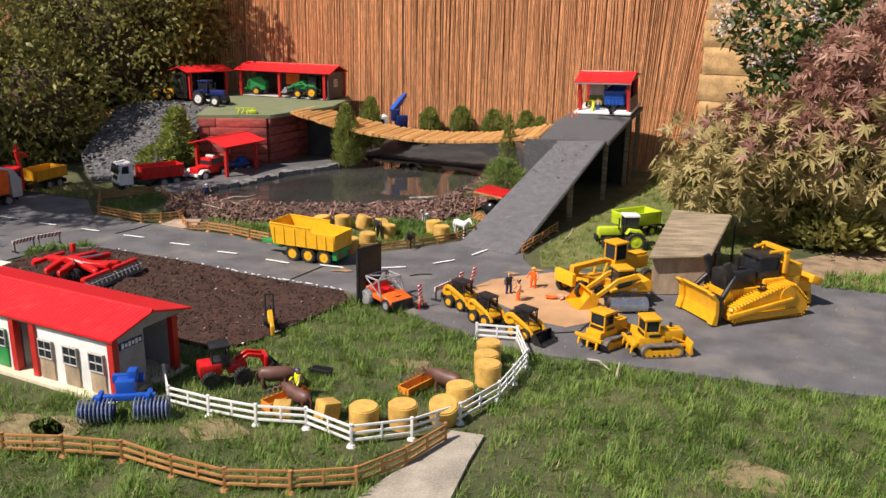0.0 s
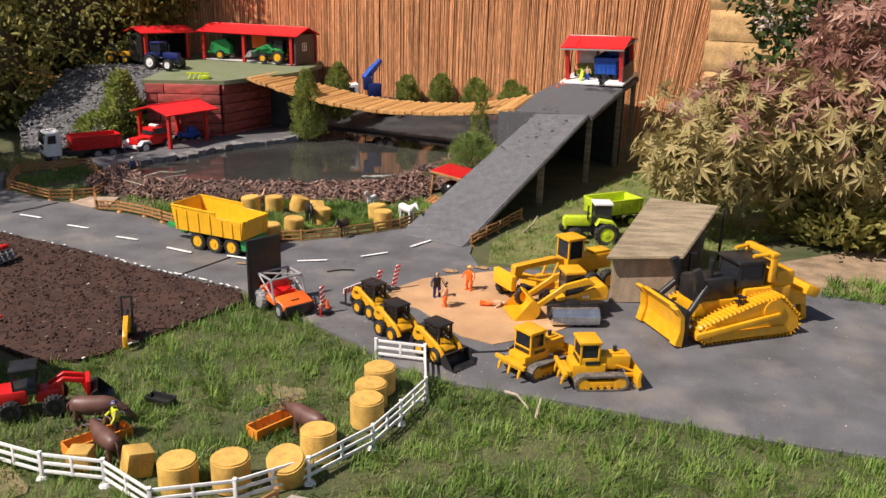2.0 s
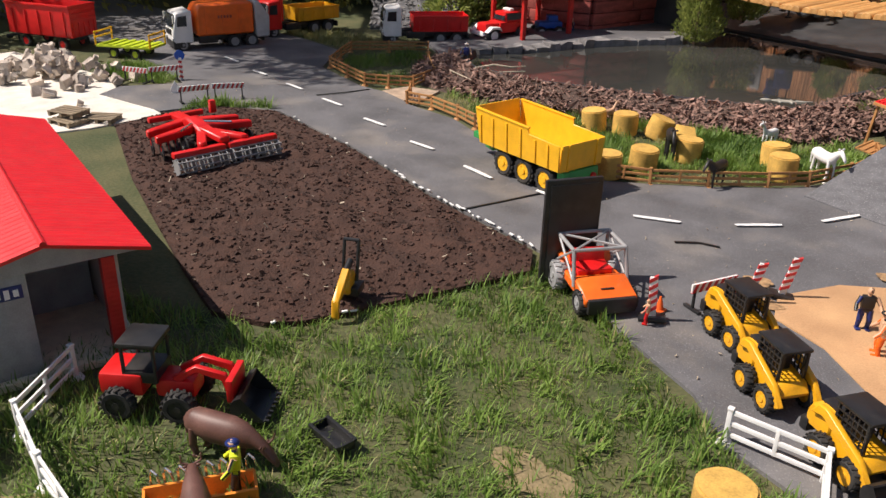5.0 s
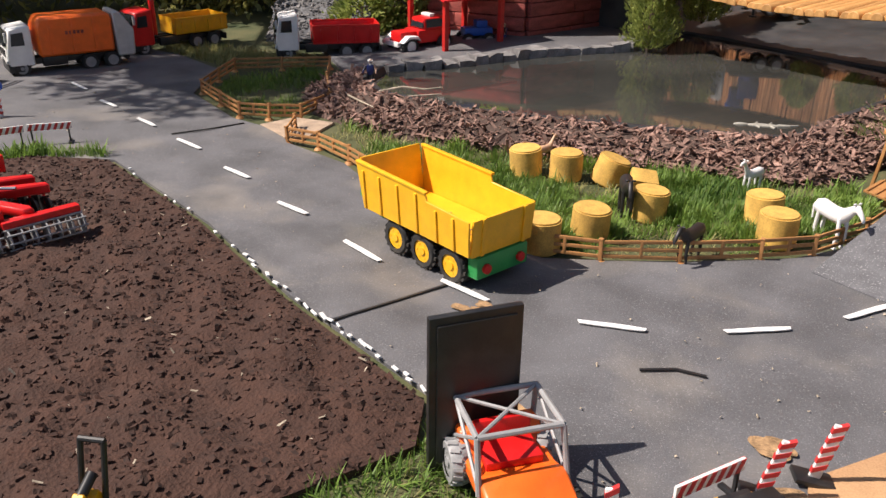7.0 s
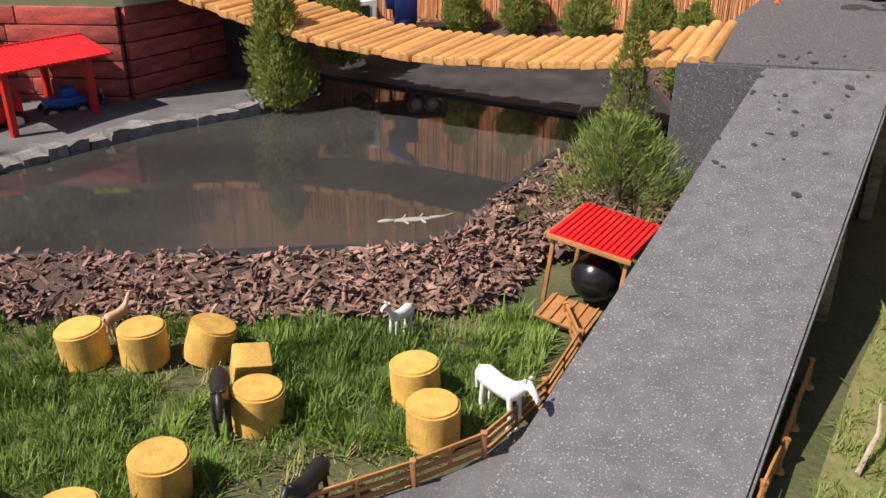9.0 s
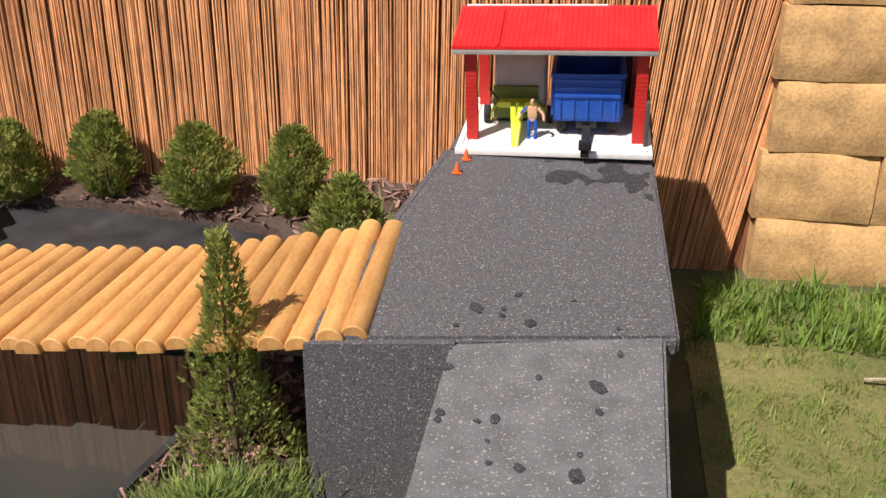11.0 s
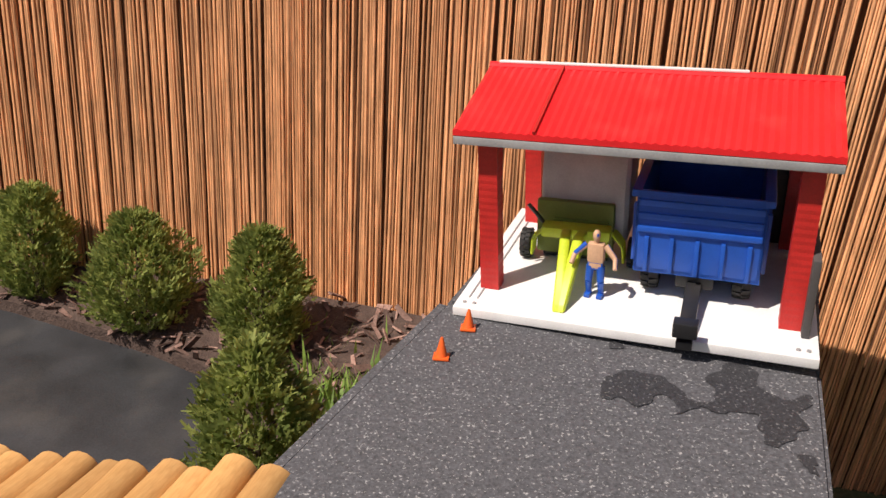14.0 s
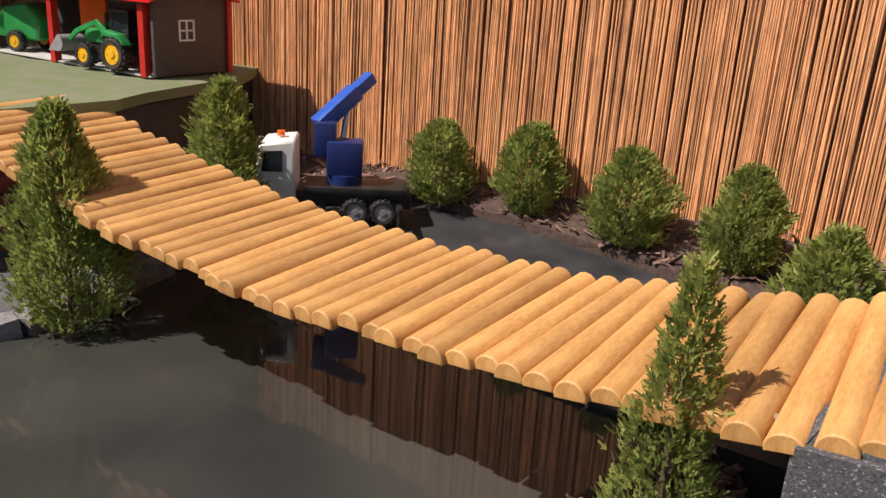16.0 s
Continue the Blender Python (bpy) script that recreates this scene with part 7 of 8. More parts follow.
barrier((0.246, 4.536, 0.01), 66)
barrier((-2.08, 4.735, 0.01), 70)
barrier((-2.02, 4.86, 0.01), 55)
barrier((-2.537, 4.740, 0.01), 22)
barrier((-2.473, 4.844, 0.01), 70)


def bollard(at, rz, tilt):
    t = thing("beacon_post", at, rz, "red and white striped toy beacon post on a black foot", "post", "beacon posts", tilt=tilt)
    bm = bmesh.new()
    box(bm, (0, 0, 0.004), (0.06, 0.035, 0.008), bevel=0.002)
    part("foot", bm, BLACK, t)
    bm = bmesh.new()
    box(bm, (0, 0, 0.055), (0.017, 0.006, 0.095), bevel=0.002)
    b = part("board", bm, WHITE, t)
    for k in range(5):
        bm = bmesh.new()
        z = 0.015 + 0.018 * k
        plate(bm, [(-0.009, z), (0.009, z + 0.012), (0.009, z + 0.021), (-0.009, z + 0.009)], 0.0075, "xz")
        part("stripe", bm, STRIPE_RED, b)
    return t


bollard((0.298, 4.605, 0.012), 30, (0, 14))
bollard((0.349, 4.688, 0.012), 30, (0, 12))
bollard((0.177, 4.383, 0.012), 30, (0, -4))


def cone(at, s=1.0):
    t = thing("traffic_cone", at, 0, "small orange toy traffic cone", "cone", "traffic cones", scale=s)
    bm = bmesh.new()
    box(bm, (0, 0, 0.002), (0.026, 0.026, 0.004), bevel=0.001)
    part("base", bm, CONE_ORANGE, t)
    bm = bmesh.new()
    rod(bm, (0, 0, 0.003), (0, 0, 0.036), 0.0105, 0.0022, n=16)
    part("body", bm, CONE_ORANGE, t)
    return t


cone((0.170, 4.432, 0.01))
cone((0.675, 7.466, deck_z(0.675, 7.466)), 0.75)
cone((0.703, 7.534, deck_z(0.703, 7.534)), 0.75)
sign = thing("warning_sign", (-2.254, 4.757, 0.008), 60, "white triangular toy road sign standing on the road", "sign")
bm = bmesh.new()
plate(bm, [(-0.022, 0.012), (0.022, 0.012), (0.0, 0.055)], 0.004, "xz")
box(bm, (0, 0.006, 0.006), (0.03, 0.02, 0.01), bevel=0.001)
part("plate", bm, WHITE, sign)
sign2 = thing("round_sign", (-2.450, 4.915, 0.008), 60, "round blue toy road sign on a striped post", "sign")
bm = bmesh.new()
rod(bm, (0, -0.002, 0.11), (0, 0.002, 0.11), 0.022, n=20)
part("disc", bm, BLUE, sign2)
bm = bmesh.new()
box(bm, (0, 0, 0.05), (0.014, 0.008, 0.1), bevel=0.001)
part("post", bm, WHITE, sign2)
bm = bmesh.new()
for k in range(4):
    box(bm, (0, 0, 0.015 + 0.022 * k), (0.0155, 0.0095, 0.011), (0, 20, 0))
part("stripe", bm, STRIPE_RED, sign2)

# ---- small red-roofed animal shelter ----
sh = thing("animal_shelter", (0.127, 6.099, 0.0), -16, "small toy shelter with ribbed red roof on brown posts", "shelter", tilt=(0, 6))
bm = bmesh.new()
for k in range(14):
    box(bm, (0.009 + 0.0135 * k, 0.095, 0.188), (0.009, 0.205, 0.006), bevel=0.0015)
box(bm, (0.095, 0.095, 0.184), (0.192, 0.205, 0.004))
part("roof", bm, ROOFRED, sh)
bm = bmesh.new()
box(bm, (0.095, -0.006, 0.177), (0.195, 0.006, 0.012), bevel=0.001)
box(bm, (-0.003, 0.095, 0.177), (0.006, 0.205, 0.012), bevel=0.001)
part("eave_board", bm, WOOD, sh)
for x, y in ((0.008, 0.008), (0.18, 0.008), (0.008, 0.185), (0.18, 0.185)):
    bm = bmesh.new()
    box(bm, (x, y, 0.09), (0.009, 0.009, 0.18), bevel=0.001)
    part("post", bm, WOOD, sh)
bm = bmesh.new()
box(bm, (0.1, -0.07, 0.045), (0.12, 0.09, 0.006), (8, 0, 0), bevel=0.001)
for k in range(5):
    box(bm, (0.05 + 0.025 * k, -0.07, 0.05), (0.004, 0.09, 0.004), (8, 0, 0))
part("ramp", bm, WOOD, sh, "slatted brown ramp")
bm = bmesh.new()
ball(bm, (0, 0, 0.058), (0.12, 0.12, 0.116), n=24)
ballob = solid("black_ball", bm, mat("black_gloss", (0.012, 0.012, 0.013), 0.25, bump=0), "shiny black ball under the small shelter", "ball", smooth=60)
ballob.matrix_world = pose(0.253, 6.13, 0.01)

# ---- plywood shed ----
pl = thing("board_shed", (0, 0, 0), 0, "lean-to toy shed of weathered boards on thin black posts", "shed")
slab("roof", [(1.165, 4.77, 0.205), (1.45, 4.835, 0.215), (1.62, 5.46, 0.27), (1.32, 5.55, 0.26)], 0.012, PLATE, pl, "weathered board roof")
slab("back_wall", [(1.34, 5.4, 0.24), (1.56, 5.33, 0.24), (1.565, 5.345, 0.24), (1.345, 5.415, 0.24)], 0.24, PLATE, pl)
slab("side_wall", [(1.2, 4.9, 0.19), (1.215, 4.895, 0.19), (1.36, 5.42, 0.23), (1.345, 5.425, 0.23)], 0.2, PLATE, pl)
slab("front_wall", [(1.19, 4.81, 0.195), (1.44, 4.865, 0.2), (1.438, 4.88, 0.2), (1.188, 4.825, 0.195)], 0.19, TAN, pl, "dusty plywood panel")
for x, y, z in ((1.234, 4.915, 0.19), (1.484, 4.949, 0.2), (1.647, 5.495, 0.25), (1.348, 4.966, 0.19)):
    bm = bmesh.new()
    rod(bm, (x, y, 0), (x, y, z), 0.006, n=8)
    part("post", bm, BLACK, pl)
bm = bmesh.new()
rod(bm, (1.213, 4.869, 0.19), (1.505, 4.939, 0.2), 0.005, n=8)
part("front_rail", bm, BLACK, pl)

# ---- rubble, pallets and sticks ----
rub = thing("rubble_heap", (-2.909, 4.546, 0.0), 0, "heap of pale broken stone in the white yard", "rubble")
for k in range(120):
    a, r = rng.uniform(0, math.tau), abs(rng.gauss(0, 0.17))
    bm = bmesh.new()
    s_ = rng.uniform(0.025, 0.06)
    box(bm, (0, 0, 0), (s_, s_ * rng.uniform(0.5, 1), s_ * rng.uniform(0.4, 0.8)), bevel=s_ * 0.12)
    for v in bm.verts:
        v.co += Vector((rng.uniform(-1, 1), rng.uniform(-1, 1), rng.uniform(-1, 1))) * s_ * 0.1
    ob = part("stone", bm, mat("pale_rubble", (0.52, 0.44, 0.37), 0.9, var=0.2, scale=20, fine=200, bump=0.6, objvar=0.25), rub)
    ob.matrix_local = pose(r * 1.5 * math.cos(a), r * math.sin(a), max(0.01, 0.13 - r * 0.45) * rng.uniform(0.2, 1.0) + 0.01, rng.uniform(0, 360), rng.uniform(0, 360), rng.uniform(0, 360))
for x, y, rz, z in ((-2.141, 4.232, 10, 0.006), (-2.089, 4.334, 35, 0.006), (-2.172, 4.252, 20, 0.03)):
    pt = thing("pallet", (x, y, z), rz, "pale wooden toy pallet on the white yard", "pallet", "pallets")
    for k in range(5):
        bm = bmesh.new()
        box(bm, (0, -0.04 + 0.02 * k, 0.018), (0.12, 0.012, 0.004))
        part("slat", bm, DRIFT, pt)
    for k in (-1, 0, 1):
        bm = bmesh.new()
        box(bm, (0.052 * k, 0, 0.008), (0.012, 0.09, 0.015))
        part("bearer", bm, DRIFT, pt)
stick_mat = mat("dead_twigs", (0.42, 0.35, 0.26), 0.85, var=0.25, scale=40, bump=0.3)
for pts in ([(-1.466, 5.807, 0.085), (-1.395, 5.851, 0.105), (-1.322, 5.892, 0.1), (-1.291, 5.954, 0.1)], [(-1.434, 5.776, 0.075), (-1.351, 5.839, 0.08), (-1.269, 5.922, 0.085)], [(0.923, 3.950, 0.02), (0.965, 3.912, 0.035), (1.007, 3.865, 0.02)], [(1.030, 3.839, 0.005), (1.038, 3.884, 0.05)],
            [(-1.607, 5.780, 0.06), (-1.536, 5.732, 0.07), (-1.411, 5.713, 0.055)], [(1.658, 7.346, 0.02), (1.711, 7.328, 0.03), (1.752, 7.298, 0.015)], [(1.845, 7.339, 0.02), (1.902, 7.288, 0.03), (1.943, 7.238, 0.015)], [(1.540, 6.631, 0.015), (1.591, 6.662, 0.025), (1.642, 6.670, 0.015)], [(0.732, 5.640, 0.01), (0.772, 5.722, 0.04), (0.783, 5.784, 0.06)]):
    bm = bmesh.new()
    tube(bm, pts, 0.005, 6, 0.0025)
    solid("stick", bm, stick_mat, "bleached dry stick lying on the ground", "stick", "sticks")
edge = thing("field_edge", (0, 0, 0), 0, "broken white painted edge between the road and the soil", "marking", kind="structure")
for a, b, n in (((-1.659, 4.870), (-1.140, 4.756), 10), ((-1.057, 4.729), (-0.682, 4.618), 14), ((-0.640, 4.607), (-0.224, 4.513), 16), ((-0.266, 4.053), (-0.417, 3.784), 7)):
    for k in range(n):
        if rng.random() < 0.3:
            continue
        f = (k + rng.random() * 0.6) / n
        bm = bmesh.new()
        box(bm, (0, 0, 0), (rng.uniform(0.008, 0.028), rng.uniform(0.004, 0.008), 0.004), bevel=0.001)
        ob = part("flake", bm, PAINT_WHITE, edge)
        ob.matrix_local = pose(a[0] + (b[0] - a[0]) * f, a[1] + (b[1] - a[1]) * f + rng.uniform(-0.006, 0.006), 0.016, rng.uniform(-8, 8), rng.uniform(-8, 8), math.degrees(math.atan2(b[1] - a[1], b[0] - a[0])) + rng.uniform(-15, 15))
# damp marks on the deck
damp = thing("damp_patches", (0, 0, 0), 0, "dark damp patches on the grey felt deck", "stain", kind="structure")
DAMP = mat("damp_felt", (0.032, 0.032, 0.036), 0.7, var=0.24, scale=210, fine=360, bump=0.6, dist=0.003, speck=0.3)


def splash(cx, cy, r, sx, turn=0.0):
    """One ragged wet mark lying on the felt."""
    n = max(16, int(r * 1800))
    bm = bmesh.new()
    vs = []
    for k in range(n):
        a = k * math.tau / n
        c, q = Vector((cx * 31 + math.cos(a), cy * 31 + math.sin(a), r)), r
        q *= 1 + (0.55 * noise.noise(c * 1.5) + 0.3 * noise.noise(c * 3.7) + 0.2 * noise.noise(c * 8)) * (1 if r > 0.02 else 0.6)
        u, w = q * sx * math.cos(a), q * math.sin(a)
        x, y = cx + u * math.cos(turn) - w * math.sin(turn), cy + u * math.sin(turn) + w * math.cos(turn)
        x = min(x, 0.958 + 0.248 * (y - 6.835) if y > 6.836 else 0.49 + 0.285 * (y - 5.3))
        z = deck_z(x, y) if y > 6.85 else ramp_z(x, y)
        vs.append(bm.verts.new((x, y, z + 0.0025)))
    bmesh.ops.triangulate(bm, faces=[bm.faces.new(vs)])
    part("patch", bm, DAMP, damp)


STAIN = [(0.88, 7.415, 0.022), (0.91, 7.43, 0.03), (0.945, 7.4, 0.02), (0.985, 7.405, 0.012), (1.02, 7.46, 0.032), (1.03, 7.41, 0.036), (1.05, 7.36, 0.034), (1.066, 7.3, 0.02), (1.085, 7.41, 0.018), (0.894, 7.5, 0.011)]


def wet(x, y):
    """How wet the deck is: above 1 inside the mark."""
    w = Vector((x * 22, y * 22, 0))
    x, y = x + 0.02 * noise.fractal(w, 1, 2, 3), y + 0.02 * noise.fractal(w + Vector((9, 4, 0)), 1, 2, 3)
    return sum(r * r / ((x - cx) ** 2 + (y - cy) ** 2 + 1e-6) for cx, cy, r in STAIN) * 0.45


bm = bmesh.new()
STEP, X0, Y0 = 0.004, 0.83, 7.24
net, level = {}, {}
for i in range(75):
    for j in range(78):
        level[i, j] = wet(X0 + i * STEP, Y0 + j * STEP)
for i in range(74):
    for j in range(77):
        ring4 = [(i, j), (i + 1, j), (i + 1, j + 1), (i, j + 1)]
        if X0 + i * STEP > 0.95 + 0.248 * (Y0 + j * STEP - 6.835) or max(level[q] for q in ring4) < 1:
            continue
        for q in ring4:
            if q in net:
                continue
            x, y = X0 + q[0] * STEP, Y0 + q[1] * STEP
            near = [(q[0] + a, q[1] + b) for a, b in ((1, 0), (-1, 0), (0, 1), (0, -1), (1, 1), (-1, -1), (1, -1), (-1, 1))]
            wet_near = [n_ for n_ in near if level.get(n_, 0) > 1]
            if level[q] < 1 and wet_near:
                n_ = max(wet_near, key=lambda c: level[c])
                f = (1 - level[q]) / (level[n_] - level[q])
                x, y = x + f * (n_[0] - q[0]) * STEP, y + f * (n_[1] - q[1]) * STEP
            net[q] = bm.verts.new((x, y, deck_z(x, y) + 0.0015))
        bm.faces.new([net[q] for q in ring4])
part("wet_mark", bm, DAMP, damp, "branched wet mark")
for k in range(34):
    y = rng.uniform(6.25, 6.98)
    splash(0.56 + 0.3 * (y - 6.8) + rng.uniform(0.02, 0.3), y, rng.choice((0.004, 0.005, 0.007, 0.01)), rng.uniform(0.8, 1.6), rng.uniform(0, 3))

# sand trodden onto the road
spill = thing("sand_spill", (0, 0, 0), 0, "thin orange sand trodden onto the road", "sand", kind="structure")
for cx, cy, r in ((-0.308, 4.806, 0.02), (0.283, 4.729, 0.026), (-0.33, 4.83, 0.012), (-0.36, 4.79, 0.014), (0.344, 4.627, 0.022), (0.639, 5.050, 0.02), (0.520, 4.969, 0.022), (-0.089, 4.572, 0.012)):
    bm = bmesh.new()
    n = 30
    vs = []
    for k in range(n):
        a = k * math.tau / n
        c = Vector((cx * 31 + math.cos(a), cy * 31 + math.sin(a), 0.5))
        q = r * (1 + 0.4 * noise.noise(c * 1.2) + 0.15 * noise.noise(c * 4))
        vs.append(bm.verts.new((cx + 1.5 * q * math.cos(a), cy + q * math.sin(a), 0.0135)))
    bmesh.ops.triangulate(bm, faces=[bm.faces.new(vs)])
    part("patch", bm, mat("thin_sand", (0.36, 0.22, 0.11), 0.95, var=0.3, scale=60, fine=400, bump=0.4), spill)


# ---- plants ----
nrng = np.random.default_rng(11)


def sprays(name, centres, dirs, ups, sizes, shape, material, parent=None):
    """Many flat leaves in one mesh: shape lists each leaf's outline (along, across) and its triangles."""
    outline, tris = shape
    o = np.array(outline, float)
    d = dirs / np.linalg.norm(dirs, axis=1, keepdims=True)
    side = np.cross(d, ups)
    side /= np.linalg.norm(side, axis=1, keepdims=True) + 1e-9
    nrm = np.cross(side, d)
    v = centres[:, None, :] + sizes[:, None, None] * (d[:, None, :] * o[None, :, 0:1] + side[:, None, :] * o[None, :, 1:2] + nrm[:, None, :] * o[None, :, 2:3])
    n, k = v.shape[0], v.shape[1]
    t = np.array(tris)
    f = (np.arange(n)[:, None, None] * k + t[None]).reshape(-1, t.shape[1])
    me = bpy.data.meshes.new(name)
    me.from_pydata(v.reshape(-1, 3).tolist(), [], f.tolist())
    me.materials.append(material)
    ob = new(name, me)
    if parent:
        ob.parent = parent
    return ob


BLADE = ([(0, -0.045, 0), (0, 0.045, 0), (0.55, -0.03, 0.06), (0.55, 0.03, 0.06), (1.0, 0, 0.22)], [(0, 1, 3), (0, 3, 2), (2, 3, 4)])
OVAL = ([(0, 0, 0), (0.35, 0.22, 0.04), (0.4, -0.22, 0.04), (1, 0, 0)], [(0, 2, 1), (1, 2, 3)])
FAN = ([(0, 0, 0), (0.5, 0.3, 0.02), (0.42, 0.1, 0), (1.0, 0.1, 0.03), (1.0, -0.08, 0.03), (0.42, -0.1, 0), (0.52, -0.32, 0.02)], [(0, 1, 2), (0, 2, 5), (2, 3, 4), (2, 4, 5), (0, 5, 6)])
star_o, star_t = [(0, 0, 0)], []
for k, (a, l) in enumerate(((-125, 0.4), (-80, 0.62), (-38, 0.85), (0, 1.0), (38, 0.85), (80, 0.62), (125, 0.4))):
    t0 = radians(a)
    for da, q in ((-0.3, 0.42), (0, 1.0), (0.3, 0.42)):
        star_o.append((l * q * math.cos(t0 + da), l * q * math.sin(t0 + da), -0.18 * l * q * q))
    b0 = 1 + 3 * k
    star_t += [(0, b0, b0 + 1), (0, b0 + 1, b0 + 2)]
STAR = (star_o, star_t)


def scatter(poly, n, keep=None):
    xs, ys = [p[0] for p in poly], [p[1] for p in poly]
    out = []
    while len(out) < n:
        x, y = nrng.uniform(min(xs), max(xs)), nrng.uniform(min(ys), max(ys))
        if inside(poly, x, y) and (keep is None or keep(x, y)):
            out.append((x, y))
    return np.array(out)


def grass(name, poly, n, length, label, material=None, keep=None, z=0.0, spread=0.55):
    """Blades that lean together in clumps of uneven height."""
    p = scatter(poly, n, keep)
    c = np.column_stack([p, np.full(n, z)])
    clump = np.array([noise.noise(Vector((x * 16, y * 16, 0.7))) for x, y in p])
    lean = np.array([noise.noise(Vector((x * 11, y * 11, 5.1))) for x, y in p])
    az = lean * 7.0 + nrng.normal(0, 1.1, n)
    tilt = np.abs(nrng.normal(0.25, spread, n))
    d = np.column_stack([np.cos(az) * np.sin(tilt), np.sin(az) * np.sin(tilt), np.cos(tilt) + 0.15])
    up = np.column_stack([np.cos(az), np.sin(az), np.zeros(n) + 0.01])
    s = nrng.uniform(0.5, 1.2, n) * length * np.clip(1.0 + 0.9 * clump, 0.35, 1.6)
    ob = sprays(name, c, d, up, s, BLADE, material or GRASS)
    return tagged(ob, label, "grass", kind="stuff")


def patchy(scale=1.7, cut=-0.25):
    return lambda x, y: noise.noise(Vector((x * scale, y * scale, 3.3))) + 0.35 * noise.noise(Vector((x * 7, y * 7, 1))) > cut + 0.5 * (nrng.random() - 0.5)


def not_in(*polys):
    return lambda x, y: not any(inside(p, x, y) for p in polys)


pt1, off = patchy(1.7, -0.42), not_in(ROAD, FIELD, [(-0.646, 3.277), (-0.637, 3.595), (-1.733, 3.669), (-1.689, 3.309)], [(0.264, 2.627), (0.379, 2.987), (0.517, 3.311), (0.623, 3.304), (0.583, 2.931), (0.579, 2.634)])
LAWN = [(-1.969, 2.250), (-0.004, 2.100), (2.104, 2.019), (3.350, 3.263), (3.123, 3.792), (1.965, 3.873), (1.176, 3.942), (0.767, 3.971), (0.485, 4.063), (0.203, 4.261), (-0.151, 4.452), (-0.427, 3.774), (-1.252, 3.528), (-2.044, 3.345)]
BARE = [(-0.834, 3.005, 0.12), (-0.688, 3.078, 0.07), (-0.210, 3.159, 0.07), (0.275, 3.785, 0.05), (1.407, 3.251, 0.08)]
bare_mat = mat("worn_earth", (0.13, 0.115, 0.05), 0.95, var=0.25, scale=16, fine=160, bump=0.8, dist=0.008, col2=(0.32, 0.235, 0.13))
for cx, cy, r in BARE:
    rim = []
    for k in range(22):
        a = k * math.tau / 22
        q = r * (1 + 0.45 * noise.noise(Vector((cx * 9 + math.cos(a), cy * 9 + math.sin(a), 2))))
        rim.append((cx + 1.4 * q * math.cos(a), cy + q * math.sin(a)))
    sheet("bare_patch", rim, 0.004, 0.006, bare_mat, "bare trodden earth in the lawn")
pt0 = pt1


def pt1(x, y):
    """Thin growth over the bare places."""
    return pt0(x, y) and not any(math.hypot((x - cx) / 1.4, y - cy) < r * (0.1 + 0.95 * nrng.random() ** 2) for cx, cy, r in BARE)


grass("lawn_grass", LAWN, 150000, 0.031, "green lawn grass with worn patches", keep=lambda x, y: off(x, y) and pt1(x, y), spread=0.85)
grass("short_grass", LAWN, 20000, 0.026, "short trodden grass", DRYGRASS, keep=lambda x, y: off(x, y) and (pt1(x, y) or nrng.random() < 0.3), spread=1.15)
PADDOCK = [(-1.396, 5.424), (-1.033, 5.308), (-0.722, 5.201), (-0.391, 5.145), (-0.246, 5.209), (-0.103, 5.323), (0.032, 5.440), (0.173, 5.707), (0.192, 5.982), (-0.004, 6.030), (-0.210, 5.946), (-0.520, 5.841), (-0.830, 5.761), (-1.138, 5.673), (-1.449, 5.668)]
pt2 = patchy(3.0, 0.0)
grass("paddock_grass", PADDOCK, 32000, 0.038, "bright green tufted grass of the horse paddock", keep=pt2, spread=0.7)
grass("paddock_dry_grass", PADDOCK, 7000, 0.026, "short dry grass of the horse paddock", DRYGRASS, spread=1.0)
SIDE = [(0.650, 5.147), (1.346, 5.197), (1.915, 5.221), (1.754, 5.754), (2.665, 6.555), (2.653, 7.628), (1.574, 7.980), (1.323, 7.640), (1.026, 6.641), (0.769, 5.934), (0.614, 5.430)]
side_ground = sheet("side_lawn", SIDE, 0.004, 0.006, mat("worn_lawn", (0.075, 0.105, 0.027), 0.95, scale=3, fine=80, bump=0.6, dist=0.006, col2=(0.24, 0.21, 0.085)), "worn sunlit lawn beside the ramp")
grass("side_grass", SIDE, 62000, 0.026, "sunlit lawn grass beside the ramp", SIDEGRASS, keep=patchy(1.5, -0.3), spread=0.9)
grass("side_dry_grass", SIDE, 14000, 0.016, "dry short lawn grass beside the ramp", DRYGRASS, spread=1.1)
grass("pen_grass", [(-2.174, 5.595), (-1.824, 5.471), (-1.655, 5.581), (-1.696, 5.762), (-2.117, 6.178), (-2.379, 5.925)], 3500, 0.03, "thin grass inside the small pen", keep=patchy(4, -0.1))
grass("verge_grass", [(-3.001, 6.003), (-2.482, 5.943), (-2.189, 6.196), (-2.373, 6.393), (-2.686, 6.241), (-3.313, 6.181)], 5000, 0.035, "pale verge grass beside the trucks", DRYGRASS)
grass("island_grass", [(-2.984, 4.750), (-2.588, 4.738), (-2.461, 4.833), (-2.501, 4.934), (-2.920, 5.008)], 2600, 0.035, "grass on the traffic island")
grass("field_tuft", [(-2.006, 4.605), (-1.930, 4.764), (-1.762, 4.892), (-1.845, 4.921), (-2.057, 4.732)], 900, 0.045, "tuft of grass at the field corner")
grass("right_grass", [(2.019, 5.119), (3.524, 5.004), (3.726, 5.236), (2.482, 5.373), (2.069, 5.318)], 7000, 0.05, "grass strip at the felt edge")
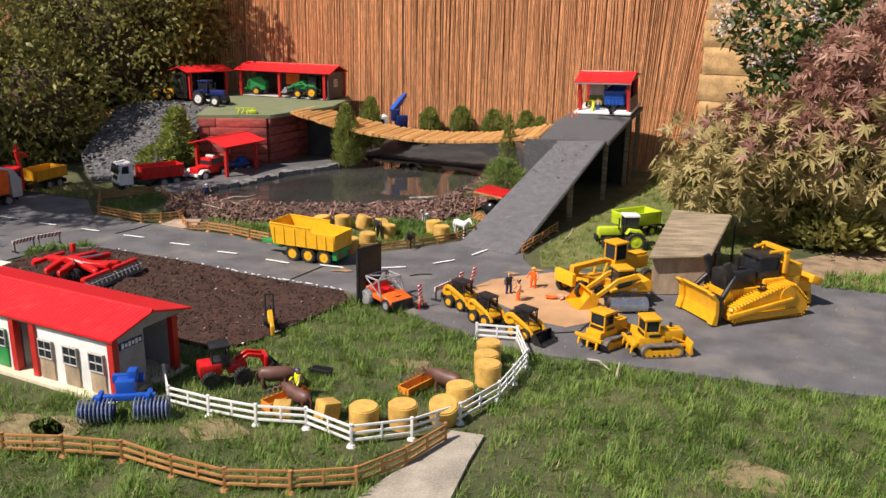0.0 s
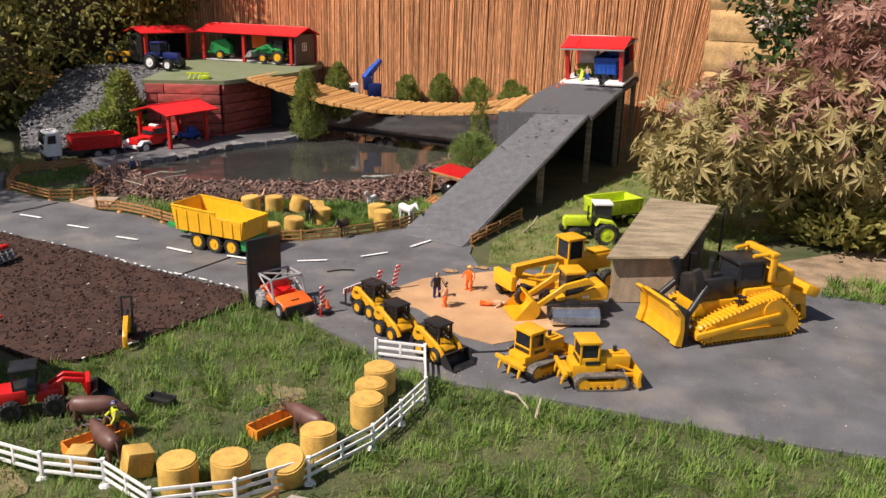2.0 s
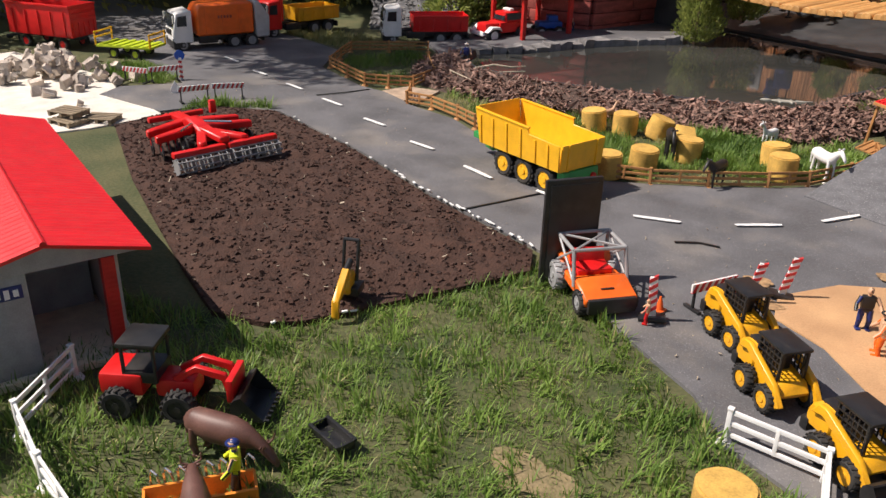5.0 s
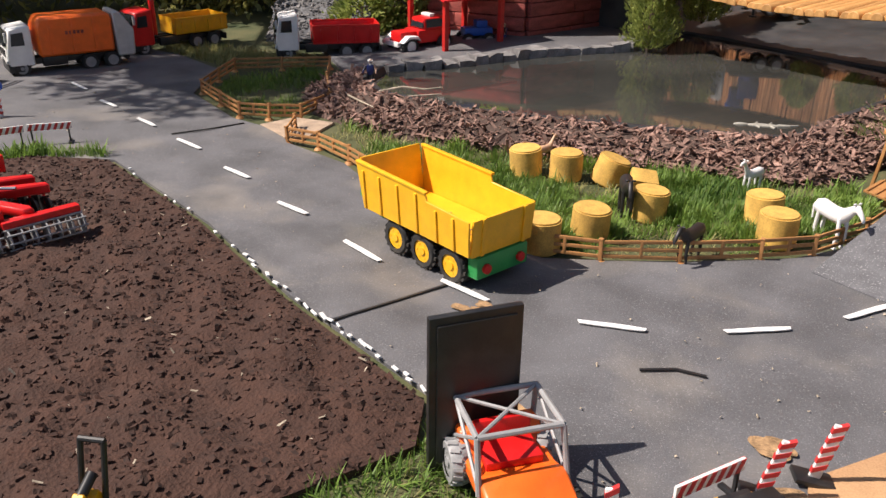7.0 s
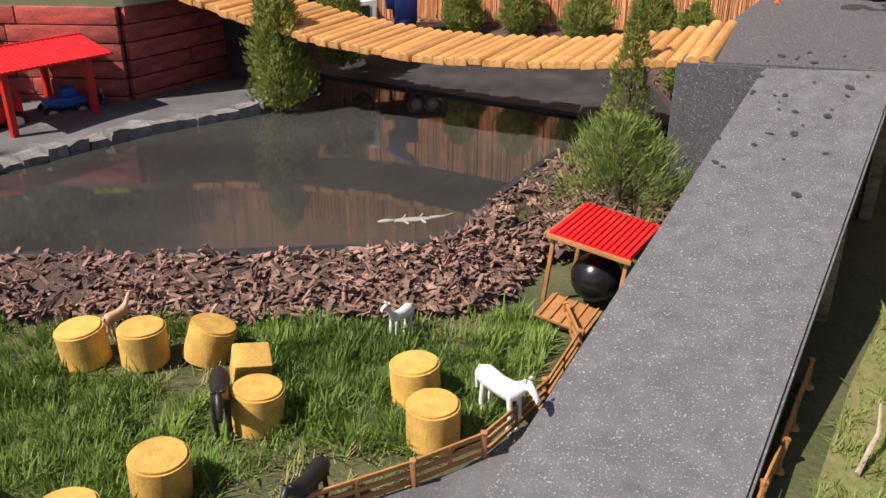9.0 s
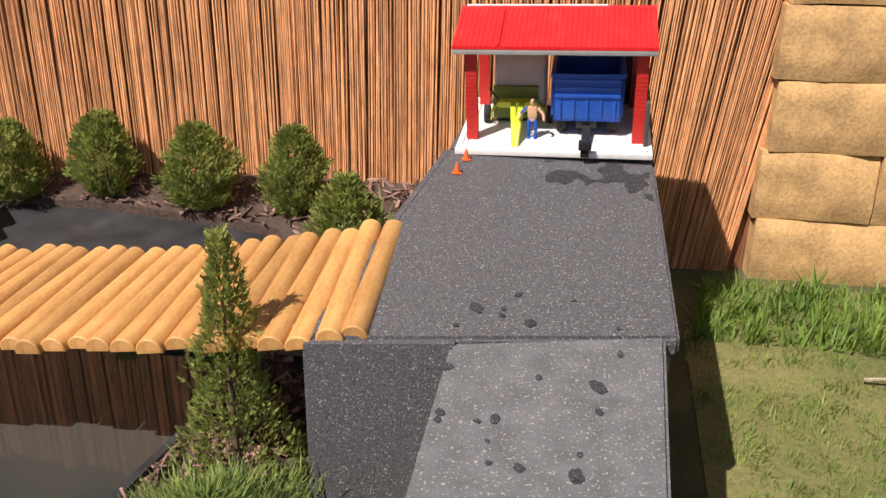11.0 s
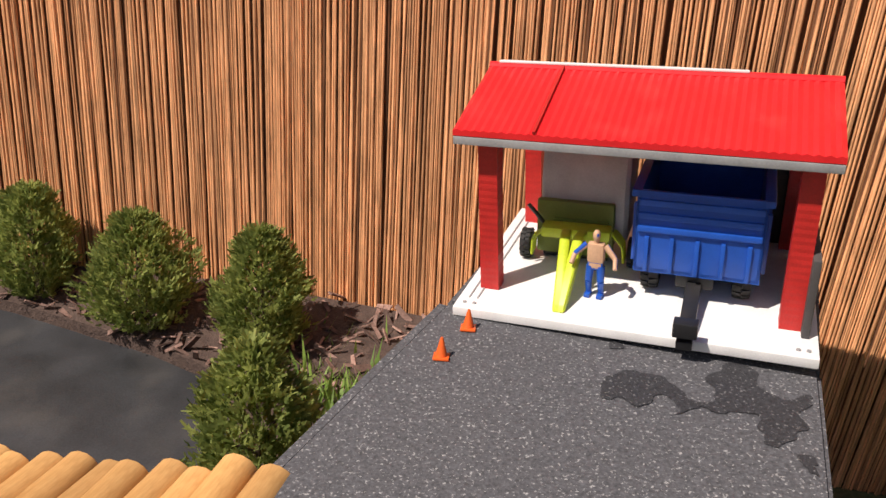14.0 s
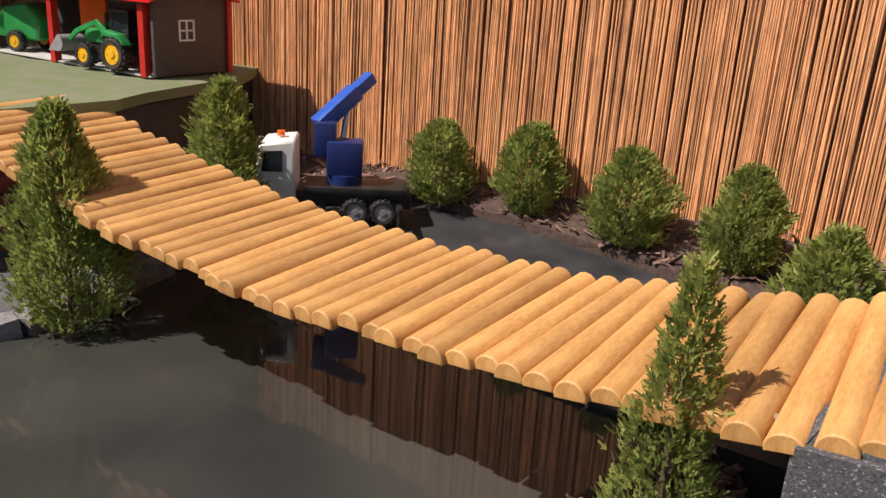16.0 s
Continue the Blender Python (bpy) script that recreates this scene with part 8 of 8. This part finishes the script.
grass("wall_grass", [(1.324, 7.591), (2.970, 7.200), (2.956, 7.532), (1.486, 7.951)], 5000, 0.07, "long grass at the foot of the stone wall")
grass("bed_grass", [(0.376, 7.742), (0.669, 7.672), (0.744, 8.027), (0.356, 8.149)], 700, 0.07, "thin grass under the reeds", z=0.19)

# bark mulch, clods
def chips(name, pts, zs, size, material, label, long=2.6, cat="bark", flat=0.3):
    n = len(pts)
    base = np.array([[x, y, z] for x in (-.5, .5) for y in (-.5, .5) for z in (-.5, .5)])
    quads = np.array([[0, 1, 3, 2], [4, 6, 7, 5], [0, 4, 5, 1], [2, 3, 7, 6], [0, 2, 6, 4], [1, 5, 7, 3]])
    s = nrng.uniform(0.35, 1.45, (n, 1)) * size
    dims = np.hstack([s * long * nrng.uniform(0.5, 1.2, (n, 1)), s * nrng.uniform(0.6, 1.1, (n, 1)), s * flat])
    v = base[None] * dims[:, None]
    v[:, :, 1] *= 1 + 0.5 * (base[None, :, 0]) * nrng.uniform(-1, 1, (n, 1))
    az, tx = nrng.uniform(0, math.tau, n), nrng.normal(0, 0.55, n)
    ca, sa, ct, st = np.cos(az), np.sin(az), np.cos(tx), np.sin(tx)
    x1, z1 = v[:, :, 0] * ct[:, None] - v[:, :, 2] * st[:, None], v[:, :, 0] * st[:, None] + v[:, :, 2] * ct[:, None]
    tw = nrng.normal(0, 0.4, n)
    y1 = v[:, :, 1] * np.cos(tw)[:, None] - z1 * np.sin(tw)[:, None]
    z1 = v[:, :, 1] * np.sin(tw)[:, None] + z1 * np.cos(tw)[:, None]
    x2, y2 = x1 * ca[:, None] - y1 * sa[:, None], x1 * sa[:, None] + y1 * ca[:, None]
    p = np.stack([x2 + pts[:, 0:1], y2 + pts[:, 1:2], z1 + zs[:, None]], axis=2).reshape(-1, 3)
    f = (np.arange(n)[:, None, None] * 8 + quads[None]).reshape(-1, 4)
    ob = raw(name, p.tolist(), f.tolist(), material)
    return tagged(ob, label, cat, kind="stuff")


RIM = [Vector((x, y, 0)) for x, y in POND[:12]]
pts, zs = [], []
while len(pts) < 7000:
    k = nrng.integers(0, 11)
    p = RIM[k].lerp(RIM[k + 1], nrng.random())
    d = (p - Vector((-0.6, 6.8, 0))).normalized()
    o = nrng.uniform(0.03, 0.24)
    q = p + d * o
    pts.append((q.x, q.y))
    zs.append(0.085 - 0.3 * o + nrng.uniform(0, 0.014) if o > 0.03 else 0.08)
chips("bark_chips", np.array(pts), np.array(zs), 0.0098, BARK, "brown bark mulch on the pond bank", 5.0, flat=0.22)
p = scatter([(0.045, 6.282), (0.302, 6.386), (0.557, 6.793), (0.402, 6.942), (0.094, 6.837)], 900)
chips("bark_chips", p, np.full(900, 0.035) + nrng.uniform(0, 0.015, 900), 0.011, BARK, "brown bark mulch beside the ramp", 5.0)
p = scatter(BED, 900)
chips("bed_bark_chips", p, np.array([terrace_z(x, y) + 0.015 for x, y in p]) + nrng.uniform(0, 0.012, 900), 0.009, BARK, "brown bark mulch in the bed under the reeds", 5.0)
p = scatter(FIELD, 5200)
gap = np.array([min(1.0, edge_gap(FIELD, x, y) / 0.06) for x, y in p])
hz = np.array([0.018 * g * (noise.fractal(Vector((x, y, 0)) * 9, 1.0, 2.0, 4) + 0.3) for (x, y), g in zip(p, gap)])
chips("soil_clods", p, 0.013 + hz, 0.0082, CLOD, "crumbled brown soil clods", 1.1, "soil", 0.8)
p = scatter(FIELD, 140)
chips("soil_straw", p, np.full(140, 0.022), 0.003, stick_mat, "pale straw bits on the soil", 4.5, "straw")
p = scatter(ROAD, 500, lambda x, y: -2.5 < x < 3)
chips("road_grit", p, np.full(500, 0.0125), 0.0028, stick_mat, "grit and dry leaf bits on the road", 1.6, "grit")
bank2 = [(-2.834, 6.484), (-2.577, 6.590), (-2.379, 7.109), (-2.421, 7.667), (-2.844, 7.973), (-3.304, 7.595), (-3.190, 6.876)]
slope = sheet("slope", bank2, 0.0, 0.05, mat("grey_gravel", (0.11, 0.11, 0.115), 0.9, var=0.4, scale=30, fine=120, bump=0.8, dist=0.01), "dark gravel slope beside the upper yard", grid=0.08, ripple=0.02, z_at=lambda x, y: 0.01 + 0.44 * max(0, min(1, (y - 6.6) / 1.1)))
p = scatter(bank2, 1500)
chips("gravel", p, np.array([0.02 + 0.44 * max(0, min(1, (y - 6.6) / 1.1)) for x, y in p]), 0.018, KERBSTONE, "grey broken stones on the slope", 1.3, "gravel")


def shrub(name, at, h, r, label, n, size, material, shape=FAN, taper=0.5, group="shrubs", droop=0.2, cat="shrub", up=0.8, rough=0.25, cone_=0.0):
    """A bush: a stem with limbs and a crown of small sprays with an uneven outline."""
    t = thing(name, at, nrng.uniform(0, 360), label, cat, group)
    bm = bmesh.new()
    rod(bm, (0, 0, 0), (0.004, 0.003, h * 0.75), max(0.004, r * 0.08), 0.002, n=7)
    tk = part("trunk", bm, TWIG, t)
    for k in range(10):
        a, z = k * 2.4, h * (0.08 + 0.065 * k)
        bm = bmesh.new()
        rod(bm, (0, 0, z), (r * 0.7 * (1 - cone_ * z / h) * math.cos(a), r * 0.7 * (1 - cone_ * z / h) * math.sin(a), z + h * 0.14 * (1 - 0.5 * cone_)), 0.0028, 0.001, n=5)
        part("branch", bm, TWIG, tk)
    z = nrng.beta(1.1, 1.15, n) * 0.97 + 0.03
    prof = np.sin(np.pi * np.clip(z, 0, 1) ** taper) ** 0.6 * (1 - cone_ * z) + 0.05
    az = nrng.uniform(0, math.tau, n)
    bump_ = np.array([noise.noise(Vector((math.cos(a) * 1.8, math.sin(a) * 1.8, q * 5 + at[0] * 7))) for a, q in zip(az, z)])
    rad = r * prof * (1 + rough * 1.6 * bump_) * np.sqrt(nrng.uniform(0.25, 1.0, n)) * np.where(nrng.random(n) < 0.12, nrng.uniform(1.0, 1.22, n), 1.0)
    tuft = np.array([noise.noise(Vector((math.cos(a) * 5, math.sin(a) * 5, q * 14 + at[1] * 3))) for a, q in zip(az, z)])
    keep = tuft > -0.12 - 0.5 * nrng.random(n)
    z, az, rad, tuft = z[keep], az[keep], (rad * (1 + 0.22 * tuft))[keep], tuft[keep]
    n = len(z)
    c = np.column_stack([np.cos(az) * rad, np.sin(az) * rad, z * h * 0.96])
    d = np.column_stack([np.cos(az), np.sin(az), np.full(n, up)]) + nrng.normal(0, 0.45, (n, 3))
    d[:, 2] -= droop * (1 - z)
    upv = nrng.normal(0, 1, (n, 3))
    s = size * nrng.uniform(0.6, 1.3, n)
    sprays("crown", c, d, upv, s, shape, material, t)
    return t


for x, y, h, r in ((-0.615, 8.27, 0.235, 0.09), (-0.328, 8.25, 0.25, 0.085), (-0.025, 8.13, 0.245, 0.093), (0.267, 8.05, 0.25, 0.083)):
    shrub("thuja_bush", (x, y, terrace_z(x, y)), h + 0.025, r, "small rounded green thuja bush in front of the reeds", 7000, 0.0165, THUJA, taper=0.8, group="thuja bushes", rough=0.35, up=1.2)
shrub("thuja", (0.430, 7.493, 0.14), 0.37, 0.095, "low spreading green thuja beside the deck", 6000, 0.018, THUJA, taper=0.55, group="thuja bushes", rough=0.45, up=1.2)
shrub("thuja", (-1.025, 7.768, 0.13), 0.46, 0.095, "upright green thuja between barn and crane", 7500, 0.018, THUJA, taper=0.55, group="thuja bushes", rough=0.4, up=1.2)
shrub("thuja", (-1.096, 7.294, 0.06), 0.52, 0.105, "tall narrow green thuja at the pond edge", 9500, 0.018, THUJA, taper=0.5, group="thuja bushes", rough=0.35, up=1.4)
shrub("thuja", (0.247, 6.940, 0.05), 0.55, 0.11, "tall narrow green thuja with bare tip beside the bridge", 4200, 0.0145, THUJA, taper=0.3, group="thuja bushes", rough=0.5, up=1.5, cone_=0.6)
shrub("juniper", (0.25, 6.68, 0.03), 0.27, 0.165, "spreading feathery green juniper beside the ramp", 8500, 0.027, leaf_mat("juniper_leaves", (0.08, 0.14, 0.03), (0.33, 0.42, 0.12), 0.5, 0.3, 14), shape=BLADE, taper=0.55, rough=0.95, up=1.6)
shrub("thuja", (-2.412, 7.030, 0.02), 0.5, 0.12, "dark green thuja beside the red block", 2400, 0.045, THUJA, taper=0.55, group="thuja bushes", rough=0.3)
shrub("shrub", (-2.504, 6.866, 0.0), 0.24, 0.15, "low green shrub beside the shelter", 1600, 0.04, THUJA, shape=OVAL, taper=0.8, rough=0.3)


def mass(name, blobs, n, size, material, label, trunk_at, trunk_h, shape=OVAL, cat="hedge", split=None, trunk_r=0.05, drop=0.0):
    """A large bush or tree: trunk, limbs and leaves in a shell over uneven lobes."""
    t = thing(name, trunk_at, 0, label, cat)
    o = Vector(trunk_at)
    bm = bmesh.new()
    tube(bm, [(0, 0, 0), (0.04, 0.02, trunk_h * 0.5), (0.0, 0.05, trunk_h)], trunk_r, 8, trunk_r * 0.6)
    for (cx, cy, cz), _ in blobs:
        e = Vector((cx, cy, cz)) - o
        tube(bm, [(0, 0.02, trunk_h * 0.6), (e.x * 0.5, e.y * 0.5, trunk_h * 0.6 + (e.z - trunk_h * 0.6) * 0.6), (e.x, e.y, e.z)], trunk_r * 0.45, 6, trunk_r * 0.15)
    part("trunk", bm, TWIG, t)
    # added solid dark balls stand in for the shade deep in the leaves
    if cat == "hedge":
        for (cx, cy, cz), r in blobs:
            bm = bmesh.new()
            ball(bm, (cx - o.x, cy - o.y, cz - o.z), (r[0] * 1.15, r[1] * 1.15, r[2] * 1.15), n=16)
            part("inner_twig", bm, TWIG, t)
    area = np.array([r[0] * r[1] + r[1] * r[2] + r[0] * r[2] for _, r in blobs])
    pick = nrng.choice(len(blobs), n, p=area / area.sum())
    u = nrng.normal(0, 1, (n, 3))
    u /= np.linalg.norm(u, axis=1, keepdims=True)
    C = np.array([b[0] for b in blobs])[pick] - np.array(trunk_at)
    R = np.array([b[1] for b in blobs])[pick]
    wob = np.array([noise.fractal(Vector(q) * 2.6 + Vector((float(k) * 3, 0, 0)), 1, 2, 3) for q, k in zip(u, pick)])
    rad = (1 + 0.3 * wob) * (nrng.uniform(0.55, 1.0, n) ** 0.4)
    c = C + R * u * rad[:, None]
    ok = c[:, 2] + trunk_at[2] > 0.03
    c, u = c[ok], u[ok]
    m = len(c)
    d = u * 0.7 + nrng.normal(0, 0.6, (m, 3))
    d[:, 2] -= drop
    upv = u + nrng.normal(0, 0.4, (m, 3))
    s = size * nrng.uniform(0.6, 1.3, m)
    if split is None:
        sprays("crown", c, d, upv, s, shape, material, t)
    else:
        z = c[:, 2] + trunk_at[2] + nrng.normal(0, 0.13, m)
        for lo, hi, mt, lb in split:
            k = (z >= lo) & (z < hi)
            sprays("crown", c[k], d[k], upv[k], s[k], shape, mt, t)["label"] = lb
    return t


mass("hedge", [((-4.0, 4.5, 2.65), (0.8, 0.7, 0.4)), ((-4.0, 8.3, 1.0), (1.25, 0.9, 1.25)), ((-4.7, 7.0, 0.9), (1.2, 1.0, 1.2)), ((-5.2, 5.6, 0.8), (1.3, 1.1, 1.1)), ((-3.3, 8.9, 1.4), (0.85, 0.5, 0.9)), ((-5.3, 4.2, 0.7), (1.2, 0.9, 1.0)), ((-3.75, 7.15, 0.5), (0.6, 0.6, 0.6)), ((-3.3, 8.2, 1.5), (0.7, 0.4, 0.7))],
     70000, 0.062, HEDGE, "large dense dark green garden hedge", (-4.6, 7.2, 0.0), 1.0, trunk_r=0.08)
mass("maple_tree", [((1.817, 6.003, 0.5), (0.52, 0.36, 0.3)), ((2.397, 5.979, 0.55), (0.62, 0.42, 0.35)), ((2.500, 6.000, 0.95), (0.52, 0.45, 0.36)), ((3.048, 6.272, 0.85), (0.6, 0.45, 0.5)), ((1.823, 6.151, 0.62), (0.36, 0.33, 0.2)), ((2.850, 6.050, 1.3), (0.5, 0.4, 0.3)), ((1.553, 5.869, 0.38), (0.3, 0.25, 0.18))],
     6000, 0.086, MAPLE_GREEN, "japanese maple with reddish upper and yellow-green lower leaves", (2.420, 6.064, 0.0), 0.5, shape=STAR, cat="tree", split=((-9, 0.7, MAPLE_GREEN, "yellow-green palmate leaves"), (0.7, 9, MAPLE_RED, "reddish brown palmate leaves")), drop=0.5, trunk_r=0.035)
mass("flowering_shrub", [((2.2, 7.2, 1.25), (0.5, 0.35, 0.4)), ((2.8, 7.3, 1.1), (0.6, 0.4, 0.6)), ((2.4, 7.2, 0.6), (0.6, 0.35, 0.5))], 5000, 0.08, leaf_mat("laurel_leaves", (0.03, 0.06, 0.015), (0.12, 0.16, 0.05), 0.35, 0.15, 5),
     "dark green shrub with white blossom behind the maple", (2.454, 7.287, 0.0), 0.7, cat="shrub")
wb_pts = nrng.normal(0, 1, (90, 3))
wb_pts /= np.linalg.norm(wb_pts, axis=1, keepdims=True)
wb_c = np.array([2.12, 7.12, 1.3]) + wb_pts * np.array([0.5, 0.32, 0.34])
blossom = thing("white_blossom", (2.020, 7.120, 1.3), 0, "white blossom clusters on the dark shrub", "blossom")
rep = np.repeat(wb_c - np.array([2.02, 7.12, 1.3]), 14, axis=0) + nrng.normal(0, 0.028, (1260, 3))
sprays("petals", rep, nrng.normal(0, 1, (1260, 3)), nrng.normal(0, 1, (1260, 3)), np.full(1260, 0.034), OVAL, leaf_mat("petals_white", (0.5, 0.4, 0.36), (0.74, 0.62, 0.58), 0.6, 0.2), blossom)
shrub("dark_shrub", (2.837, 5.822, 0.0), 0.35, 0.3, "dark green ground cover under the maple", 2600, 0.06, HEDGE, shape=OVAL, taper=0.8)
shrub("dark_shrub", (2.216, 5.964, 0.0), 0.3, 0.28, "dark green ground cover under the maple", 2400, 0.06, HEDGE, shape=OVAL, taper=0.8)
